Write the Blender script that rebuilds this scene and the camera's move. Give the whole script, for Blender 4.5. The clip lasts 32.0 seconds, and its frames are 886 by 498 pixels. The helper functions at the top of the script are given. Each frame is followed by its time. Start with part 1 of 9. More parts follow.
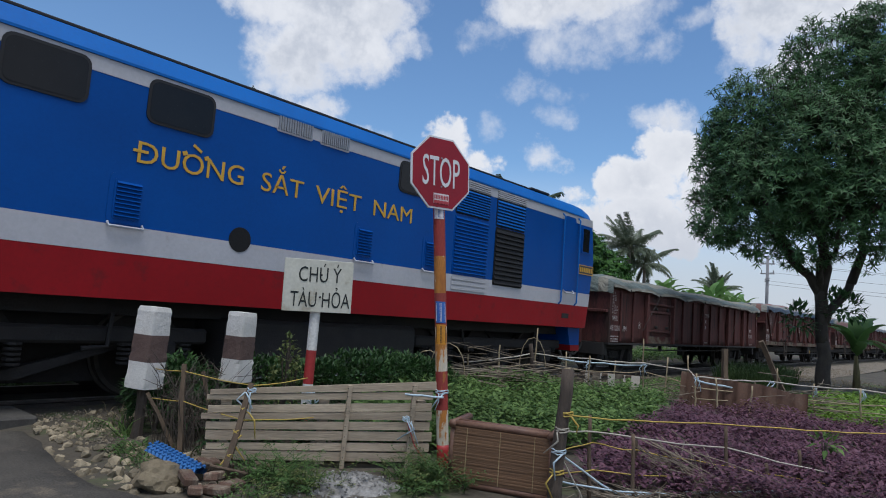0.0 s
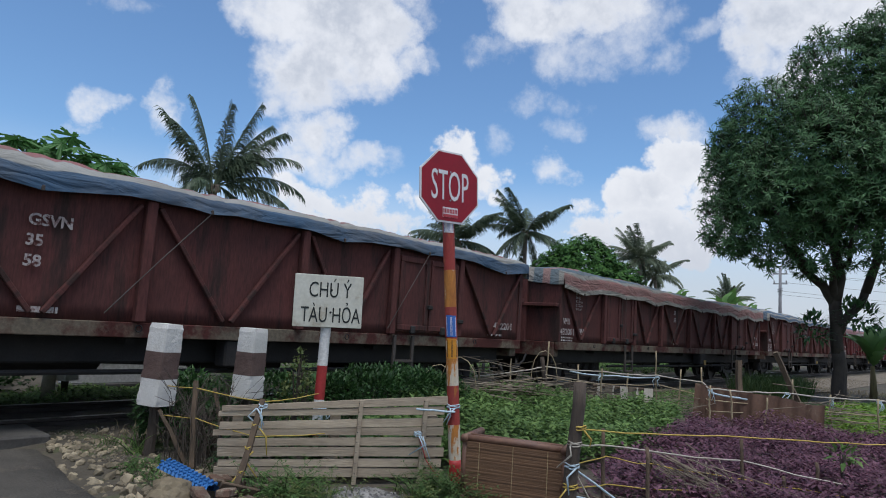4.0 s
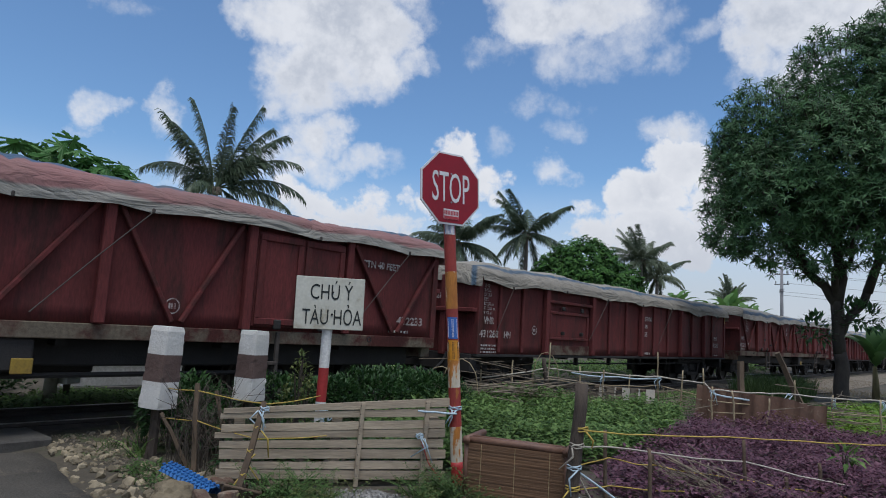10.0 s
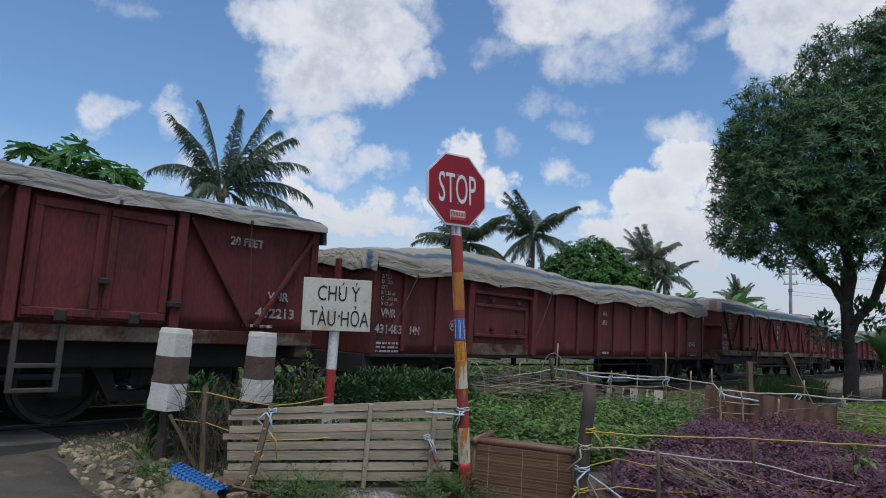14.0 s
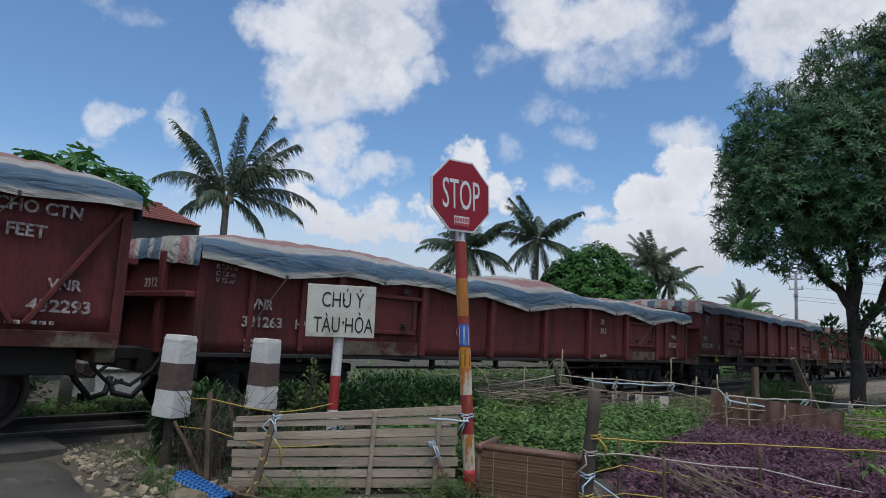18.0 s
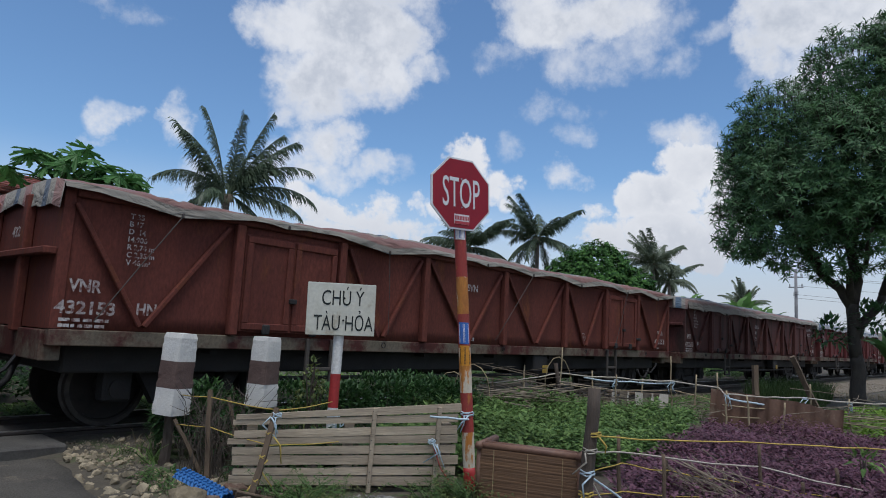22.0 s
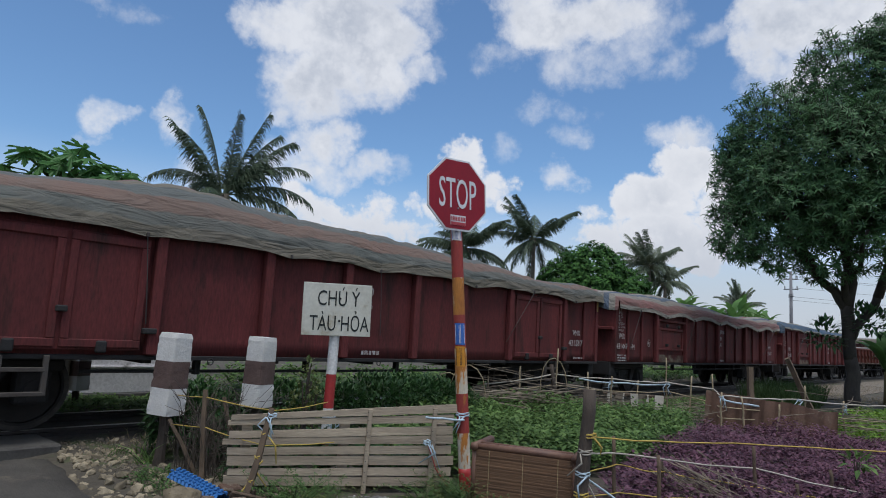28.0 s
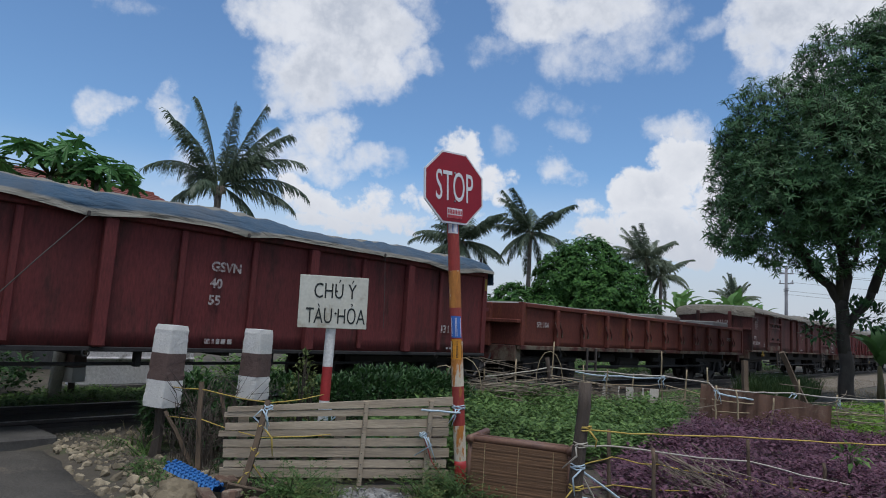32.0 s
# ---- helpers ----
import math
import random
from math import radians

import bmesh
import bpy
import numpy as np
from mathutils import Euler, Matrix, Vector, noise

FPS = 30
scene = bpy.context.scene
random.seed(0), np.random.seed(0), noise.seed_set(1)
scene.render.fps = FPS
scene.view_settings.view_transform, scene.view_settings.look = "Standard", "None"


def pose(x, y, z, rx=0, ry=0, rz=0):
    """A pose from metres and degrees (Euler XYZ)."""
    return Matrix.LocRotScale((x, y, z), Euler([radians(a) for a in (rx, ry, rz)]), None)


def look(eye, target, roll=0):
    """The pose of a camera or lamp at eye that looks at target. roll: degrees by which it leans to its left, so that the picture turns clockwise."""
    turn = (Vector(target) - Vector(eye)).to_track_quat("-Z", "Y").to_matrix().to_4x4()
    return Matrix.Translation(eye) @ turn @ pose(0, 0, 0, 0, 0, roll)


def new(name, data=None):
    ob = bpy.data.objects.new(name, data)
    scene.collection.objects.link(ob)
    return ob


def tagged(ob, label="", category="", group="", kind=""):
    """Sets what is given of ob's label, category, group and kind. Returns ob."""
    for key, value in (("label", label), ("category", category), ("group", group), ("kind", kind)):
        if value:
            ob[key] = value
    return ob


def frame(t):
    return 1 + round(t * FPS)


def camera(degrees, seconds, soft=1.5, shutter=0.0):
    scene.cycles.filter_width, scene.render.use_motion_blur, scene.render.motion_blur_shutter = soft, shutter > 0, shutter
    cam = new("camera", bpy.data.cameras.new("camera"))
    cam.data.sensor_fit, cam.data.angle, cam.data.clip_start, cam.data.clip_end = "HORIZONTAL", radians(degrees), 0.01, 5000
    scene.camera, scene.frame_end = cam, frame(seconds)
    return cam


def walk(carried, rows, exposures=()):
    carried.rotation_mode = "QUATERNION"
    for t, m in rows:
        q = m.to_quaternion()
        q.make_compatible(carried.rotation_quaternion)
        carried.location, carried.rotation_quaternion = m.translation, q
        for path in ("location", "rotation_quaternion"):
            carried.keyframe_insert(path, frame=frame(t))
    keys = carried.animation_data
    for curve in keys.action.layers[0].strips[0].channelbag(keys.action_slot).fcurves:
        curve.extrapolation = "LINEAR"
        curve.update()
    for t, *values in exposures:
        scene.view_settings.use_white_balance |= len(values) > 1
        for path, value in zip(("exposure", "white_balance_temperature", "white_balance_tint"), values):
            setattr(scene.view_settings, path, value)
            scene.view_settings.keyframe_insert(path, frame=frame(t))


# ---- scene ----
# The camera: held by hand at one spot beside the level crossing, turning a little.
EYE = (0.0, 0.0, 1.3)
cam = camera(67.94, 32.0, 1.0)
walk(cam, [
    (0, pose(*EYE, 95.561, -4.232, -50.549)),
    (0.5, pose(*EYE, 95.468, -4.248, -49.239)),
    (1, pose(*EYE, 95.498, -4.118, -49.415)),
    (1.5, pose(*EYE, 95.456, -4.102, -49.328)),
    (2, pose(*EYE, 95.458, -4.077, -49.489)),
    (2.5, pose(*EYE, 95.533, -3.921, -49.729)),
    (3, pose(*EYE, 95.686, -3.854, -49.835)),
    (3.5, pose(*EYE, 96.129, -3.778, -49.760)),
    (5.5, pose(*EYE, 97.868, -3.267, -49.337)),
    (6, pose(*EYE, 97.866, -3.293, -49.280)),
    (6.5, pose(*EYE, 97.773, -3.104, -49.269)),
    (7, pose(*EYE, 97.759, -3.107, -49.347)),
    (7.5, pose(*EYE, 97.715, -3.072, -49.411)),
    (8, pose(*EYE, 97.512, -3.172, -49.279)),
    (8.5, pose(*EYE, 97.355, -3.375, -49.355)),
    (9, pose(*EYE, 97.222, -3.280, -49.405)),
    (9.5, pose(*EYE, 97.127, -3.267, -49.386)),
    (10, pose(*EYE, 96.849, -3.440, -49.513)),
    (10.5, pose(*EYE, 96.774, -3.267, -49.580)),
    (11, pose(*EYE, 96.763, -3.431, -49.651)),
    (11.5, pose(*EYE, 96.670, -3.392, -49.645)),
    (12, pose(*EYE, 96.509, -3.575, -49.617)),
    (12.5, pose(*EYE, 96.262, -3.584, -49.397)),
    (13, pose(*EYE, 96.115, -3.558, -49.075)),
    (13.5, pose(*EYE, 96.453, -3.285, -48.943)),
    (14, pose(*EYE, 96.906, -3.261, -48.900)),
    (14.5, pose(*EYE, 97.187, -3.195, -48.879)),
    (16.5, pose(*EYE, 97.321, -3.276, -48.728)),
    (17, pose(*EYE, 97.356, -3.061, -48.730)),
    (17.5, pose(*EYE, 97.305, -3.177, -48.686)),
    (18, pose(*EYE, 97.408, -3.124, -48.528)),
    (18.5, pose(*EYE, 97.510, -3.094, -48.449)),
    (19, pose(*EYE, 97.565, -3.119, -48.377)),
    (19.5, pose(*EYE, 97.532, -3.110, -48.293)),
    (20, pose(*EYE, 97.393, -3.087, -48.156)),
    (20.5, pose(*EYE, 97.390, -3.124, -48.199)),
    (21, pose(*EYE, 97.395, -3.135, -48.279)),
    (21.5, pose(*EYE, 97.308, -3.220, -48.442)),
    (22, pose(*EYE, 97.249, -3.125, -48.529)),
    (22.5, pose(*EYE, 97.174, -3.131, -48.496)),
    (23, pose(*EYE, 97.245, -3.227, -48.614)),
    (23.5, pose(*EYE, 97.186, -3.107, -48.595)),
    (24, pose(*EYE, 97.107, -3.196, -48.631)),
    (24.5, pose(*EYE, 96.893, -3.112, -48.524)),
    (25, pose(*EYE, 96.953, -3.125, -48.446)),
    (25.5, pose(*EYE, 97.099, -3.197, -48.487)),
    (27.5, pose(*EYE, 97.199, -3.256, -48.814)),
    (28, pose(*EYE, 97.332, -3.314, -48.884)),
    (28.5, pose(*EYE, 97.328, -3.389, -48.968)),
    (29, pose(*EYE, 97.292, -3.418, -49.068)),
    (29.5, pose(*EYE, 97.201, -3.341, -49.093)),
    (30, pose(*EYE, 97.210, -3.367, -49.220)),
    (30.5, pose(*EYE, 97.063, -3.308, -49.251)),
    (31, pose(*EYE, 96.989, -3.411, -49.229)),
    (31.5, pose(*EYE, 96.848, -3.502, -49.300)),
    (32, pose(*EYE, 96.740, -3.501, -49.208)),
], [(0, 0.06, 6200, 11), (1, 0.16, 6200, 11), (2, 0.2, 6200, 11), (3, 0.17, 6200, 11), (4.5, 0.1, 6200, 11), (6, 0.05, 6200, 11), (10, 0.0, 6200, 11), (32, 0.0, 6200, 11)])

# Plan: x along the track (the train runs towards -x), y away from the camera across it.
YC = 8.12           # the track's centre line
RAIL = 0.10         # top of rail

# ---- sky, sun, exposure ----
SUN_EL, SUN_AZ = math.radians(72), math.radians(-128)     # azimuth from +x towards +y: high, behind the camera
world = bpy.data.worlds.new("world")
scene.world = world
world.use_nodes = True
wt = world.node_tree
wt.nodes.clear()


def wnode(kind, **inputs):
    n = wt.nodes.new(kind)
    for key, value in inputs.items():
        if isinstance(value, bpy.types.NodeSocket):
            wt.links.new(value, n.inputs[key])
        else:
            n.inputs[key].default_value = value
    return n


def wmath(op, a, b=0.0, c=0.0, clamp=False):
    n = wt.nodes.new("ShaderNodeMath")
    n.operation, n.use_clamp = op, clamp
    for i, value in enumerate((a, b, c)):
        if isinstance(value, bpy.types.NodeSocket):
            wt.links.new(value, n.inputs[i])
        else:
            n.inputs[i].default_value = value
    return n.outputs[0]


def wsmooth(value, lo, hi):
    n = wt.nodes.new("ShaderNodeMapRange")
    n.interpolation_type = "SMOOTHSTEP"
    wt.links.new(value, n.inputs["Value"])
    n.inputs["From Min"].default_value, n.inputs["From Max"].default_value = lo, hi
    return n.outputs["Result"]


sky = wt.nodes.new("ShaderNodeTexSky")
sky.sky_type, sky.sun_disc = "NISHITA", False
sky.sun_elevation, sky.sun_rotation = SUN_EL, math.pi / 2 - SUN_AZ
sky.air_density, sky.dust_density, sky.ozone_density = 1.0, 0.8, 1.5
where = wt.nodes.new("ShaderNodeTexCoord").outputs["Generated"]
sep = wnode("ShaderNodeSeparateXYZ", Vector=where)
az = wmath("MULTIPLY", wmath("ARCTAN2", sep.outputs["Y"], sep.outputs["X"]), 180 / math.pi)
el = wmath("MULTIPLY", wmath("ARCSINE", sep.outputs["Z"]), 180 / math.pi)
warp = wnode("ShaderNodeTexNoise", Vector=where, Scale=11.0, Detail=9.0, Roughness=0.62)
warp_c = wnode("ShaderNodeSeparateColor", Color=warp.outputs["Color"])
az_w = wmath("MULTIPLY_ADD", wmath("SUBTRACT", warp_c.outputs["Red"], 0.5), 6.5, az)
el_w = wmath("MULTIPLY_ADD", wmath("SUBTRACT", warp_c.outputs["Green"], 0.5), 5.5, el)
fine = wnode("ShaderNodeTexNoise", Vector=where, Scale=30.0, Detail=7.0, Roughness=0.62).outputs["Fac"]
puffs = wnode("ShaderNodeTexNoise", Vector=where, Scale=24.0, Detail=4.0, Roughness=0.55).outputs["Fac"]
broad = wnode("ShaderNodeTexNoise", Vector=where, Scale=3.2, Detail=8.0, Roughness=0.6).outputs["Fac"]
billow = wmath("ABSOLUTE", wmath("MULTIPLY_ADD", puffs, 2.0, -1.0))

# Cumulus heaps: azimuth, elevation, half width and half height in degrees.
HEAPED = [(39.8, 14.8, 2.5, 1.8), (38.2, 13.0, 2.4, 1.6), (37.0, 11.8, 1.6, 1.1), (41.0, 10.4, 3.0, 1.5), (52.4, 10.0, 3.4, 1.8), (48.4, 9.4, 3.7, 1.7), (45.4, 8.9, 3.0, 1.4),
          (53.9, 11.3, 1.8, 1.2), (47.3, 10.6, 2.0, 1.1), (50.8, 8.0, 5.4, 1.5), (43.5, 10.8, 1.3, 1.1), (21.1, 14.6, 3.3, 2.6), (23.6, 11.8, 3.8, 2.8), (26.1, 11.3, 2.1, 2.1),
          (19.4, 13.6, 1.9, 2.3), (22.2, 8.5, 5.6, 2.8), (29.2, 10.9, 1.3, 1.2), (27.7, 8.9, 2.8, 1.9), (18.7, 10.4, 2.5, 3.2)]
SOFT = [(21.8, 17.1, 2.7, 1.5), (70.1, 14.8, 1.3, 1.4), (69.6, 15.6, 1.3, 0.6), (70.4, 13.0, 1.0, 0.4), (65.4, 15.6, 1.1, 1.6), (48.7, 13.3, 2.6, 1.3), (32.0, 13.4, 1.7, 1.1),
        (55.1, 24.0, 4.7, 2.9), (51.8, 25.1, 6.1, 3.9), (53.3, 20.8, 4.5, 3.2), (49.0, 22.2, 4.1, 3.1), (54.6, 18.4, 2.9, 1.5), (47.1, 24.7, 3.1, 2.6), (44.8, 22.6, 2.1, 1.5),
        (57.8, 23.4, 2.6, 1.8), (51.0, 27.8, 7.7, 2.3), (49.2, 19.7, 2.3, 1.3), (52.9, 15.5, 2.8, 2.2), (51.4, 16.8, 1.7, 1.3), (53.4, 13.2, 3.4, 1.5), (12.8, 24.6, 4.3, 2.8)]
SOFT += [(15.3, 23.1, 2.3, 2.5), (9.2, 24.8, 3.6, 2.7), (14.4, 26.1, 2.9, 2.4), (12.0, 20.9, 4.2, 1.9), (33.2, 26.2, 5.0, 2.7), (28.2, 26.9, 5.1, 2.3), (34.8, 27.9, 3.8, 2.0)]
WISPS = [(30.6, 23.5, 3.7, 2.2), (26.7, 23.8, 2.9, 1.8), (22.6, 23.2, 1.7, 1.2), (37.2, 23.8, 2.2, 1.3), (29.0, 22.0, 2.9, 1.2), (23.8, 27.1, 2.8, 1.5), (33.4, 19.3, 2.4, 1.0),
         (30.4, 17.3, 1.3, 1.2), (36.3, 15.7, 0.9, 1.1), (30.9, 18.8, 1.1, 0.7), (18.7, 25.2, 1.9, 1.0), (44.4, 26.7, 1.6, 1.9), (16.1, 21.3, 1.2, 1.7), (72.1, 23.3, 4.4, 0.5),
         (62.9, 11.2, 2.6, 2.1), (45.8, 13.6, 1.4, 1.1), (56.5, 13.4, 2.8, 2.8), (25.7, 26.0, 3.8, 2.5), (42.8, 22.7, 1.0, 1.2)]


def heaps(clouds):
    """How deep inside the heaps a direction lies, in degrees; below zero outside them."""
    out = None
    for a0, e0, wa, we in clouds:
        da = wmath("MULTIPLY_ADD", az_w, 1 / wa, -a0 / wa)
        de = wmath("MULTIPLY_ADD", el_w, 1 / we, -e0 / we)
        k = min(wa, we) * 0.6
        v = wmath("MULTIPLY_ADD", wmath("MULTIPLY_ADD", da, da, wmath("MULTIPLY", de, de)), -k, k)
        out = v if out is None else wmath("MAXIMUM", out, v)
    return out


deep = wmath("MULTIPLY_ADD", billow, 1.5, wmath("SUBTRACT", heaps(HEAPED), 0.30))
soft = wmath("MULTIPLY_ADD", wmath("SUBTRACT", fine, 0.5), 2.6, heaps(SOFT))
wisp = wmath("MULTIPLY_ADD", wmath("SUBTRACT", fine, 0.5), 3.6, heaps(WISPS))
away = wsmooth(wmath("ABSOLUTE", wmath("SUBTRACT", az, 41.0)), 36.0, 55.0)          # elsewhere: scattered clouds
high = wsmooth(el, 34.0, 46.0)
else_fac = wmath("MAXIMUM", away, high)
scattered = wmath("SUBTRACT", wmath("MULTIPLY", wmath("MULTIPLY", wmath("SUBTRACT", broad, 0.47), 12.0), else_fac), wmath("MULTIPLY", wmath("SUBTRACT", 1.0, else_fac), 5.0))
soft = wmath("MAXIMUM", soft, scattered)
cover = wmath("MAXIMUM", wsmooth(deep, -0.15, 0.70), wmath("MULTIPLY", wsmooth(soft, -0.6, 1.35), 0.95))
cover = wmath("MAXIMUM", cover, wmath("MULTIPLY", wsmooth(wisp, -0.5, 2.2), 0.72))
haze = wmath("MULTIPLY", wsmooth(el, 14.0, 2.0), 0.88)
mist = wmath("MULTIPLY", wsmooth(el, 12.0, 4.0), 0.80)
cover = wmath("MAXIMUM", cover, haze)
inside = wsmooth(wmath("MAXIMUM", deep, soft), 0.2, 2.4)
shade = wsmooth(wmath("MULTIPLY_ADD", warp_c.outputs["Blue"], 1.1, wmath("MULTIPLY", billow, 0.7)), 0.45, 0.95)
shade = wmath("SUBTRACT", 1.0, wmath("MULTIPLY", inside, wmath("SUBTRACT", 1.0, shade)))
shade = wmath("MULTIPLY", shade, wmath("SUBTRACT", 1.0, mist))
cloud_col = wnode("ShaderNodeMix", Factor=shade)
cloud_col.data_type = "RGBA"
cloud_col.inputs["A"].default_value = (0.63, 0.67, 0.74, 1)
cloud_col.inputs["B"].default_value = (0.97, 0.98, 1.0, 1)
tinted = wnode("ShaderNodeMix", Factor=1.0)
tinted.data_type, tinted.blend_type = "RGBA", "MULTIPLY"
wt.links.new(sky.outputs[0], tinted.inputs["A"])
tinted.inputs["B"].default_value = (0.86, 1.05, 1.17, 1)
bg_sky = wnode("ShaderNodeBackground", Color=tinted.outputs["Result"], Strength=0.116)
bg_cloud = wnode("ShaderNodeBackground", Color=cloud_col.outputs["Result"], Strength=0.80)
mix = wnode("ShaderNodeMixShader", Fac=cover)
wt.links.new(bg_sky.outputs[0], mix.inputs[1])
wt.links.new(bg_cloud.outputs[0], mix.inputs[2])
wt.links.new(mix.outputs[0], wnode("ShaderNodeOutputWorld").inputs["Surface"])

sun_data = bpy.data.lights.new("sun", "SUN")
sun_data.energy, sun_data.angle, sun_data.color = 2.25, math.radians(28), (1.0, 0.975, 0.94)
sun = new("sun", sun_data)
sun.matrix_world = look((40 * math.cos(SUN_AZ), 40 * math.sin(SUN_AZ), 40 * math.tan(SUN_EL)), (0, 0, 0))
scene.view_settings.exposure = 0.0

# ---- materials ----
def mat(name, col, col2=None, rough=0.75, scale=3.0, fine=45.0, mix=(0.35, 0.7), grain=0.18, bump=0.25, bump_scale=None,
        metal=0.0, vary=0.0, stretch=(1, 1, 1), spec=0.4, rust=None, rust_at=(0.56, 0.66), rust_scale=5.0, thin=0.0):
    """A surface with two colours that blend in patches, fine grain, bumps, an optional third colour in stains, and some change
    from piece to piece (vary)."""
    m = bpy.data.materials.new(name)
    m.use_nodes = True
    t = m.node_tree
    p = t.nodes["Principled BSDF"]

    def node(kind, **inputs):
        n = t.nodes.new(kind)
        for key, value in inputs.items():
            if isinstance(value, bpy.types.NodeSocket):
                t.links.new(value, n.inputs[key])
            else:
                n.inputs[key].default_value = value
        return n

    def blend(fac, a, b, kind="MIX"):
        n = t.nodes.new("ShaderNodeMix")
        n.data_type, n.blend_type = "RGBA", kind
        for key, value in (("Factor", fac), ("A", a), ("B", b)):
            if isinstance(value, bpy.types.NodeSocket):
                t.links.new(value, n.inputs[key])
            else:
                n.inputs[key].default_value = value if key == "Factor" else (*value, 1)
        return n.outputs["Result"]

    def ramp(value, lo, hi, a=0.0, b=1.0):
        n = t.nodes.new("ShaderNodeMapRange")
        t.links.new(value, n.inputs["Value"])
        for key, v in (("From Min", lo), ("From Max", hi), ("To Min", a), ("To Max", b)):
            n.inputs[key].default_value = v
        return n.outputs["Result"]

    info = t.nodes.new("ShaderNodeObjectInfo")
    place = t.nodes.new("ShaderNodeVectorMath")
    place.operation = "ADD"
    t.links.new(t.nodes.new("ShaderNodeTexCoord").outputs["Object"], place.inputs[0])
    if vary:
        shift = t.nodes.new("ShaderNodeVectorMath")
        shift.operation = "SCALE"
        shift.inputs[0].default_value = (31.0, 17.0, 11.0)
        t.links.new(info.outputs["Random"], shift.inputs["Scale"])
        t.links.new(shift.outputs[0], place.inputs[1])
    at = node("ShaderNodeMapping", Vector=place.outputs[0], Scale=stretch).outputs[0]
    big = node("ShaderNodeTexNoise", Vector=at, Scale=scale, Detail=5.0, Roughness=0.6).outputs["Fac"]
    small = node("ShaderNodeTexNoise", Vector=at, Scale=fine, Detail=4.0, Roughness=0.65).outputs["Fac"]
    c = blend(ramp(big, *mix), col, col2 or tuple(v * 0.72 for v in col))
    if rust:
        stain = node("ShaderNodeTexNoise", Vector=at, Scale=rust_scale, Detail=8.0, Roughness=0.68).outputs["Fac"]
        c = blend(ramp(stain, *rust_at), c, rust)
    c = blend(1.0, c, node("ShaderNodeCombineColor", Red=ramp(small, 0.3, 0.7, 1 - grain, 1 + grain), Green=ramp(small, 0.3, 0.7, 1 - grain, 1 + grain),
                           Blue=ramp(small, 0.3, 0.7, 1 - grain, 1 + grain)).outputs[0], "MULTIPLY")
    if vary:
        hsv = node("ShaderNodeHueSaturation", Color=c, Value=ramp(info.outputs["Random"], 0, 1, 1 - vary, 1 + vary))
        c = hsv.outputs[0]
    t.links.new(c, p.inputs["Base Color"])
    t.links.new(ramp(small, 0.25, 0.75, max(rough - 0.12, 0.03), min(rough + 0.12, 1)), p.inputs["Roughness"])
    p.inputs["Metallic"].default_value = metal
    p.inputs["Specular IOR Level"].default_value = spec
    if bump:
        h = node("ShaderNodeTexNoise", Vector=at, Scale=bump_scale or fine, Detail=5.0, Roughness=0.6).outputs["Fac"]
        t.links.new(node("ShaderNodeBump", Strength=bump, Distance=0.02, Height=h).outputs[0], p.inputs["Normal"])
    if thin:
        out = t.nodes["Material Output"]
        tr = node("ShaderNodeBsdfTranslucent", Color=c)
        mx = node("ShaderNodeMixShader", Fac=thin)
        t.links.new(p.outputs[0], mx.inputs[1])
        t.links.new(tr.outputs[0], mx.inputs[2])
        t.links.new(mx.outputs[0], out.inputs["Surface"])
    return m


def leaf_mat(name, dark, light, rough=0.5, thin=0.25, spec=0.35):
    """Leaves: every leaf (mesh island) has its own shade between two greens."""
    m = bpy.data.materials.new(name)
    m.use_nodes = True
    t = m.node_tree
    p = t.nodes["Principled BSDF"]
    geo = t.nodes.new("ShaderNodeNewGeometry")
    ramp = t.nodes.new("ShaderNodeMix")
    ramp.data_type = "RGBA"
    t.links.new(geo.outputs["Random Per Island"], ramp.inputs["Factor"])
    ramp.inputs["A"].default_value, ramp.inputs["B"].default_value = (*dark, 1), (*light, 1)
    patch = t.nodes.new("ShaderNodeTexNoise")
    patch.inputs["Scale"].default_value, patch.inputs["Detail"].default_value = 1.3, 3.0
    t.links.new(t.nodes.new("ShaderNodeTexCoord").outputs["Object"], patch.inputs["Vector"])
    hsv = t.nodes.new("ShaderNodeHueSaturation")
    val = t.nodes.new("ShaderNodeMapRange")
    t.links.new(patch.outputs["Fac"], val.inputs["Value"])
    for key, v in (("From Min", 0.3), ("From Max", 0.7), ("To Min", 0.75), ("To Max", 1.3)):
        val.inputs[key].default_value = v
    t.links.new(ramp.outputs["Result"], hsv.inputs["Color"])
    t.links.new(val.outputs[0], hsv.inputs["Value"])
    t.links.new(hsv.outputs[0], p.inputs["Base Color"])
    p.inputs["Roughness"].default_value = rough
    p.inputs["Specular IOR Level"].default_value = spec
    tr = t.nodes.new("ShaderNodeBsdfTranslucent")
    t.links.new(hsv.outputs[0], tr.inputs["Color"])
    mx = t.nodes.new("ShaderNodeMixShader")
    mx.inputs[0].default_value = thin
    t.links.new(p.outputs[0], mx.inputs[1])
    t.links.new(tr.outputs[0], mx.inputs[2])
    t.links.new(mx.outputs[0], t.nodes["Material Output"].inputs["Surface"])
    return m


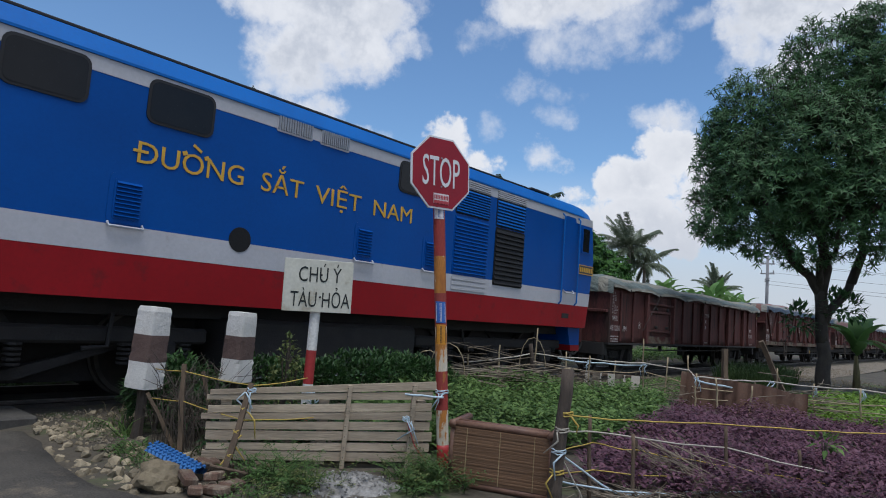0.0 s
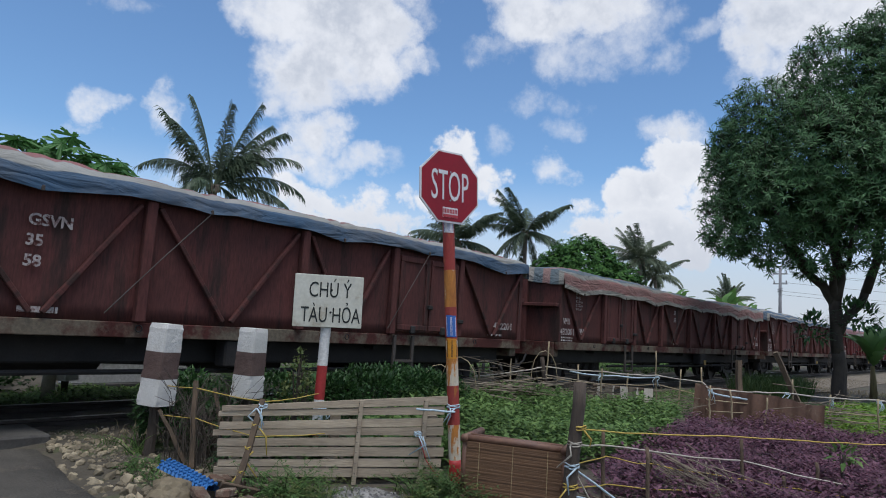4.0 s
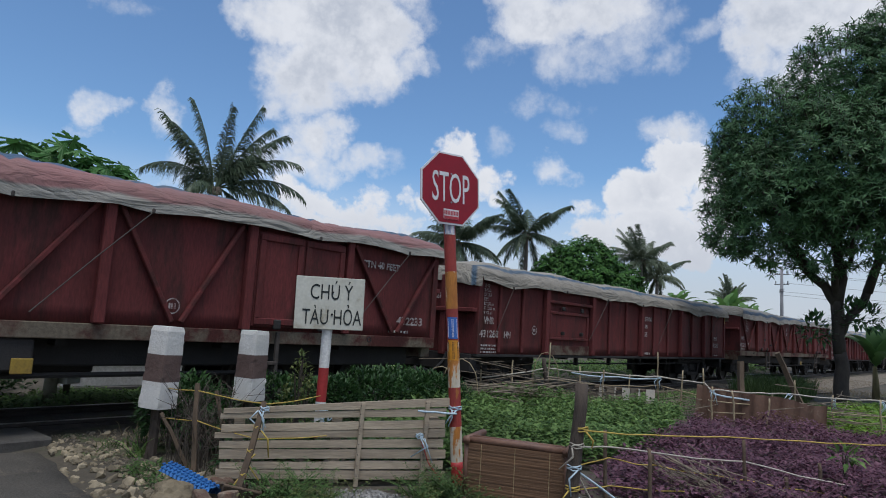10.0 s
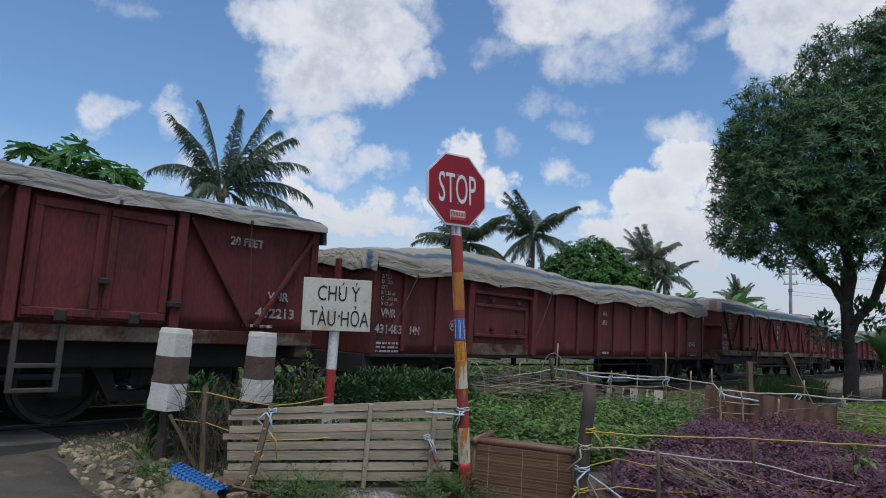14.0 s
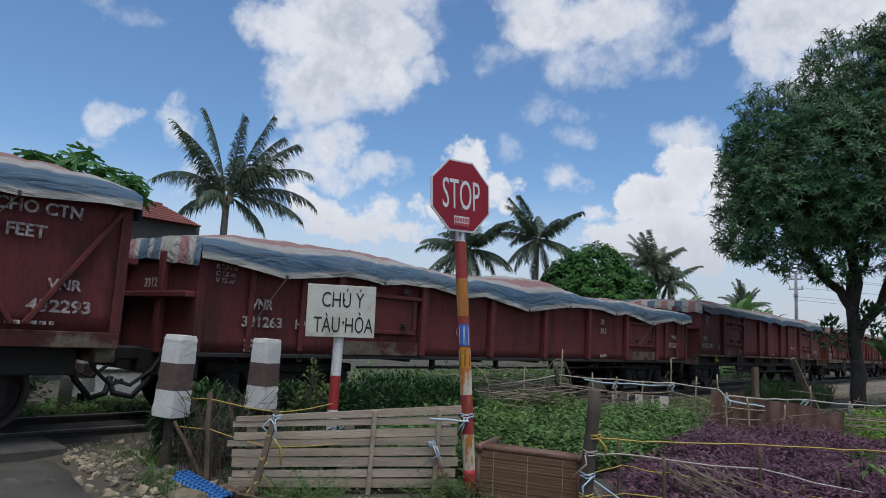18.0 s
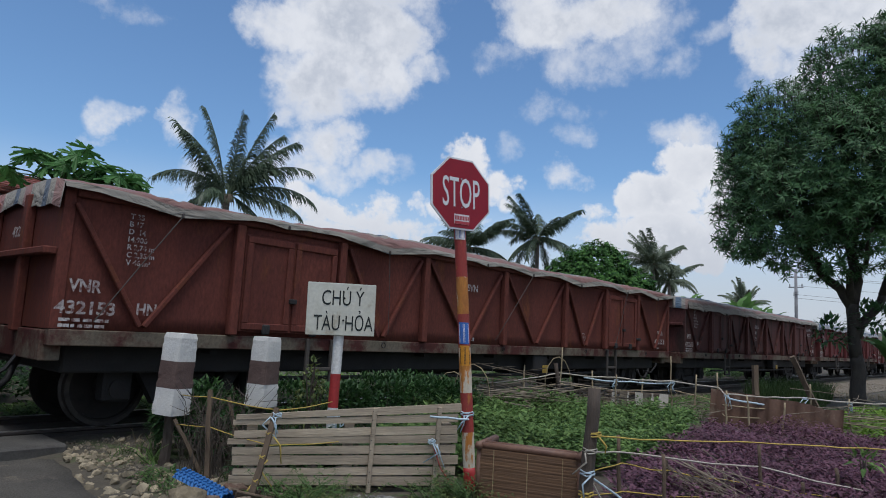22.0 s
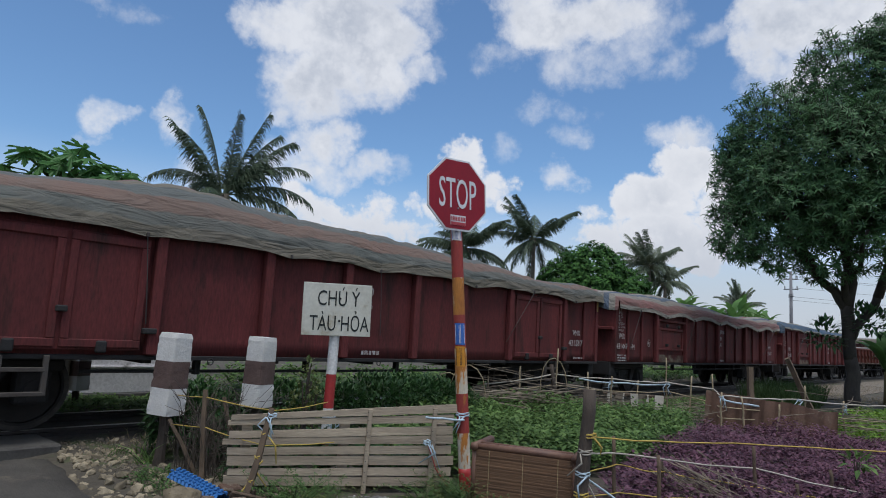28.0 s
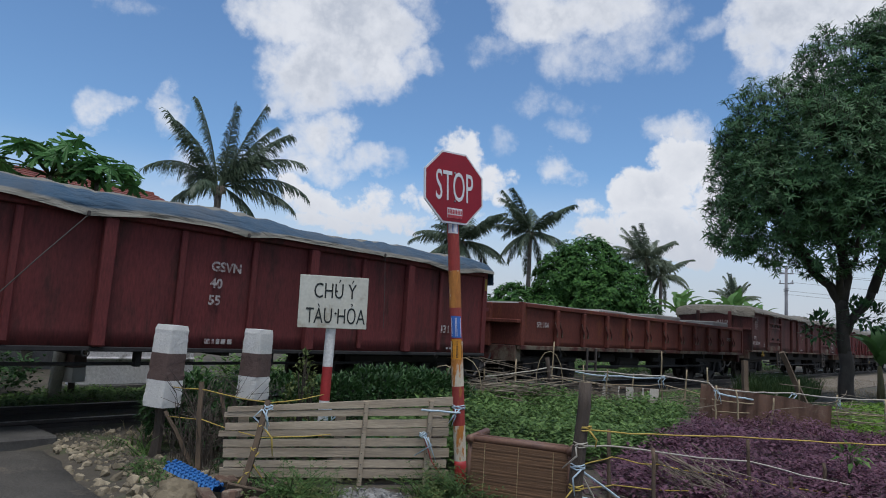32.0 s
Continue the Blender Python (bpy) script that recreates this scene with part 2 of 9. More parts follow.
def tarp_mat(name, bands, dirt=0.45):
    """Woven plastic sheet with lengthwise coloured bands (position across the sheet in metres, colour), faded and dirty."""
    m = bpy.data.materials.new(name)
    m.use_nodes = True
    t = m.node_tree
    p = t.nodes["Principled BSDF"]
    uv = t.nodes.new("ShaderNodeUVMap")
    uv.uv_map = "sheet"
    sep_uv = t.nodes.new("ShaderNodeSeparateXYZ")
    t.links.new(uv.outputs[0], sep_uv.inputs[0])
    obj = t.nodes.new("ShaderNodeTexCoord").outputs["Object"]
    wob = t.nodes.new("ShaderNodeTexNoise")
    wob.inputs["Scale"].default_value, wob.inputs["Detail"].default_value = 2.2, 4.0
    t.links.new(obj, wob.inputs["Vector"])
    a = t.nodes.new("ShaderNodeMath")
    a.operation = "MULTIPLY_ADD"
    t.links.new(wob.outputs["Fac"], a.inputs[0])
    a.inputs[1].default_value = 0.05
    t.links.new(sep_uv.outputs["Y"], a.inputs[2])
    period = bands[-1][0]
    fr = t.nodes.new("ShaderNodeMath")
    fr.operation = "FRACT"
    dv = t.nodes.new("ShaderNodeMath")
    dv.operation = "DIVIDE"
    t.links.new(a.outputs[0], dv.inputs[0])
    dv.inputs[1].default_value = period
    t.links.new(dv.outputs[0], fr.inputs[0])
    ramp = t.nodes.new("ShaderNodeValToRGB")
    ramp.color_ramp.interpolation = "LINEAR"
    els = ramp.color_ramp.elements
    while len(els) > 1:
        els.remove(els[-1])
    fade = 0.56
    els[0].position, els[0].color = 0.0, (*[c * fade for c in bands[0][1]], 1)
    for i in range(len(bands) - 1):
        e = els.new(min(bands[i][0] / period, 0.999) - 0.012)
        e.color = (*[c * fade for c in bands[i][1]], 1)
        e = els.new(min(bands[i][0] / period, 0.999) + 0.012)
        e.color = (*[c * fade for c in bands[i + 1][1]], 1)
    t.links.new(fr.outputs[0], ramp.inputs[0])
    grime = t.nodes.new("ShaderNodeTexNoise")
    grime.inputs["Scale"].default_value, grime.inputs["Detail"].default_value, grime.inputs["Roughness"].default_value = 0.9, 8.0, 0.7
    t.links.new(obj, grime.inputs["Vector"])
    gr = t.nodes.new("ShaderNodeMapRange")
    t.links.new(grime.outputs["Fac"], gr.inputs["Value"])
    for key, v in (("From Min", 0.35), ("From Max", 0.7), ("To Min", 0.0), ("To Max", dirt * 1.4)):
        gr.inputs[key].default_value = v
    mixn = t.nodes.new("ShaderNodeMix")
    mixn.data_type = "RGBA"
    t.links.new(gr.outputs[0], mixn.inputs["Factor"])
    t.links.new(ramp.outputs[0], mixn.inputs["A"])
    mixn.inputs["B"].default_value = (0.125, 0.112, 0.095, 1)
    t.links.new(mixn.outputs["Result"], p.inputs["Base Color"])
    p.inputs["Roughness"].default_value = 0.7
    p.inputs["Specular IOR Level"].default_value = 0.2
    crease = t.nodes.new("ShaderNodeTexNoise")
    crease.inputs["Scale"].default_value, crease.inputs["Detail"].default_value, crease.inputs["Distortion"].default_value = 1.6, 6.0, 0.5
    mp = t.nodes.new("ShaderNodeMapping")
    mp.inputs["Scale"].default_value, mp.inputs["Rotation"].default_value = (0.9, 2.6, 3.4), (0.0, 0.30, 0.0)
    t.links.new(obj, mp.inputs["Vector"])
    t.links.new(mp.outputs[0], crease.inputs["Vector"])
    bp = t.nodes.new("ShaderNodeBump")
    bp.inputs["Strength"].default_value, bp.inputs["Distance"].default_value = 1.0, 0.10
    ridge = t.nodes.new("ShaderNodeMath")        # sharp creases: the noise folded at its middle
    ridge.operation = "ABSOLUTE"
    centred = t.nodes.new("ShaderNodeMath")
    centred.operation = "SUBTRACT"
    centred.inputs[1].default_value = 0.5
    t.links.new(crease.outputs["Fac"], centred.inputs[0])
    t.links.new(centred.outputs[0], ridge.inputs[0])
    t.links.new(ridge.outputs[0], bp.inputs["Height"])
    t.links.new(bp.outputs[0], p.inputs["Normal"])
    return m


M_EARTH = mat("earth", (0.088, 0.074, 0.055), (0.050, 0.044, 0.032), 0.95, 0.8, 30, grain=0.3, bump=0.6, bump_scale=14, rust=(0.07, 0.10, 0.03), rust_scale=0.5)
M_ROAD = mat("worn_asphalt", (0.098, 0.089, 0.075), (0.055, 0.051, 0.045), 0.92, 1.3, 70, grain=0.5, bump=0.8, rust=(0.15, 0.125, 0.095), rust_scale=1.6, spec=0.25)
M_SLAB = mat("crossing_concrete", (0.088, 0.083, 0.074), (0.058, 0.055, 0.05), 0.92, 2.0, 60, bump=0.4, spec=0.25, rust=(0.06, 0.055, 0.05), rust_scale=2.2)
M_STONE = mat("limestone", (0.27, 0.225, 0.150), (0.14, 0.115, 0.078), 0.95, 6, 40, vary=0.4, bump=0.5)
# Ballast: dirt, plus the train's shade put in as a darker base colour.
M_BALLAST = mat("ballast", (0.075, 0.063, 0.052), (0.032, 0.028, 0.024), 0.95, 9, 60, vary=0.3, bump=0.6, bump_scale=25)
M_RAIL = mat("rail_steel", (0.055, 0.045, 0.040), (0.03, 0.026, 0.024), 0.6, 4, 50, metal=0.4, bump=0.15)
M_RAILTOP = mat("worn_rail_head", (0.42, 0.41, 0.40), (0.25, 0.24, 0.23), 0.35, 6, 80, metal=0.9, bump=0.05, stretch=(0.2, 4, 4))
M_SLEEPER = mat("old_sleeper", (0.10, 0.085, 0.07), (0.05, 0.045, 0.04), 0.95, 3, 30, vary=0.2, bump=0.5)

RED_A, RED_B, RED_C = (0.134, 0.032, 0.031), (0.104, 0.037, 0.033), (0.148, 0.044, 0.031)
M_WAGON = [
    mat("oxide_red_paint", RED_A, (0.086, 0.024, 0.023), 0.75, 1.1, 38, grain=0.28, bump=0.3, bump_scale=6, stretch=(1.3, 1, 0.28), rust=(0.048, 0.022, 0.019), rust_scale=2.4, rust_at=(0.50, 0.66), spec=0.2),
    mat("faded_oxide_paint", RED_B, (0.070, 0.030, 0.027), 0.78, 1.4, 36, grain=0.3, bump=0.32, bump_scale=6, stretch=(1.5, 1, 0.22), rust=(0.040, 0.024, 0.021), rust_scale=2.6, rust_at=(0.50, 0.62), spec=0.2),
    mat("rusty_oxide_paint", RED_C, (0.078, 0.024, 0.019), 0.8, 1.3, 36, grain=0.28, bump=0.3, bump_scale=8, stretch=(1, 1, 0.4), rust=(0.15, 0.050, 0.024), rust_scale=2.6, rust_at=(0.56, 0.68), spec=0.2),
]
M_SILL = mat("dusty_sill_paint", (0.080, 0.025, 0.021), (0.056, 0.020, 0.017), 0.85, 1.0, 30, grain=0.25, bump=0.2, rust=(0.135, 0.112, 0.082), rust_scale=1.1, rust_at=(0.46, 0.56), spec=0.2)
M_LADDER = mat("dusty_step_iron", (0.075, 0.066, 0.057), (0.045, 0.036, 0.031), 0.85, 3, 40, grain=0.2, bump=0.2)
M_UNDER = mat("underframe_grime", (0.028, 0.026, 0.025), (0.019, 0.018, 0.018), 0.85, 4, 40, grain=0.3, bump=0.3)
M_BOGIE = mat("bogie_grime", (0.029, 0.027, 0.026), (0.021, 0.019, 0.019), 0.85, 5, 40, grain=0.3, bump=0.3)
M_WHEEL = mat("wheel_steel", (0.035, 0.030, 0.027), (0.02, 0.018, 0.017), 0.6, 8, 60, metal=0.5, bump=0.1)
M_TYRE = mat("worn_tyre", (0.085, 0.075, 0.068), (0.04, 0.036, 0.033), 0.55, 8, 60, metal=0.6, bump=0.05)
M_STENCIL = mat("stencil_white", (0.48, 0.45, 0.43), (0.26, 0.21, 0.20), 0.85, 7, 60, grain=0.25, bump=0, rust=(0.13, 0.055, 0.05), rust_scale=19, rust_at=(0.49, 0.60), spec=0.2)
M_ROPE = mat("dark_rope", (0.07, 0.06, 0.055), rough=0.9, bump=0)
M_HOSE = mat("brake_hose_rubber", (0.018, 0.017, 0.017), rough=0.6, bump=0.1)
M_HOOK = mat("yellow_paint", (0.36, 0.24, 0.03), (0.16, 0.10, 0.03), 0.6, bump=0.1)
M_CARGO = mat("grey_cargo", (0.25, 0.24, 0.22), (0.16, 0.15, 0.14), 0.95, 1.5, 30, bump=0.5)

M_BLUE = mat("loco_blue", (0.002, 0.070, 0.31), (0.002, 0.058, 0.26), 0.42, 0.8, 30, grain=0.06, bump=0.05, bump_scale=2.0, spec=0.12)
# Lit copy of the loco blue: light from above put into the colour.
M_LITBLUE = mat("loco_lit_blue", (0.006, 0.12, 0.42), (0.005, 0.10, 0.36), 0.5, 1.2, 30, grain=0.08, bump=0.05, bump_scale=3, spec=0.15)
M_LWHITE = mat("loco_white", (0.45, 0.45, 0.475), (0.385, 0.385, 0.41), 0.55, 1.0, 25, grain=0.06, bump=0.04, bump_scale=3, rust=(0.33, 0.30, 0.28), rust_scale=3.5, rust_at=(0.64, 0.78))
M_LRED = mat("loco_red", (0.26, 0.008, 0.012), (0.215, 0.007, 0.010), 0.55, 1.0, 25, grain=0.07, bump=0.04, bump_scale=3, rust=(0.17, 0.012, 0.014), rust_scale=3, spec=0.15)
M_GLASS = mat("dark_window", (0.006, 0.007, 0.009), (0.010, 0.011, 0.013), 0.2, 2, 30, grain=0.05, bump=0, spec=0.25)
M_RUBBER = mat("window_rubber", (0.012, 0.012, 0.013), rough=0.6, bump=0)
M_GOLD = mat("gold_letter_paint", (0.62, 0.36, 0.035), (0.50, 0.28, 0.03), 0.45, 6, 40, grain=0.08, bump=0)
M_GRILLE = mat("grille_metal", (0.30, 0.32, 0.35), (0.18, 0.19, 0.21), 0.5, 6, 40, metal=0.3, bump=0.1)
# Solid backing plates; the shade inside louvres and filler hole is their colour.
M_SHADEBLACK = mat("shade_black", (0.006, 0.006, 0.007), rough=0.8, bump=0)
M_CHROME = mat("handrail_white", (0.45, 0.47, 0.52), rough=0.4, bump=0)
M_PLATE = mat("plate_black", (0.02, 0.025, 0.05), rough=0.4, bump=0)

M_POLE_RED = mat("pole_red", (0.30, 0.035, 0.028), (0.22, 0.04, 0.03), 0.6, 5, 40, rust=(0.33, 0.115, 0.028), rust_scale=6, rust_at=(0.57, 0.63), bump=0.25, stretch=(1.6, 1.6, 0.45))
M_POLE_WHITE = mat("pole_white", (0.58, 0.53, 0.44), (0.48, 0.40, 0.28), 0.6, 5, 40, rust=(0.42, 0.16, 0.03), rust_scale=7, rust_at=(0.47, 0.52), bump=0.25, stretch=(1.6, 1.6, 0.45))
M_POLE_RUST = mat("pole_rust", (0.42, 0.17, 0.035), (0.25, 0.08, 0.025), 0.8, 6, 50, rust=(0.50, 0.45, 0.36), rust_scale=7, rust_at=(0.56, 0.6), bump=0.4, stretch=(1.6, 1.6, 0.45))
M_CLEANRED = mat("sign_post_red", (0.36, 0.03, 0.03), (0.28, 0.028, 0.026), 0.45, 4, 40, bump=0.08)
M_CLEANWHITE = mat("sign_post_white", (0.66, 0.65, 0.63), (0.55, 0.54, 0.5), 0.5, 4, 40, bump=0.08)
M_SIGNRED = mat("sign_red", (0.27, 0.008, 0.020), (0.21, 0.008, 0.017), 0.45, 3, 60, grain=0.08, bump=0.03, spec=0.3, rust=(0.10, 0.012, 0.016), rust_scale=9, rust_at=(0.68, 0.74))
M_SIGNWHITE = mat("sign_white", (0.66, 0.67, 0.68), (0.55, 0.55, 0.55), 0.45, 5, 60, grain=0.06, bump=0.02)
M_BOARD = mat("weathered_board_paint", (0.58, 0.57, 0.49), (0.47, 0.46, 0.38), 0.6, 3, 30, grain=0.08, bump=0.06, rust=(0.26, 0.20, 0.12), rust_scale=3.2, rust_at=(0.56, 0.74))
M_BLACKINK = mat("black_letter_paint", (0.015, 0.02, 0.018), rough=0.5, bump=0)
M_STICK_BLUE = mat("sticker_blue", (0.04, 0.13, 0.42), rough=0.4, bump=0)
M_STICK_ORANGE = mat("sticker_orange", (0.62, 0.26, 0.02), rough=0.4, bump=0)
M_STICK_WHITE = mat("sticker_white", (0.70, 0.66, 0.66), rough=0.4, bump=0)
M_STICK_RED = mat("sticker_red", (0.45, 0.05, 0.06), rough=0.4, bump=0)
M_POSTWHITE = mat("limewashed_concrete", (0.62, 0.605, 0.565), (0.55, 0.535, 0.50), 0.92, 4, 60, grain=0.08, bump=0.3, bump_scale=40, rust=(0.30, 0.25, 0.19), rust_scale=6, rust_at=(0.66, 0.76))
M_POSTBROWN = mat("brown_painted_concrete", (0.092, 0.058, 0.050), (0.130, 0.088, 0.074), 0.88, 5, 50, grain=0.12, bump=0.3, bump_scale=40, rust=(0.22, 0.19, 0.16), rust_scale=8, rust_at=(0.68, 0.74))
M_PALLET = mat("weathered_pine", (0.42, 0.345, 0.25), (0.27, 0.215, 0.155), 0.88, 2.2, 22, vary=0.16, grain=0.2, bump=0.35, stretch=(0.5, 6, 6), rust=(0.16, 0.115, 0.07), rust_scale=1.8, rust_at=(0.62, 0.75))
M_STAKE = mat("grey_stake_wood", (0.135, 0.095, 0.062), (0.075, 0.054, 0.038), 0.9, 5, 40, vary=0.25, bump=0.5, stretch=(4, 4, 0.6))
M_DARKPOST = mat("dark_fence_post", (0.085, 0.065, 0.05), (0.05, 0.04, 0.033), 0.9, 5, 40, vary=0.15, bump=0.6, stretch=(4, 4, 0.6))
M_BAMBOO = mat("dry_bamboo", (0.36, 0.29, 0.18), (0.22, 0.17, 0.10), 0.7, 4, 40, vary=0.25, bump=0.2)
M_CANE = mat("brown_cane", (0.16, 0.085, 0.055), (0.10, 0.05, 0.035), 0.55, 4, 40, vary=0.1, bump=0.2)
M_SLATMAT = mat("bamboo_slat", (0.175, 0.096, 0.050), (0.115, 0.062, 0.033), 0.65, 3, 40, vary=0.14, bump=0.2, stretch=(0.6, 6, 6))
M_THREAD = mat("pale_thread", (0.42, 0.32, 0.17), rough=0.9, bump=0)
M_YSTRING = mat("yellow_string", (0.50, 0.36, 0.08), (0.38, 0.27, 0.06), 0.7, bump=0)
M_WSTRING = mat("white_string", (0.46, 0.42, 0.35), (0.36, 0.32, 0.26), 0.7, bump=0)
M_BSTRING = mat("blue_white_strip", (0.48, 0.57, 0.62), (0.36, 0.46, 0.52), 0.7, bump=0)
M_RSTRING = mat("red_string", (0.48, 0.08, 0.07), rough=0.7, bump=0)
M_FOAM = mat("blue_foam", (0.025, 0.135, 0.36), (0.02, 0.10, 0.28), 0.7, 5, 50, bump=0.2)
M_BRICK = mat("red_brick", (0.125, 0.072, 0.050), (0.095, 0.062, 0.045), 0.95, 5, 40, vary=0.25, bump=0.5, rust=(0.23, 0.19, 0.14), rust_scale=7, rust_at=(0.46, 0.60))
M_BLOCK = mat("rough_block", (0.19, 0.155, 0.10), (0.12, 0.095, 0.06), 0.95, 5, 40, bump=0.6)
M_ASH = mat("lime_rubble", (0.30, 0.29, 0.272), (0.11, 0.105, 0.095), 0.95, 11, 60, vary=0.3, bump=0.6)
M_TWIG = mat("dry_twig", (0.090, 0.072, 0.056), (0.045, 0.037, 0.030), 0.9, 5, 30, bump=0.2)
M_BANANASTEM = mat("banana_stem", (0.17, 0.15, 0.065), (0.085, 0.06, 0.035), 0.8, 3, 25, bump=0.2, stretch=(3, 3, 0.5))
M_STRAW = mat("dead_stalks", (0.22, 0.18, 0.135), (0.13, 0.105, 0.08), 0.9, 4, 30, bump=0.2)
M_PALESTRAW = mat("pale_dry_stalks", (0.235, 0.195, 0.145), (0.125, 0.10, 0.075), 0.9, 4, 30, vary=0.3, bump=0.2)
M_BROWNSHEET = mat("brown_sheet", (0.115, 0.062, 0.040), (0.08, 0.045, 0.032), 0.8, 2, 25, bump=0.35, rust=(0.16, 0.12, 0.08), rust_scale=3)
M_WALLWHITE = mat("limewash_wall", (0.74, 0.74, 0.76), (0.60, 0.60, 0.63), 0.9, 1.8, 30, bump=0.3, rust=(0.27, 0.27, 0.26), rust_scale=3.5, rust_at=(0.58, 0.68))
M_WALLGREY = mat("grey_render", (0.12, 0.118, 0.115), (0.08, 0.078, 0.075), 0.9, 1.5, 30, bump=0.3)
M_ROOF = mat("orange_roof_tile", (0.175, 0.046, 0.030), (0.13, 0.036, 0.025), 0.8, 2.5, 30, vary=0.12, bump=0.25)
M_BARK = mat("mango_bark", (0.062, 0.052, 0.043), (0.034, 0.029, 0.025), 0.95, 6, 40, bump=0.9, bump_scale=16, stretch=(1, 1, 0.5))
M_PALMBARK = mat("palm_bark", (0.19, 0.165, 0.14), (0.12, 0.10, 0.085), 0.95, 3, 30, bump=0.7, bump_scale=12, stretch=(1, 1, 3))
M_GRAVEL = mat("tan_gravel", (0.21, 0.175, 0.13), (0.10, 0.085, 0.065), 0.95, 5, 22, grain=0.45, bump=1.0, bump_scale=16, rust=(0.06, 0.075, 0.03), rust_scale=0.7, rust_at=(0.58, 0.66))
M_CONCRETE = mat("grey_concrete", (0.42, 0.39, 0.33), (0.30, 0.28, 0.24), 0.9, 4, 40, bump=0.3)
M_FARPOLE = mat("utility_concrete", (0.24, 0.24, 0.25), rough=0.9, bump=0)
M_WIRE = mat("wire", (0.12, 0.12, 0.13), rough=0.6, bump=0)

L_MANGO = leaf_mat("mango_leaf", (0.034, 0.086, 0.034), (0.086, 0.182, 0.068), 0.5, 0.28, 0.3)
L_FARTREE = leaf_mat("far_tree_leaf", (0.025, 0.072, 0.020), (0.080, 0.185, 0.040), 0.6, 0.25, 0.15)
L_PALM = leaf_mat("palm_leaf", (0.040, 0.066, 0.040), (0.115, 0.150, 0.090), 0.45, 0.25, 0.3)
L_PALMDRY = leaf_mat("palm_leaf_olive", (0.10, 0.13, 0.085), (0.19, 0.225, 0.15), 0.5, 0.3, 0.25)
L_PAPAYA = leaf_mat("papaya_leaf", (0.036, 0.111, 0.034), (0.104, 0.240, 0.065), 0.5, 0.34, 0.25)
L_BANANA = leaf_mat("banana_leaf", (0.070, 0.155, 0.040), (0.14, 0.26, 0.075), 0.45, 0.35, 0.25)
L_HEDGE = leaf_mat("hedge_leaf", (0.016, 0.044, 0.015), (0.048, 0.105, 0.030), 0.5, 0.22, 0.25)
L_SHRUB = leaf_mat("young_shrub_leaf", (0.035, 0.075, 0.022), (0.095, 0.165, 0.050), 0.55, 0.28, 0.2)
L_YOUNG = leaf_mat("pale_young_leaf", (0.060, 0.090, 0.028), (0.175, 0.200, 0.070), 0.55, 0.3, 0.2)
L_GREEN = leaf_mat("greens_leaf", (0.048, 0.098, 0.028), (0.165, 0.255, 0.080), 0.6, 0.3, 0.15)
L_LIGHT = leaf_mat("salad_leaf", (0.09, 0.18, 0.02), (0.19, 0.30, 0.045), 0.5, 0.3)
L_PURPLE = leaf_mat("amaranth_leaf", (0.068, 0.028, 0.046), (0.175, 0.085, 0.115), 0.6, 0.25, 0.25)
L_GRASS = leaf_mat("grass_blade", (0.036, 0.070, 0.018), (0.082, 0.128, 0.040), 0.6, 0.3)
L_DRY = leaf_mat("dry_grass_blade", (0.16, 0.13, 0.08), (0.30, 0.25, 0.16), 0.8, 0.2)

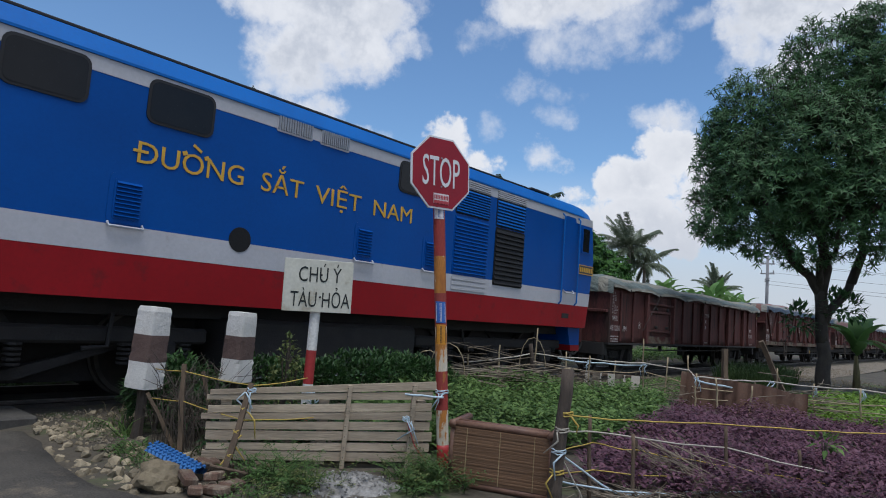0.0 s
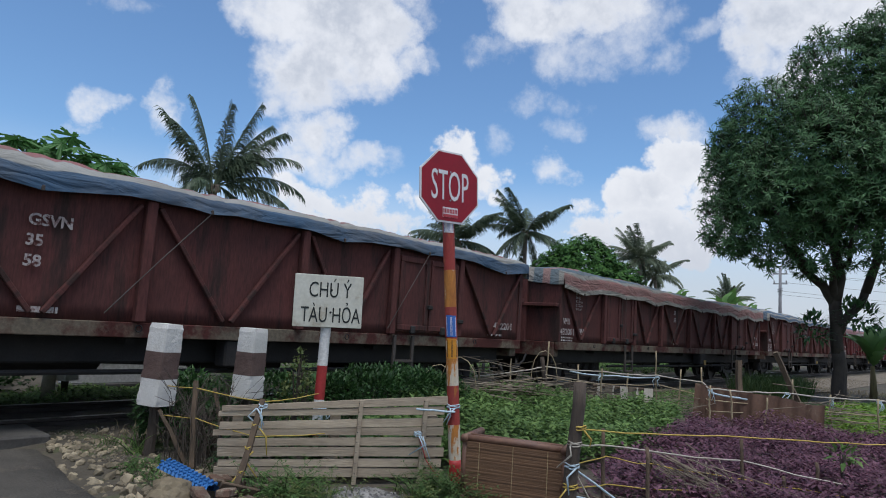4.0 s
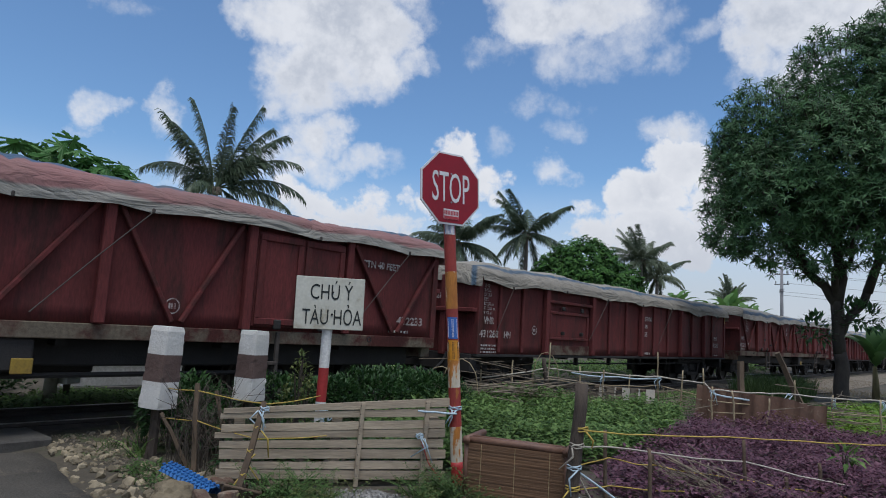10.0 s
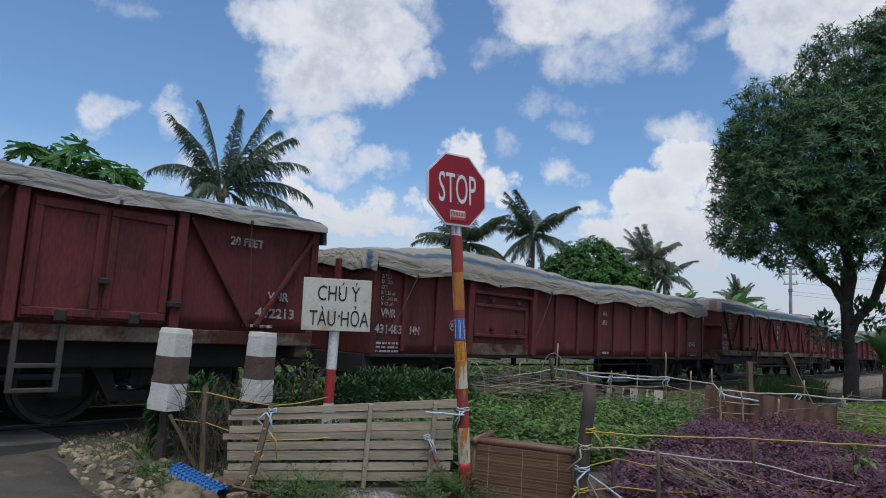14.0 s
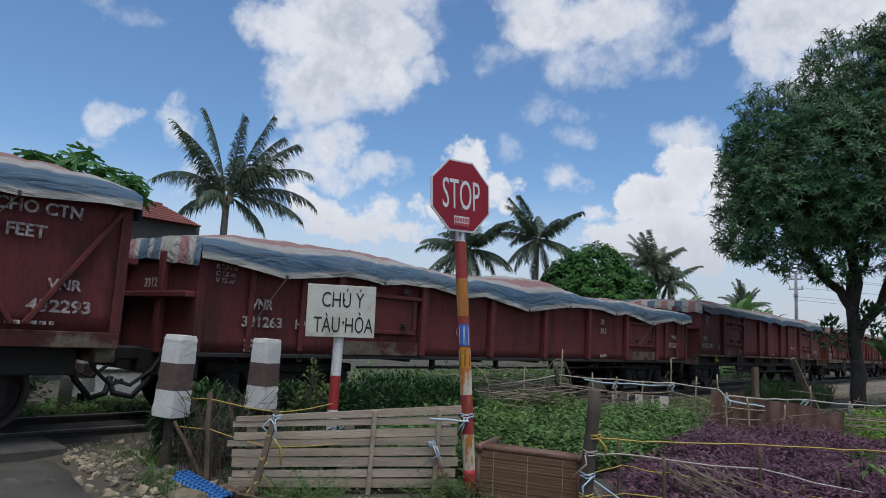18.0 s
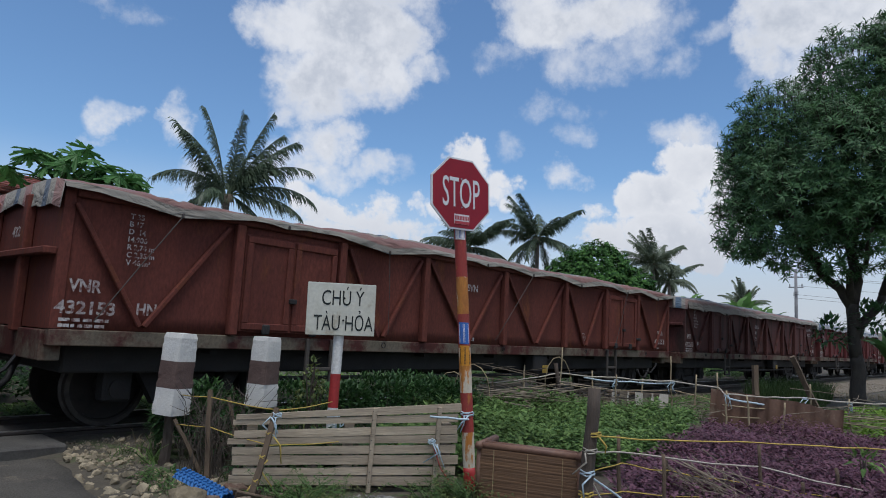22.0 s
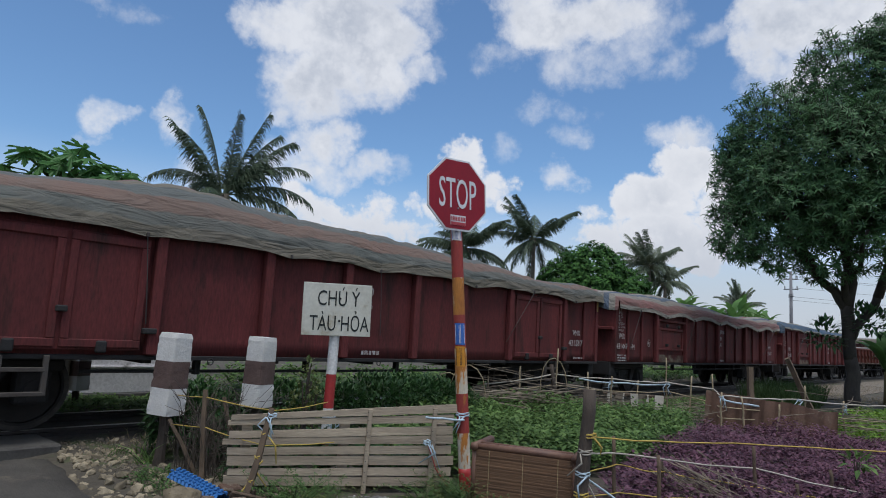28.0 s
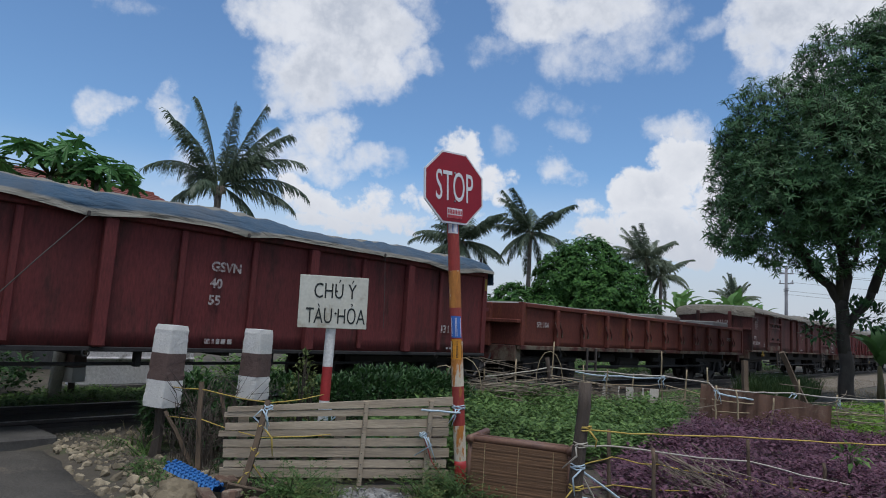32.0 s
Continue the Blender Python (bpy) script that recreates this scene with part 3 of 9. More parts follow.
# ---- building helpers ----
class Shape:
    """Vertices and faces of one mesh."""

    def __init__(self):
        self.v, self.f, self.uv = [], [], None

    def add(self, verts, faces, m=None):
        n = len(self.v)
        self.v += [tuple(m @ Vector(p)) for p in verts] if m is not None else [tuple(p) for p in verts]
        self.f += [tuple(i + n for i in f) for f in faces]
        return self

    def box(self, x0, x1, y0, y1, z0, z1, c=0.0, m=None):
        """A box; c: width of its chamfers."""
        c = min(c, (x1 - x0) * 0.45, (y1 - y0) * 0.45, (z1 - z0) * 0.45)
        if c <= 0:
            v = [(x, y, z) for x in (x0, x1) for y in (y0, y1) for z in (z0, z1)]
            return self.add(v, [(0, 1, 3, 2), (4, 6, 7, 5), (0, 4, 5, 1), (2, 3, 7, 6), (0, 2, 6, 4), (1, 5, 7, 3)], m)
        v, f = [], []
        idx = {}
        for i, x in enumerate((x0, x1)):
            for j, y in enumerate((y0, y1)):
                for k, z in enumerate((z0, z1)):
                    sx, sy, sz = (c, -c)[i], (c, -c)[j], (c, -c)[k]
                    for a, p in enumerate(((x, y + sy, z + sz), (x + sx, y, z + sz), (x + sx, y + sy, z))):
                        idx[i, j, k, a] = len(v)
                        v.append(p)
        for i in (0, 1):
            q = [idx[i, j, k, 0] for j, k in ((0, 0), (0, 1), (1, 1), (1, 0))]
            f.append(q if i == 0 else q[::-1])
            q = [idx[j, i, k, 1] for j, k in ((0, 0), (1, 0), (1, 1), (0, 1))]
            f.append(q if i == 0 else q[::-1])
            q = [idx[j, k, i, 2] for j, k in ((0, 0), (0, 1), (1, 1), (1, 0))]
            f.append(q if i == 0 else q[::-1])
        for i in (0, 1):
            for j in (0, 1):
                f.append([idx[i, j, 0, 0], idx[i, j, 1, 0], idx[i, j, 1, 1], idx[i, j, 0, 1]][::(1 if i != j else -1)])
                f.append([idx[i, 0, j, 0], idx[i, 1, j, 0], idx[i, 1, j, 2], idx[i, 0, j, 2]][::(1 if i == j else -1)])
                f.append([idx[0, i, j, 1], idx[1, i, j, 1], idx[1, i, j, 2], idx[0, i, j, 2]][::(-1 if i == j else 1)])
                for k in (0, 1):
                    t = [idx[i, j, k, 0], idx[i, j, k, 1], idx[i, j, k, 2]]
                    f.append(t if (i + j + k) % 2 == 1 else t[::-1])
        return self.add(v, f, m)

    def tube(self, pts, radii, n=8, caps=True, m=None):
        """A round bar along points."""
        pts = [Vector(p) for p in pts]
        if not isinstance(radii, (list, tuple)):
            radii = [radii] * len(pts)
        v, f = [], []
        up = None
        for i, p in enumerate(pts):
            d = (pts[min(i + 1, len(pts) - 1)] - pts[max(i - 1, 0)]).normalized()
            if up is None:
                up = Vector((0, 0, 1)) if abs(d.z) < 0.9 else Vector((1, 0, 0))
            a = d.cross(up).normalized()
            up = a.cross(d).normalized()
            for k in range(n):
                w = 2 * math.pi * k / n
                v.append(p + (a * math.cos(w) + up * math.sin(w)) * radii[i])
        for i in range(len(pts) - 1):
            for k in range(n):
                k2 = (k + 1) % n
                f.append((i * n + k, (i + 1) * n + k, (i + 1) * n + k2, i * n + k2))
        if caps:
            f.append(tuple(range(n)))
            f.append(tuple(range((len(pts) - 1) * n, len(pts) * n))[::-1])
        return self.add(v, f, m)

    def loft(self, profile, xs, m=None, caps=True):
        """A closed profile of (y, z) carried along x; xs: x, or (x, shrink towards the middle, lift)."""
        v, f = [], []
        n = len(profile)
        for x in xs:
            x, k, dz = x if isinstance(x, tuple) else (x, 1.0, 0.0)
            v += [(x, y * k, z + dz) for y, z in profile]
        for i in range(len(xs) - 1):
            for k in range(n):
                k2 = (k + 1) % n
                f.append((i * n + k, i * n + k2, (i + 1) * n + k2, (i + 1) * n + k))
        if caps:
            f.append(tuple(range(n))[::-1])
            f.append(tuple(range((len(xs) - 1) * n, len(xs) * n)))
        return self.add(v, f, m)

    def mesh(self, name, material, smooth=False):
        me = bpy.data.meshes.new(name)
        me.from_pydata(self.v, [], self.f)
        if self.uv:
            layer = me.uv_layers.new(name="sheet")
            flat = np.array(self.uv, dtype=np.float32)[[i for f in self.f for i in f]]
            layer.data.foreach_set("uv", flat.ravel())
        if smooth:
            me.polygons.foreach_set("use_smooth", [True] * len(me.polygons))
        if material:
            me.materials.append(material)
        me.update()
        return me


def part(name, shape, material, parent, label="", m=None, smooth=False):
    """Links a shape (or a mesh made before) as one mesh object under a thing or a part."""
    me = shape if isinstance(shape, bpy.types.Mesh) else shape.mesh(name, material, smooth)
    ob = new(name, me)
    ob.parent = parent
    if m is not None:
        ob.matrix_basis = m
    if label:
        tagged(ob, label)
    return ob


def thing(name, label, category, m=None, group="", kind=""):
    ob = new(name)
    ob.empty_display_size = 0.2
    if m is not None:
        ob.matrix_basis = m
    return tagged(ob, label, category, group, kind)


def solid(name, shape, material, label, category, m=None, group="", kind="", smooth=False):
    ob = new(name, shape if isinstance(shape, bpy.types.Mesh) else shape.mesh(name, material, smooth))
    if m is not None:
        ob.matrix_basis = m
    return tagged(ob, label, category, group, kind)


def letters(body, material, size, width=None, depth=0.003, bold=0.0, align="LEFT"):
    """A mesh of lettering that stands in the x-z plane and faces -y; width: it is squeezed or spread to that."""
    cu = bpy.data.curves.new("lettering", "FONT")
    cu.body, cu.size, cu.extrude, cu.offset, cu.align_x, cu.resolution_u = body, size, depth, bold, "LEFT", 3
    ob = bpy.data.objects.new("lettering", cu)
    scene.collection.objects.link(ob)
    me = bpy.data.meshes.new_from_object(ob.evaluated_get(bpy.context.evaluated_depsgraph_get()))
    bpy.data.objects.remove(ob)
    bpy.data.curves.remove(cu)
    co = np.zeros(len(me.vertices) * 3, dtype=np.float32)
    me.vertices.foreach_get("co", co)
    co = co.reshape(-1, 3)
    x0, x1 = co[:, 0].min(), co[:, 0].max()
    k = width / (x1 - x0) if width else 1.0
    shift = {"LEFT": x0, "CENTER": (x0 + x1) / 2}[align]
    co = np.stack([(co[:, 0] - shift) * k, -co[:, 2], co[:, 1]], axis=1)
    me.vertices.foreach_set("co", co.astype(np.float32).ravel())
    me.materials.clear()
    me.materials.append(material)
    me.update()
    return me


def blob(rng, r, squash=0.7, rough=0.25, n=1):
    """An irregular stone: a ball of 20 or 80 faces with pushed corners."""
    bm = bmesh.new()
    bmesh.ops.create_icosphere(bm, subdivisions=n, radius=r)
    s = Shape()
    off = Vector((rng.uniform(0, 50), rng.uniform(0, 50), rng.uniform(0, 50)))
    for vert in bm.verts:
        k = 1 + rough * 2 * noise.noise(vert.co / r * 1.1 + off) + rng.uniform(-rough, rough) * 0.4
        s.v.append((vert.co.x * k, vert.co.y * k * 0.85, vert.co.z * k * squash))
    s.f = [tuple(v.index for v in f.verts) for f in bm.faces]
    bm.free()
    return s


def leaf(s, p, d, up, length, width, fold=0.25, droop=0.15):
    """One leaf of four triangles, from p along d."""
    side = d.cross(up)
    if side.length < 1e-4:
        side = d.cross(Vector((1, 0, 0)))
    side.normalize()
    nrm = side.cross(d).normalized()
    mid = p + d * length * 0.5 + nrm * length * 0.04
    tip = p + d * length - nrm * length * droop
    a = p + d * length * 0.42 + side * width * 0.5 + nrm * width * fold
    b = p + d * length * 0.42 - side * width * 0.5 + nrm * width * fold
    n = len(s.v)
    s.v += [tuple(p), tuple(a), tuple(tip), tuple(b), tuple(mid)]
    s.f += [(n, n + 4, n + 1), (n + 1, n + 4, n + 2), (n + 2, n + 4, n + 3), (n + 3, n + 4, n)]


def rand_dir(rng, zmin=-1.0, zmax=1.0):
    z, w = rng.uniform(zmin, zmax), rng.uniform(0, 2 * math.pi)
    r = math.sqrt(max(1 - z * z, 0))
    return Vector((r * math.cos(w), r * math.sin(w), z))


def ground_z(x, y):
    """Height of the ground sheet."""
    if abs(x) > 60 or abs(y) > 60:
        return 0.0
    k = 0.035 * noise.noise((x * 0.35, y * 0.35, 3.1)) + 0.02 * noise.noise((x * 1.3, y * 1.3, 7.7))
    if -4.2 < x < 2.3:
        k = -0.03
    return k

# ---- ground, road, track ----
axis_x = sorted(set([-3000, -900, -300, -120, -60, -35, -20] + [round(-12 + 0.4 * i, 2) for i in range(106)] + [32, 36, 42, 50, 60, 80, 120, 200, 400, 1000, 3000]))
axis_y = sorted(set([-3000, -900, -300, -120, -60, -30, -15] + [round(-8 + 0.4 * i, 2) for i in range(71)] + [22, 25, 30, 38, 50, 60, 90, 150, 300, 800, 3000]))
g = Shape()
g.v = [(x, y, ground_z(x, y)) for y in axis_y for x in axis_x]
nx = len(axis_x)
g.f = [(j * nx + i, j * nx + i + 1, (j + 1) * nx + i + 1, (j + 1) * nx + i) for j in range(len(axis_y) - 1) for i in range(nx - 1)]
solid("ground", g, M_EARTH, "bare brown earth with weeds and grit", "ground", kind="structure", smooth=True)

rng = random.Random(4)
road = thing("road", "worn grey asphalt road running up to the crossing", "road", kind="structure")
edge = [(2.06 + 0.22 * max(0, (y - 5.2) / 1.3) + 0.25 * max(0, (4.5 - y) / 1.0) * (1 if y > 3 else 0.6)) + 0.10 * noise.noise((0.7 * y, 1.3, 0)) + 0.05 * noise.noise((3.1 * y, 4.3, 0)) for y in [i * 0.25 for i in range(-48, 27)]]
s = Shape()
for i, e in enumerate(edge):
    y = -12 + i * 0.25
    s.v += [(-3.8, y, 0.012), (-1.5, y, 0.03), (e - 0.25, y, 0.028), (e, y, 0.006), (e + 0.02, y, -0.06)]
for i in range(len(edge) - 1):
    for k in range(4):
        s.f.append((i * 5 + k, i * 5 + k + 1, i * 5 + k + 6, i * 5 + k + 5))
part("carriageway", s, M_ROAD, road, smooth=True)
s = Shape().box(-3.8, 2.45, 6.72, 7.42, -0.08, 0.085, 0.02)
part("crossing_slab", s, M_SLAB, road, "grey concrete slab beside the rail")
s = Shape().box(-3.8, 2.3, 7.72, 8.52, -0.08, 0.07, 0.02)
part("crossing_slab", s, M_SLAB, road)
s = Shape().box(-3.8, 2.3, 8.84, 9.6, -0.08, 0.085, 0.02)
part("crossing_slab", s, M_SLAB, road)
s = Shape().box(-3.8, 2.0, 9.6, 40, -0.08, 0.03)
part("carriageway", s, M_ROAD, road)

track = thing("track", "metre-gauge railway track on dirty ballast", "railway track", kind="structure")
prof = [(-0.055, 0.0), (0.055, 0.0), (0.055, 0.012), (0.012, 0.025), (0.010, 0.09), (0.032, 0.102), (0.032, 0.125), (0.026, 0.131), (-0.026, 0.131), (-0.032, 0.125), (-0.032, 0.102), (-0.010, 0.09), (-0.012, 0.025), (-0.055, 0.012)]
for side in (-0.5 - 0.03, 0.5 + 0.03):
    r = part("rail", Shape().loft([(YC + side + y, RAIL - 0.135 + z) for y, z in prof], [-60, 0, 60, 400]), M_RAIL, track)
    part("rail_head", Shape().box(-60, 400, YC + side - 0.024, YC + side + 0.024, RAIL - 0.006, RAIL), M_RAILTOP, r, "polished running surface")
bal = Shape()
bx = [-60, -20] + [i * 0.5 - 8 for i in range(90)] + [40, 60, 100, 200, 400]
for i, x in enumerate(bx):
    w = 0.12 * noise.noise((x * 0.8, 5, 1))
    for y, z in ((-1.75 + w, -0.06), (-1.2 + w, -0.03), (-0.75, 0.01), (0.75, 0.01), (1.3 + w, -0.02), (1.9 + w, -0.06)):
        bal.v.append((x, YC + y, z + 0.012 * noise.noise((x * 2.2, y * 3, 9))))
bal.f = [(i * 6 + k, (i + 1) * 6 + k, (i + 1) * 6 + k + 1, i * 6 + k + 1) for i in range(len(bx) - 1) for k in range(5)]
part("ballast_bed", bal, M_BALLAST, track, "dirty brown ballast, darkened for the shade under the train", smooth=True)
me = Shape().box(-0.1, 0.1, -0.95, 0.95, -0.16, -0.02, 0.015).mesh("sleeper", M_SLEEPER)
for i in range(75):
    part("sleeper", me, None, track, m=pose(2.9 + i * 0.62, YC, 0.006))
far = Shape()
for i in range(200):
    far.box(49.6 + i * 0.62, 49.8 + i * 0.62, YC - 0.95, YC + 0.95, -0.15, -0.012)
tagged(part("far_sleeper", far, M_SLEEPER, track), kind="stuff")

# ---- the train ----
def run(t):
    """How far the train has gone at t seconds."""
    return 8.056 * t - 0.0046 * t * t


TRAIN = []        # (thing, x of its front end at 0 s)
WHEELS = []       # (wheelset, x of its axle at 0 s, pose on its bogie, radius)
MESHES = {}


def shared(key, make):
    if key not in MESHES:
        MESHES[key] = make()
    return MESHES[key]


def wheelset_mesh(r):
    s = Shape()
    n = 36
    for sy in (-1, 1):
        ring = [(r - 0.06, 0.435), (r + 0.028, 0.435), (r + 0.028, 0.462), (r, 0.472), (r, 0.565), (r - 0.07, 0.565), (r - 0.075, 0.53), (0.13, 0.515), (0.11, 0.575), (0.0, 0.575)]
        base = len(s.v)
        for k in range(n):
            w = 2 * math.pi * k / n
            s.v += [(q * math.cos(w), sy * y, q * math.sin(w)) for q, y in ring]
        m = len(ring)
        for k in range(n):
            for j in range(m - 1):
                a, b = base + k * m + j, base + ((k + 1) % n) * m + j
                s.f.append((a, b, b + 1, a + 1) if sy < 0 else (a + 1, b + 1, b, a))
    s.tube([(0, -0.5, 0), (0, 0.5, 0)], 0.07, 10)
    return s.mesh("wheelset", M_WHEEL, smooth=False)


def tyre_mesh(r, sy):
    s = Shape()
    n = 36
    for sy in (sy,):
        base = len(s.v)
        ring = [(r + 0.030, 0.464), (r + 0.0015, 0.474), (r + 0.0015, 0.567), (r - 0.045, 0.5675)]
        for k in range(n):
            w = 2 * math.pi * k / n
            s.v += [(q * math.cos(w), sy * y, q * math.sin(w)) for q, y in ring]
        for k in range(n):
            for j in range(3):
                a, b = base + k * 4 + j, base + ((k + 1) % n) * 4 + j
                s.f.append((a, b, b + 1, a + 1) if sy < 0 else (a + 1, b + 1, b, a))
    return s.mesh("tyre", M_TYRE)


def bogie(parent, x, half=0.85, r=0.42):
    """A bogie under a vehicle at x along it; its wheelsets turn."""
    def frame_mesh():
        s = Shape()
        for sy in (-1, 1):
            y0, y1 = sorted((sy * 0.66, sy * 0.80))
            h = half + 0.28
            s.box(-h, h, y0, y1, 0.60, 0.72, 0.02)
            s.add([(-half + 0.22, y0, 0.60), (-0.42, y0, 0.24), (0.42, y0, 0.24), (half - 0.22, y0, 0.60), (-half + 0.42, y0, 0.60), (-0.34, y0, 0.34), (0.34, y0, 0.34), (half - 0.42, y0, 0.60)]
                  + [(-half + 0.22, y1, 0.60), (-0.42, y1, 0.24), (0.42, y1, 0.24), (half - 0.22, y1, 0.60), (-half + 0.42, y1, 0.60), (-0.34, y1, 0.34), (0.34, y1, 0.34), (half - 0.42, y1, 0.60)],
                  [(0, 1, 5, 4), (1, 2, 6, 5), (2, 3, 7, 6), (8, 12, 13, 9), (9, 13, 14, 10), (10, 14, 15, 11), (0, 8, 9, 1), (1, 9, 10, 2), (2, 10, 11, 3), (4, 5, 13, 12), (5, 6, 14, 13), (6, 7, 15, 14)])
        s.box(-0.2, 0.2, -0.78, 0.78, 0.38, 0.58, 0.02)
        s.box(-0.3, 0.3, -0.3, 0.3, 0.58, 0.86, 0.02)
        return s.mesh("bogie", M_BOGIE)

    def box_mesh():
        return Shape().box(-0.15, 0.15, -0.11, 0.11, -0.14, 0.20, 0.03).tube([(0, -0.13, 0), (0, 0.13, 0)], 0.10, 12).mesh("axle_box", M_BOGIE)

    def spring_mesh():
        zs = [0.35 + 0.0125 * k for k in range(20)]
        return Shape().tube([(0, 0, z) for z in zs], [0.065 if k % 3 else 0.042 for k in range(20)], 8).mesh("spring", M_BOGIE)

    b = part("bogie", shared(("bogie", half), frame_mesh), None, parent, m=pose(x, 0, 0))
    for sx in (-0.26, -0.09, 0.09, 0.26):
        for sy in (-0.73, 0.73):
            part("spring", shared("spring", spring_mesh), None, b, m=pose(sx, sy, 0))
    for dx in (-half, half):
        for sy in (-0.75, 0.75):
            part("axle_box", shared("axle_box", box_mesh), None, b, m=pose(dx, sy, r))
        w = part("wheelset", shared(("wheelset", r), lambda: wheelset_mesh(r)), None, b, m=pose(dx, 0, r))
        for sy in (-1, 1):
            part("tyre", shared(("tyre", r, sy), lambda: tyre_mesh(r, sy)), None, b, m=pose(dx, 0, r))
        WHEELS.append((w, parent, x + dx, (dx, 0, r), r))
    return b


def coupler(parent, x, way):
    s = Shape().box(min(0, way * 0.55), max(0, way * 0.55), -0.09, 0.09, 0.70, 0.86, 0.02)
    s.box(min(way * 0.42, way * 0.62), max(way * 0.42, way * 0.62), -0.16, 0.16, 0.64, 0.92, 0.04)
    part("coupler", s, M_UNDER, parent, m=pose(x, 0, 0))
    pts = [(way * 0.02, -0.35, 0.72), (way * 0.10, -0.38, 0.5), (way * 0.28, -0.36, 0.30), (way * 0.46, -0.30, 0.34), (way * 0.52, -0.26, 0.52)]
    part("brake_hose", Shape().tube(pts, 0.035, 7), M_HOSE, parent, "black sagging brake hose", m=pose(x, 0, 0), smooth=True)


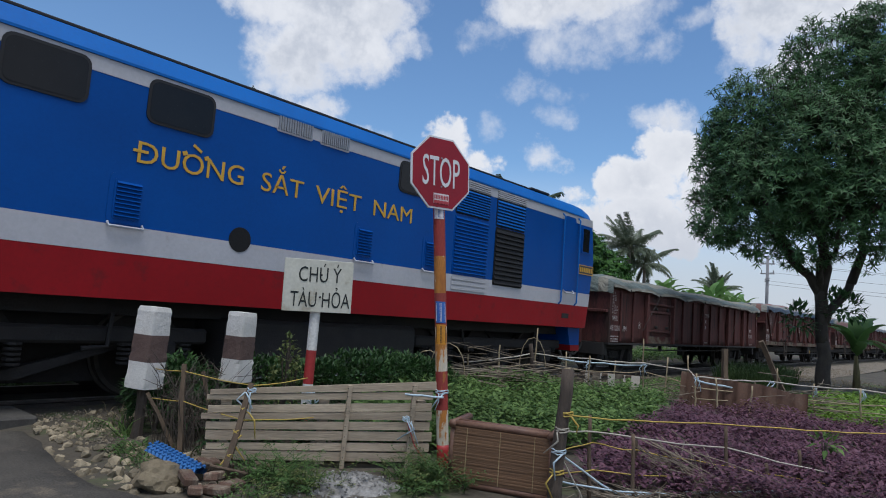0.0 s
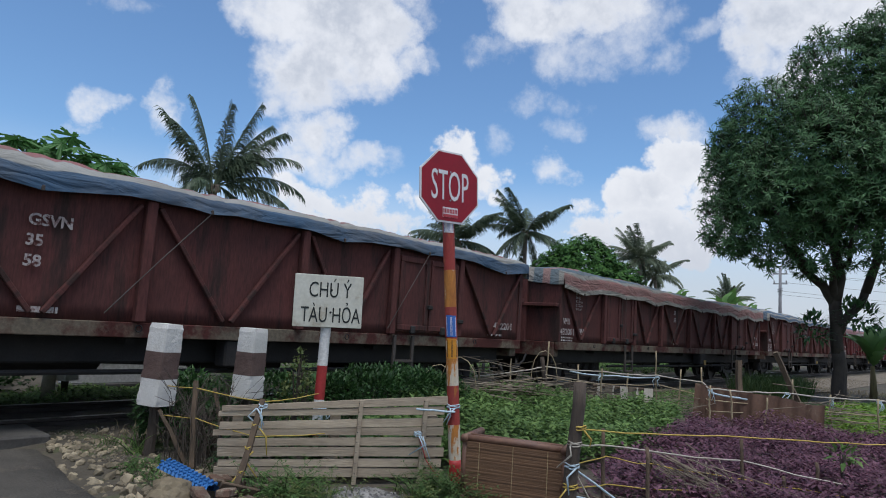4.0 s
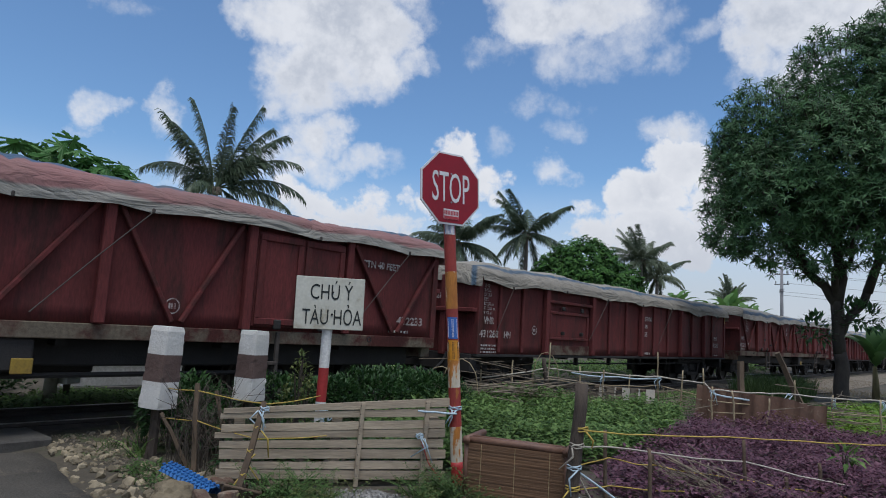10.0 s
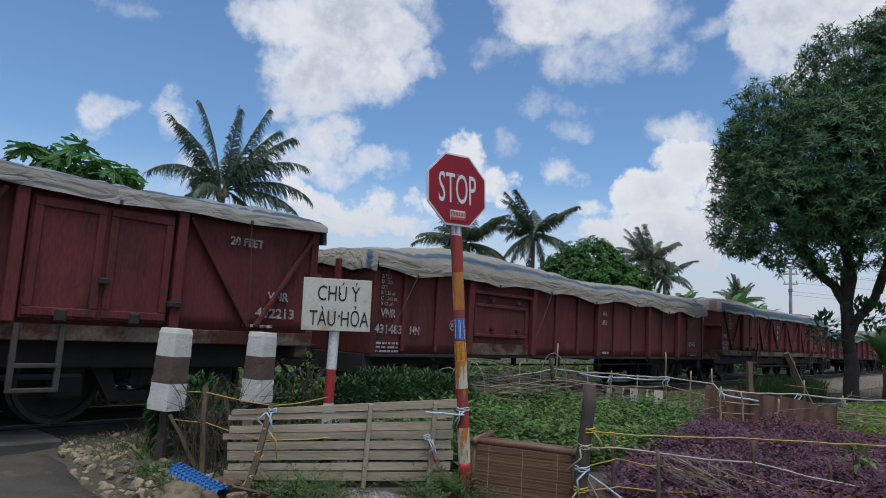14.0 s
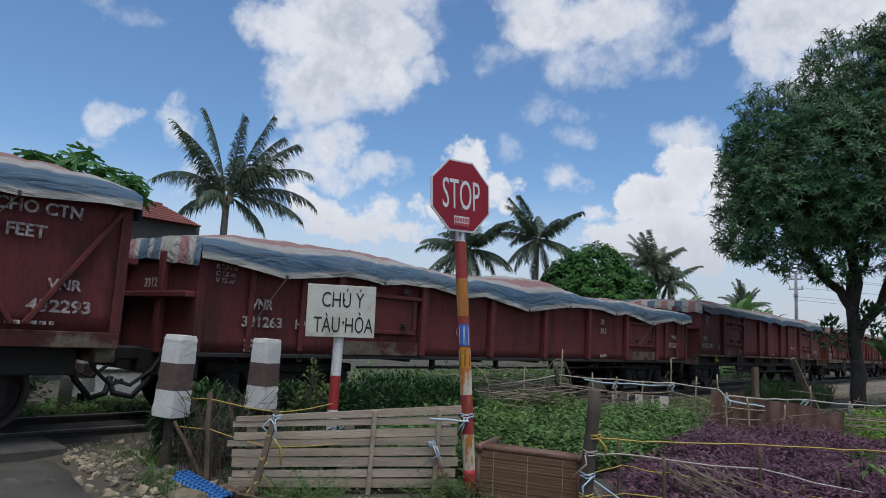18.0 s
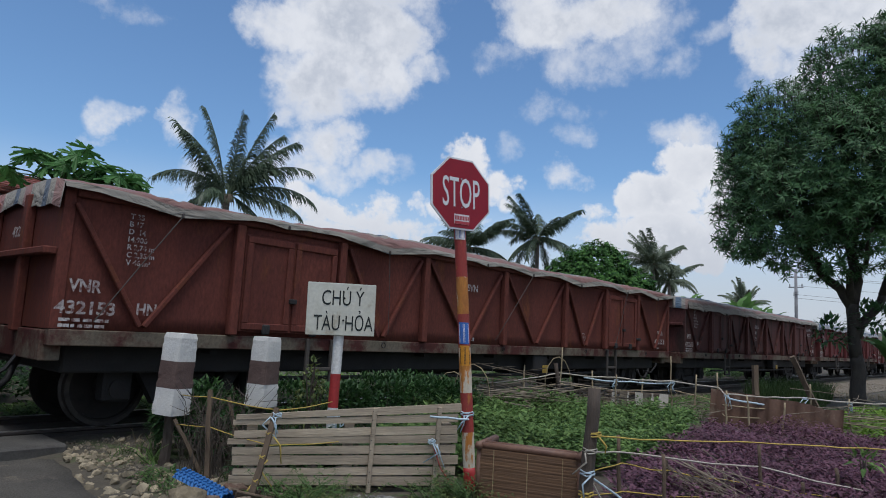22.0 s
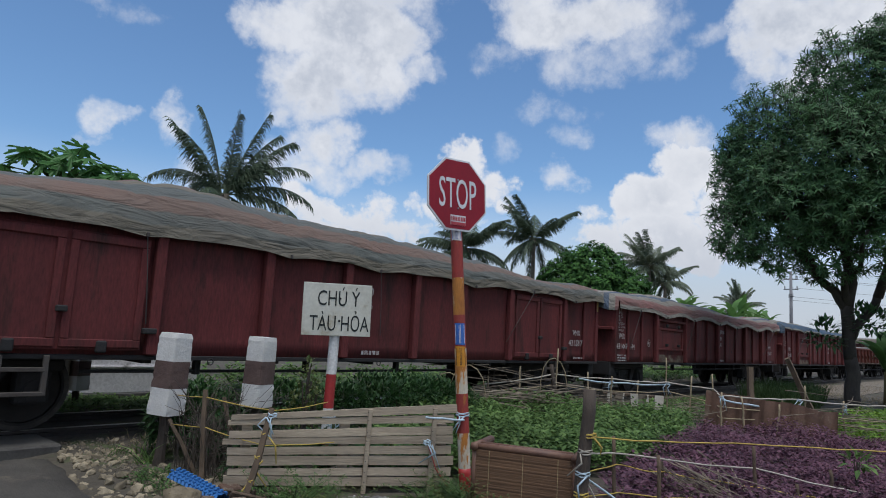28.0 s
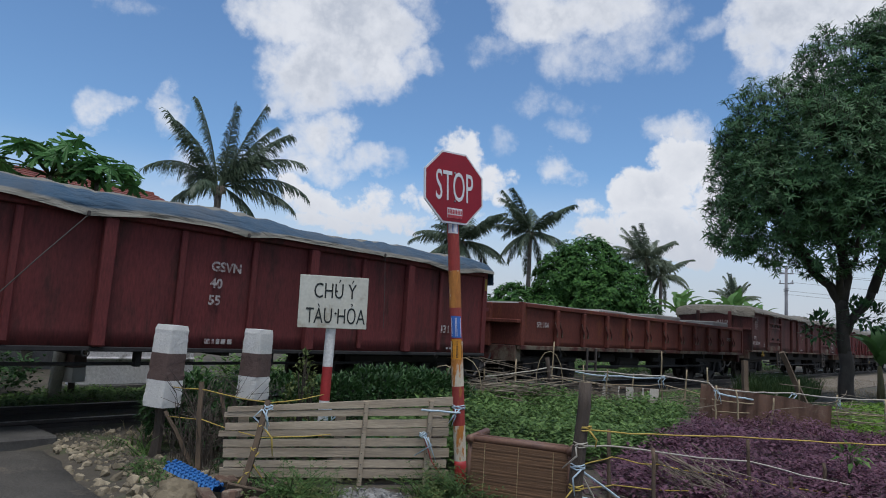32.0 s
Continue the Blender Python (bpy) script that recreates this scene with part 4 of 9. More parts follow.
TARPS = {
    "blue_white_red": tarp_mat("tarp_blue_white_red", [(0.22, (0.072, 0.148, 0.252)), (0.42, (0.5, 0.5, 0.46)), (0.62, (0.42, 0.18, 0.171)), (0.80, (0.46, 0.46, 0.42)), (0.81, (0.46, 0.46, 0.42))]),
    "white_red_blue": tarp_mat("tarp_white_red_blue", [(0.14, (0.54, 0.52, 0.46)), (0.46, (0.46, 0.234, 0.225)), (0.66, (0.0864, 0.178, 0.296)), (0.95, (0.48, 0.44, 0.4)), (1.15, (0.44, 0.234, 0.225)), (1.4, (0.48, 0.45, 0.4)), (1.41, (0.4, 0.171, 0.171))], 0.35),
    "grey_blue": tarp_mat("tarp_grey_blue", [(0.20, (0.54, 0.51, 0.45)), (0.31, (0.07, 0.16, 0.29)), (1.2, (0.44, 0.43, 0.39)), (1.32, (0.108, 0.178, 0.266)), (1.33, (0.108, 0.178, 0.266))]),
    "beige_blue": tarp_mat("tarp_beige_blue", [(0.34, (0.48, 0.44, 0.37)), (0.46, (0.0936, 0.178, 0.274)), (1.9, (0.52, 0.48, 0.4)), (2.05, (0.0936, 0.178, 0.274)), (2.06, (0.144, 0.2, 0.266))], 0.35),
    "khaki": tarp_mat("tarp_khaki", [(0.7, (0.33, 0.3, 0.24)), (0.8, (0.38, 0.35, 0.29)), (1.2, (0.3, 0.27, 0.22)), (1.21, (0.3, 0.27, 0.22))], 0.5),
    "pink_beige": tarp_mat("tarp_pink_beige", [(0.12, (0.44, 0.41, 0.35)), (0.34, (0.4, 0.198, 0.18)), (0.50, (0.42, 0.39, 0.33)), (0.64, (0.115, 0.17, 0.244)), (0.90, (0.43, 0.4, 0.34)), (0.91, (0.4, 0.4, 0.3))], 0.4),
    "pink_grey_blue": tarp_mat("tarp_pink_grey_blue", [(0.12, (0.42, 0.4, 0.35)), (0.34, (0.44, 0.216, 0.198)), (0.46, (0.4, 0.4, 0.36)), (0.66, (0.13, 0.2, 0.244)), (0.84, (0.42, 0.234, 0.216)), (1.06, (0.144, 0.215, 0.259)), (1.22, (0.42, 0.4, 0.36)), (1.23, (0.4, 0.4, 0.3))], 0.4),
    "pink_khaki": tarp_mat("tarp_pink_khaki", [(0.16, (0.25, 0.225, 0.17)), (0.32, (0.17, 0.185, 0.165)), (0.52, (0.29, 0.19, 0.15)), (0.72, (0.175, 0.195, 0.185)), (0.9, (0.25, 0.225, 0.17)), (1.06, (0.29, 0.195, 0.16)), (1.07, (0.4, 0.27, 0.27))], 0.45),
    "grey_green": tarp_mat("tarp_grey_green", [(0.10, (0.44, 0.43, 0.37)), (0.30, (0.20, 0.265, 0.26)), (0.55, (0.42, 0.41, 0.34)), (0.80, (0.22, 0.285, 0.265)), (1.6, (0.40, 0.39, 0.32)), (1.61, (0.5, 0.5, 0.4))], 0.35),
    "white_blue_pink": tarp_mat("tarp_white_blue_pink", [(0.10, (0.56, 0.55, 0.5)), (0.36, (0.108, 0.207, 0.311)), (0.50, (0.56, 0.54, 0.5)), (0.74, (0.46, 0.252, 0.234)), (1.2, (0.58, 0.56, 0.51)), (1.4, (0.115, 0.207, 0.311)), (1.41, (0.5, 0.5, 0.5))], 0.35),
    "pale_blue": tarp_mat("tarp_pale_blue", [(0.05, (0.54, 0.53, 0.50)), (0.15, (0.10, 0.19, 0.30)), (0.24, (0.52, 0.50, 0.46)), (0.38, (0.09, 0.18, 0.29)), (0.55, (0.50, 0.48, 0.44)), (0.56, (0.5, 0.5, 0.5))], 0.4),
    "white": tarp_mat("tarp_white", [(0.16, (0.58, 0.59, 0.6)), (0.26, (0.202, 0.266, 0.37)), (0.60, (0.6, 0.61, 0.62)), (0.70, (0.202, 0.266, 0.37)), (0.71, (0.202, 0.266, 0.37))], 0.2),
    "blue_pink_grey": tarp_mat("tarp_blue_pink_grey", [(0.20, (0.46, 0.42, 0.37)), (0.34, (0.40, 0.24, 0.22)), (0.44, (0.46, 0.43, 0.39)), (0.60, (0.10, 0.19, 0.30)), (0.72, (0.46, 0.43, 0.38)), (0.80, (0.40, 0.25, 0.23)), (1.6, (0.44, 0.40, 0.35)), (1.61, (0.44, 0.40, 0.35))], 0.35),
    "blue_khaki": tarp_mat("tarp_blue_khaki", [(0.10, (0.38, 0.36, 0.3)), (0.42, (0.0648, 0.141, 0.229)), (1.1, (0.36, 0.34, 0.28)), (1.2, (0.0864, 0.148, 0.222)), (1.21, (0.0864, 0.148, 0.222))], 0.4),
}


def tarp(parent, length, width, top, kind, seed, hang=(0.12, 0.34), heap=0.55, ties=1.75, front=0.25, taper=1.0, label=""):
    """The sheet over a wagon's load: heaped in the middle, hanging over the sides in scallops, tied down along them."""
    r = random.Random(seed)
    n_ties = max(3, round(length / ties))
    tx = [length * (k + 0.5) / n_ties + r.uniform(-0.25, 0.25) for k in range(n_ties)]
    td = [r.uniform(*hang) for _ in tx]

    def drop(x):
        d = hang[0] * 0.9 + 0.03 * noise.noise((x * 1.1, seed, 0))
        for a, b in zip(tx, td):
            d = max(d, hang[0] + (b - hang[0]) * 0.75 - 0.13 * abs(x - a))
        return max(d * (1 + (taper - 1) * x / length), 0.05)
    half = width / 2 + 0.085
    cols = 21
    xs = [-0.04 + (length + 0.08) * i / 230 for i in range(231)]

    def fold(x, up):
        """Creases that fan out from the ties; up: metres from the hem."""
        z = 0.0
        for a in tx:
            dx = x - a
            if abs(dx) < 1.1:
                d = math.hypot(dx, up)
                z += math.exp(-d / 0.60) * (0.060 * abs(math.cos(5.5 * math.atan2(dx, up + 0.08) + a)) - 0.075) * min(1, up * 4)
        return z
    s = Shape()
    s.uv = []
    rise = [heap * 0.72 * (0.72 + 0.55 * noise.noise((x * 0.45, seed * 3.7, 1.5))) * min(1, (x + 0.8) / 1.2, (length + 0.8 - x) / 1.2) for x in xs]
    for i, x in enumerate(xs):
        across = []
        d = drop(x)
        for k in range(4):
            q = k / 3
            flare = 0.05 * (1 - q) * (0.5 + 0.5 * noise.noise((x * 2.3, seed, q))) + 0.016 * noise.noise((x * 4.5 + q * 2.5, seed, q))
            across.append((-half - flare - 0.012 * noise.noise((x * 5, q * 4, seed)), top - d * (1 - q)))
        for k in range(1, cols - 1):
            q = -1 + 2 * k / (cols - 1)
            z = top + 0.015 + rise[i] * 0.76 * (1 - abs(q) ** 8) + 0.05 * noise.noise((x * 0.9, q * 2.2, seed)) * (1 - q * q) + 0.030 * abs(noise.noise((x * 1.5 + q * 5, q * 4, seed + 4))) - 0.030 * abs(noise.noise((x * 3.4 - q * 8, q * 5, seed + 9))) + (fold(x, (q + 1) * half + 0.1) if q < 0.1 else 0.0)
            across.append((q * half, z))
        for k in range(4):
            q = 1 - k / 3
            across.append((half + 0.02 * (1 - q), top - 0.25 * (1 - q)))
        run_len = 0.0
        for k, (y, z) in enumerate(across):
            if k:
                run_len += math.hypot(y - across[k - 1][0], z - across[k - 1][1])
            s.v.append((x, y, z))
            s.uv.append((x, run_len))
    m = len(across)
    s.f = [(i * m + k, (i + 1) * m + k, (i + 1) * m + k + 1, i * m + k + 1) for i in range(len(xs) - 1) for k in range(m - 1)]
    for end, x in ((0, -0.06), (len(xs) - 1, length + 0.06)):
        base = len(s.v)
        for k in range(3, m - 3):
            x0, y0, z0 = s.v[end * m + k]
            q = abs(y0) / half
            s.v.append((x, y0, min(top, z0) - front * (0.45 + 0.55 * q) - 0.05 * noise.noise((y0 * 3, seed, end))))
            s.uv.append((x, s.uv[end * m + k][1] + 0.0))
        for k in range(3, m - 4):
            a, b = end * m + k, base + k - 3
            s.f.append((a, a + 1, b + 1, b) if end == 0 else (a + 1, a, b, b + 1))
    t = part("tarpaulin", s, TARPS[kind], parent, label or "faded striped plastic tarpaulin over the load", smooth=True)
    for j, (a, b) in enumerate(zip(tx, td)):
        tip = a + r.choice((-0.75, -0.45, 0.1, -1.0))
        z0 = top - drop(a) + 0.01
        if j % 2 == seed % 2:
            part("tie_rope", Shape().tube([(a, -half - 0.03, z0), ((a + tip) / 2, -half - 0.02, (z0 + 1.15) / 2), (tip, -half + 0.01, 1.12)], 0.006, 4), M_ROPE, t)
        part("tie_knot", Shape().box(a - 0.014, a + 0.014, -half - 0.05, -half - 0.02, z0 - 0.015, z0 + 0.04, 0.008), M_ROPE, t)


def marking(parent, body, x, z, size, y, width=None, bold=0.004):
    return part("stencil_lettering", letters(body, M_STENCIL, size, width, 0.0015, bold), None, parent, "white stencilled lettering", m=pose(x, y - 0.004, z))


def bars(parent, x, z, w, h, rows, y, seed=0, name="faded_marking", material=None):
    """Writing too small to read: rows of short bars."""
    r = random.Random(seed)
    s = Shape()
    rh = h / rows
    for j in range(rows):
        q = x
        while q < x + w - 0.02:
            e = min(q + r.uniform(0.03, 0.10), x + w)
            s.box(q, e, y - 0.005, y - 0.002, z + j * rh, z + j * rh + rh * 0.55)
            q = e + r.uniform(0.012, 0.03)
    return tagged(part(name, s, material or M_STENCIL, parent), kind="stuff")


def panel_side(parent, length, width, z0, z1, posts, doors, diagonals, paint, post_w=0.11, post_d=0.07):
    """The near side, the far side, the ends and the floor of an open wagon, with its posts, door panels and braces."""
    y = -width / 2
    s = Shape()
    step = 0.22
    xs = [i * length / round(length / step) for i in range(round(length / step) + 1)]
    zs = [z0 + (z1 - z0) * k / 8 for k in range(9)]
    for i, x in enumerate(xs):
        for k, z in enumerate(zs):
            bulge = 0.0 if k in (0, 8) or i in (0, len(xs) - 1) else -0.014 + 0.014 * noise.noise((x * 0.9, z * 1.9, length + len(TRAIN) * 7.3)) + 0.006 * noise.noise((x * 3.1, z * 3.9, length + len(TRAIN) * 3.3))
            s.v.append((x, y + 0.02 - bulge, z))
    n = len(zs)
    s.f = [(i * n + k, (i + 1) * n + k, (i + 1) * n + k + 1, i * n + k + 1) for i in range(len(xs) - 1) for k in range(n - 1)]
    base = len(s.v)
    s.v += [(0, y + 0.06, z0), (length, y + 0.06, z0), (length, y + 0.06, z1), (0, y + 0.06, z1)]
    s.f += [(base + 1, base, base + 3, base + 2)]
    m = len(xs) - 1
    s.f += [tuple(i * n + n - 1 for i in range(len(xs))) + (base + 2, base + 3), tuple(i * n for i in range(len(xs)))[::-1] + (base, base + 1)]
    s.f += [(base, 0) + tuple(range(1, n)) + (base + 3,), (base + 1, base + 2) + tuple(m * n + n - 1 - k for k in range(n))]
    part("side_panel", s, paint, parent, "dented steel side panel", smooth=True)
    part("side_panel", shared(("far_side", length, width, z0, z1, paint.name), lambda: Shape().box(0, length, -y - 0.06, -y, z0, z1).mesh("side_panel", paint)), None, parent)
    for x0 in (0.0, length - 0.05):
        part("end_panel", shared(("end", width, z0, z1, paint.name), lambda: Shape().box(0, 0.05, y + 0.062, -y - 0.062, z0, z1).mesh("end_panel", paint)), None, parent, m=pose(x0, 0, 0))
    for x0, way in ((0.0, -1), (length, 1)):
        s = Shape()
        for q in (-0.55, 0.55):
            a, b = sorted((x0, x0 + way * 0.09))
            s.box(a, b, q - 0.06, q + 0.06, z0 - 0.05, z1 - 0.002, 0.012)
        a, b = sorted((x0, x0 + way * 0.12))
        s.box(a, b, y + 0.03, -y - 0.03, z0 + (z1 - z0) * 0.52, z0 + (z1 - z0) * 0.52 + 0.07, 0.01)
        part("end_brace", s, paint, parent)
        a, b = sorted((x0 + way * 0.004, x0 - way * 0.10))
        part("corner_post", Shape().box(a, b, y - 0.0005, y + 0.10, z0, z1 + 0.02, 0.004), paint, parent)
    part("floor_plate", shared(("floor", length, width, z0), lambda: Shape().box(0.05, length - 0.05, y + 0.065, -y - 0.065, z0 + 0.01, z0 + 0.05).mesh("floor_plate", M_UNDER)), None, parent)
    part("top_rail", shared(("rim", length, width, z1, paint.name), lambda: Shape().box(0.1, length - 0.1, y - 0.035, y + 0.075, z1 - 0.07, z1 + 0.012, 0.012).mesh("top_rail", paint)), None, parent)
    me = shared(("post", z0, z1, post_w, paint.name), lambda: Shape().box(-post_w / 2, post_w / 2, -post_d, 0.03, z0 + 0.002, z1 - 0.072, 0.014).mesh("post", paint))
    for x in posts:
        part("post", me, None, parent, m=pose(x, y, 0))
    for x0, x1 in doors:
        d = part("door", Shape().box(x0, x1, y - 0.03, y + 0.012, z0 + 0.04, z1 - 0.16, 0.012), paint, parent, "double steel door")
        w = (x1 - x0) / 2
        for k in range(2):
            a = x0 + k * w
            q = Shape()
            for u0, u1, v0, v1 in ((a + 0.02, a + w - 0.02, z1 - 0.26, z1 - 0.18), (a + 0.02, a + w - 0.02, z0 + 0.07, z0 + 0.15), (a + 0.02, a + 0.10, z0 + 0.15, z1 - 0.26), (a + w - 0.10, a + w - 0.02, z0 + 0.15, z1 - 0.26)):
                q.box(u0, u1, y - 0.058, y - 0.03, v0, v1, 0.008)
            part("door_frame", q, paint, d)
            part("hinge", Shape().box(a + w * 0.5 - 0.05, a + w * 0.5 + 0.05, y - 0.085, y - 0.03, z0 + 0.02, z0 + 0.14, 0.015), M_UNDER, d)
        part("latch", Shape().box(x0 + w - 0.05, x0 + w + 0.05, y - 0.10, y - 0.03, z0 + 0.40, z0 + 0.46, 0.01), M_UNDER, d)
        part("latch", Shape().box(x1 - 0.02, x1 + 0.12, y - 0.11, y - 0.03, z0 + 0.22, z0 + 0.28, 0.01), M_UNDER, d)
    for xa, xb in diagonals:
        ln = math.hypot(xb - xa, z1 - z0 - 0.18)
        ang = math.degrees(math.atan2(z1 - z0 - 0.18, xb - xa))
        part("diagonal_brace", Shape().box(0, ln, -0.040, 0.02, -0.024, 0.024, 0.008), paint, parent, m=pose(xa, y, z0 + 0.05) @ pose(0, 0, 0, 0, -ang, 0))


def running_gear(parent, length, width, z0, ladder_at, sill_h=0.15, axle_in=1.75, shallow=False, sill=None):
    """Sills, underframe, bogies, couplers, steps and pipes; shallow: a flat underframe with little under it."""
    y = -width / 2
    part("sill", Shape().box(0, length, y - 0.004, y + 0.10, z0 - sill_h, z0 - 0.002, 0.008), sill or M_SILL, parent, "dusty side sill")
    part("sill", Shape().box(0, length, -y - 0.10, -y, z0 - sill_h, z0 - 0.002), M_SILL, parent)
    deep = 0.10 if shallow else 0.30
    u = Shape().box(0.1, length - 0.1, -0.30, 0.30, z0 - deep, z0 - 0.01)
    part("underframe", u, M_UNDER, parent)
    for k in range(1, 8):
        part("cross_beam", shared(("beam", width, z0), lambda: Shape().box(-0.05, 0.05, y + 0.12, -y - 0.12, z0 - (0.09 if shallow else 0.22), z0 - 0.012).mesh("cross_beam", M_UNDER)), None, parent, m=pose(length * k / 8, 0, 0))
    if shallow:
        for q in (0.30, 0.42, 0.55, 0.68):
            part("pipe_hanger", shared(("hanger", z0), lambda: Shape().box(-0.035, 0.035, y + 0.22, y + 0.30, z0 - 0.22, z0 - 0.01, 0.008).mesh("pipe_hanger", M_UNDER)), None, parent, m=pose(length * q, 0, 0))
    else:
        part("air_reservoir", shared("reservoir", lambda: Shape().tube([(-0.6, -0.45, 0.62), (-0.55, -0.45, 0.62), (0.55, -0.45, 0.62), (0.6, -0.45, 0.62)], [0.10, 0.16, 0.16, 0.10], 12).mesh("air_reservoir", M_UNDER)), None, parent, m=pose(length * 0.46, 0, 0))
        part("brake_cylinder", shared("brakebox", lambda: Shape().box(-0.6, 0.6, -0.75, -0.4, 0.5, 0.75, 0.03).mesh("brake_cylinder", M_UNDER)), None, parent, m=pose(length * 0.62, 0, 0))
    if not shallow:
        # Centre sill added as a light block, to darken the view under the wagon.
        part("centre_sill", Shape().loft([(-0.17, z0 - 0.02), (-0.17, z0 - 0.24), (0.17, z0 - 0.24), (0.17, z0 - 0.02)][::-1], [2.9, length - 2.9]), M_UNDER, parent, "black centre sill added to block light under the wagon")
        for q in (0.34, 0.56):
            part("brake_rigging", shared(("rigging", z0), lambda: Shape().box(-0.35, 0.35, -0.8, -0.25, z0 - 0.34, z0 - 0.16, 0.03).tube([(-0.9, -0.6, z0 - 0.45), (0.9, -0.6, z0 - 0.5)], 0.03, 6).mesh("brake_rigging", M_UNDER)), None, parent, m=pose(length * q, 0, 0))
    for x0, way in ((0.0, -1), (length, 1)):
        a, b = sorted((x0 - way * 0.16, x0 + way * 0.03))
        part("headstock", Shape().box(a, b, y + 0.11, -y - 0.11, z0 - 0.30, z0 - 0.012, 0.01), M_UNDER if sill_h < 0.055 else M_SILL, parent)
        for q in (-0.62, 0.5):
            part("end_pipe", shared(("end_pipe", q, way), lambda: Shape().tube([(0, q, 0.78), (way * 0.10, q, 0.62), (way * 0.3, q + 0.05, 0.45), (way * 0.45, q + 0.12, 0.5)], 0.022, 6).mesh("end_pipe", M_HOSE)), None, parent, m=pose(x0, 0, 0))
    pz = z0 - 0.19 if shallow else 0.52
    part("brake_pipe", Shape().tube([(2.6, y + 0.25, pz + 0.01), (length * 0.5, y + 0.25, pz), (length - 2.6, y + 0.25, pz + 0.01)], 0.02 if shallow else 0.03, 6), M_UNDER, parent)
    for x in (axle_in, length - axle_in):
        bogie(parent, x)
    coupler(parent, 0.1, -1)
    coupler(parent, length - 0.1, 1)
    for x in ladder_at:
        s = Shape()
        for q in (x - 0.19, x + 0.19):
            s.box(q - 0.025, q + 0.025, y - 0.06, y - 0.02, 0.42, z0 - 0.01, 0.006)
        for z in (0.44, 0.66):
            s.box(x - 0.19, x + 0.19, y - 0.065, y - 0.015, z - 0.02, z + 0.02, 0.006)
        part("step_ladder", s, M_LADDER, parent)
    for k in range(5):
        x = length * (k + 0.5) / 5
        part("lashing_ring", shared("ring", lambda: Shape().tube([(0.034 * math.sin(a * math.pi / 6), -0.01, 0.034 * math.cos(a * math.pi / 6)) for a in range(13)], 0.007, 5).mesh("lashing_ring", M_UNDER)), None, parent, m=pose(x, y - 0.03, z0 - 0.06))


def ribs(parent, width, z0, z1, xs, paint):
    """Shallow pressed ribs between the posts."""
    me = shared(("rib", z0, z1, paint.name), lambda: Shape().box(-0.035, 0.035, -0.022, 0.025, z0 + 0.03, z1 - 0.08, 0.012).mesh("rib", paint))
    for x in xs:
        part("rib", me, None, parent, m=pose(x, -width / 2, 0))


def drop_door(parent, width, z0, z1, x0, x1, paint):
    """A door that drops: a lintel, a framed panel, hinges, and a dusty plate under it."""
    y = -width / 2
    d = part("door", Shape().box(x0 + 0.03, x1 - 0.10, y - 0.012, y + 0.012, z0 + 0.36, z0 + 0.86, 0.006), paint, parent, "drop door of framed steel plate")
    for u0, u1, v0, v1 in ((x0 + 0.03, x1 - 0.10, z0 + 0.80, z0 + 0.86), (x0 + 0.03, x1 - 0.10, z0 + 0.30, z0 + 0.36), (x0 + 0.03, x0 + 0.10, z0 + 0.36, z0 + 0.80), (x1 - 0.17, x1 - 0.10, z0 + 0.36, z0 + 0.80)):
        part("door_frame", Shape().box(u0, u1, y - 0.045, y - 0.010, v0, v1, 0.010), paint, d)
    for u in (0.3, 0.75):
        a = x0 + (x1 - x0) * u
        part("hinge", Shape().box(a - 0.05, a + 0.05, y - 0.075, y - 0.03, z0 + 0.88, z0 + 0.96, 0.015), M_UNDER, d)
        part("latch", Shape().box(a - 0.03, a + 0.03, y - 0.085, y - 0.012, z0 + 0.40, z0 + 0.47, 0.012), M_UNDER, d)
    part("lintel", Shape().box(x0 - 0.02, x1 + 0.02, y - 0.06, y + 0.01, z1 - 0.34, z1 - 0.28, 0.012), paint, parent)
    part("door_plate", Shape().box(x0 + 0.02, x1 - 0.02, y - 0.018, y + 0.01, z0 + 0.004, z0 + 0.19, 0.004), M_SILL, parent, "dusty plate under the door")


def ring(parent, x, z, r, y):
    """A round emblem: a painted ring with plain bars in it."""
    s = Shape()
    n = 24
    for k in range(n + 1):
        a = 2 * math.pi * k / n
        s.v += [(x + q * r * math.cos(a), y - 0.005, z + q * r * math.sin(a)) for q in (0.84, 1.0)]
    s.f = [(2 * k, 2 * k + 1, 2 * k + 3, 2 * k + 2) for k in range(n)]
    e = part("painted_emblem", s, M_STENCIL, parent, "painted white ring emblem")
    for q in (-0.5, -0.16, 0.18):
        part("emblem_bar", Shape().box(x + q * r, x + (q + 0.24) * r, y - 0.0055, y - 0.003, z - 0.35 * r, z + 0.35 * r), M_STENCIL, e)


def brake_stand(parent, x, z):
    """The bent crank of a hand brake over the end of a wagon."""
    part("brake_crank", Shape().tube([(x, -0.55, z - 0.5), (x, -0.55, z + 0.16), (x + 0.02, -0.60, z + 0.17), (x + 0.02, -1.0, z + 0.17), (x + 0.02, -1.0, z + 0.28)], 0.022, 7), M_UNDER, parent, "bent hand-brake crank")


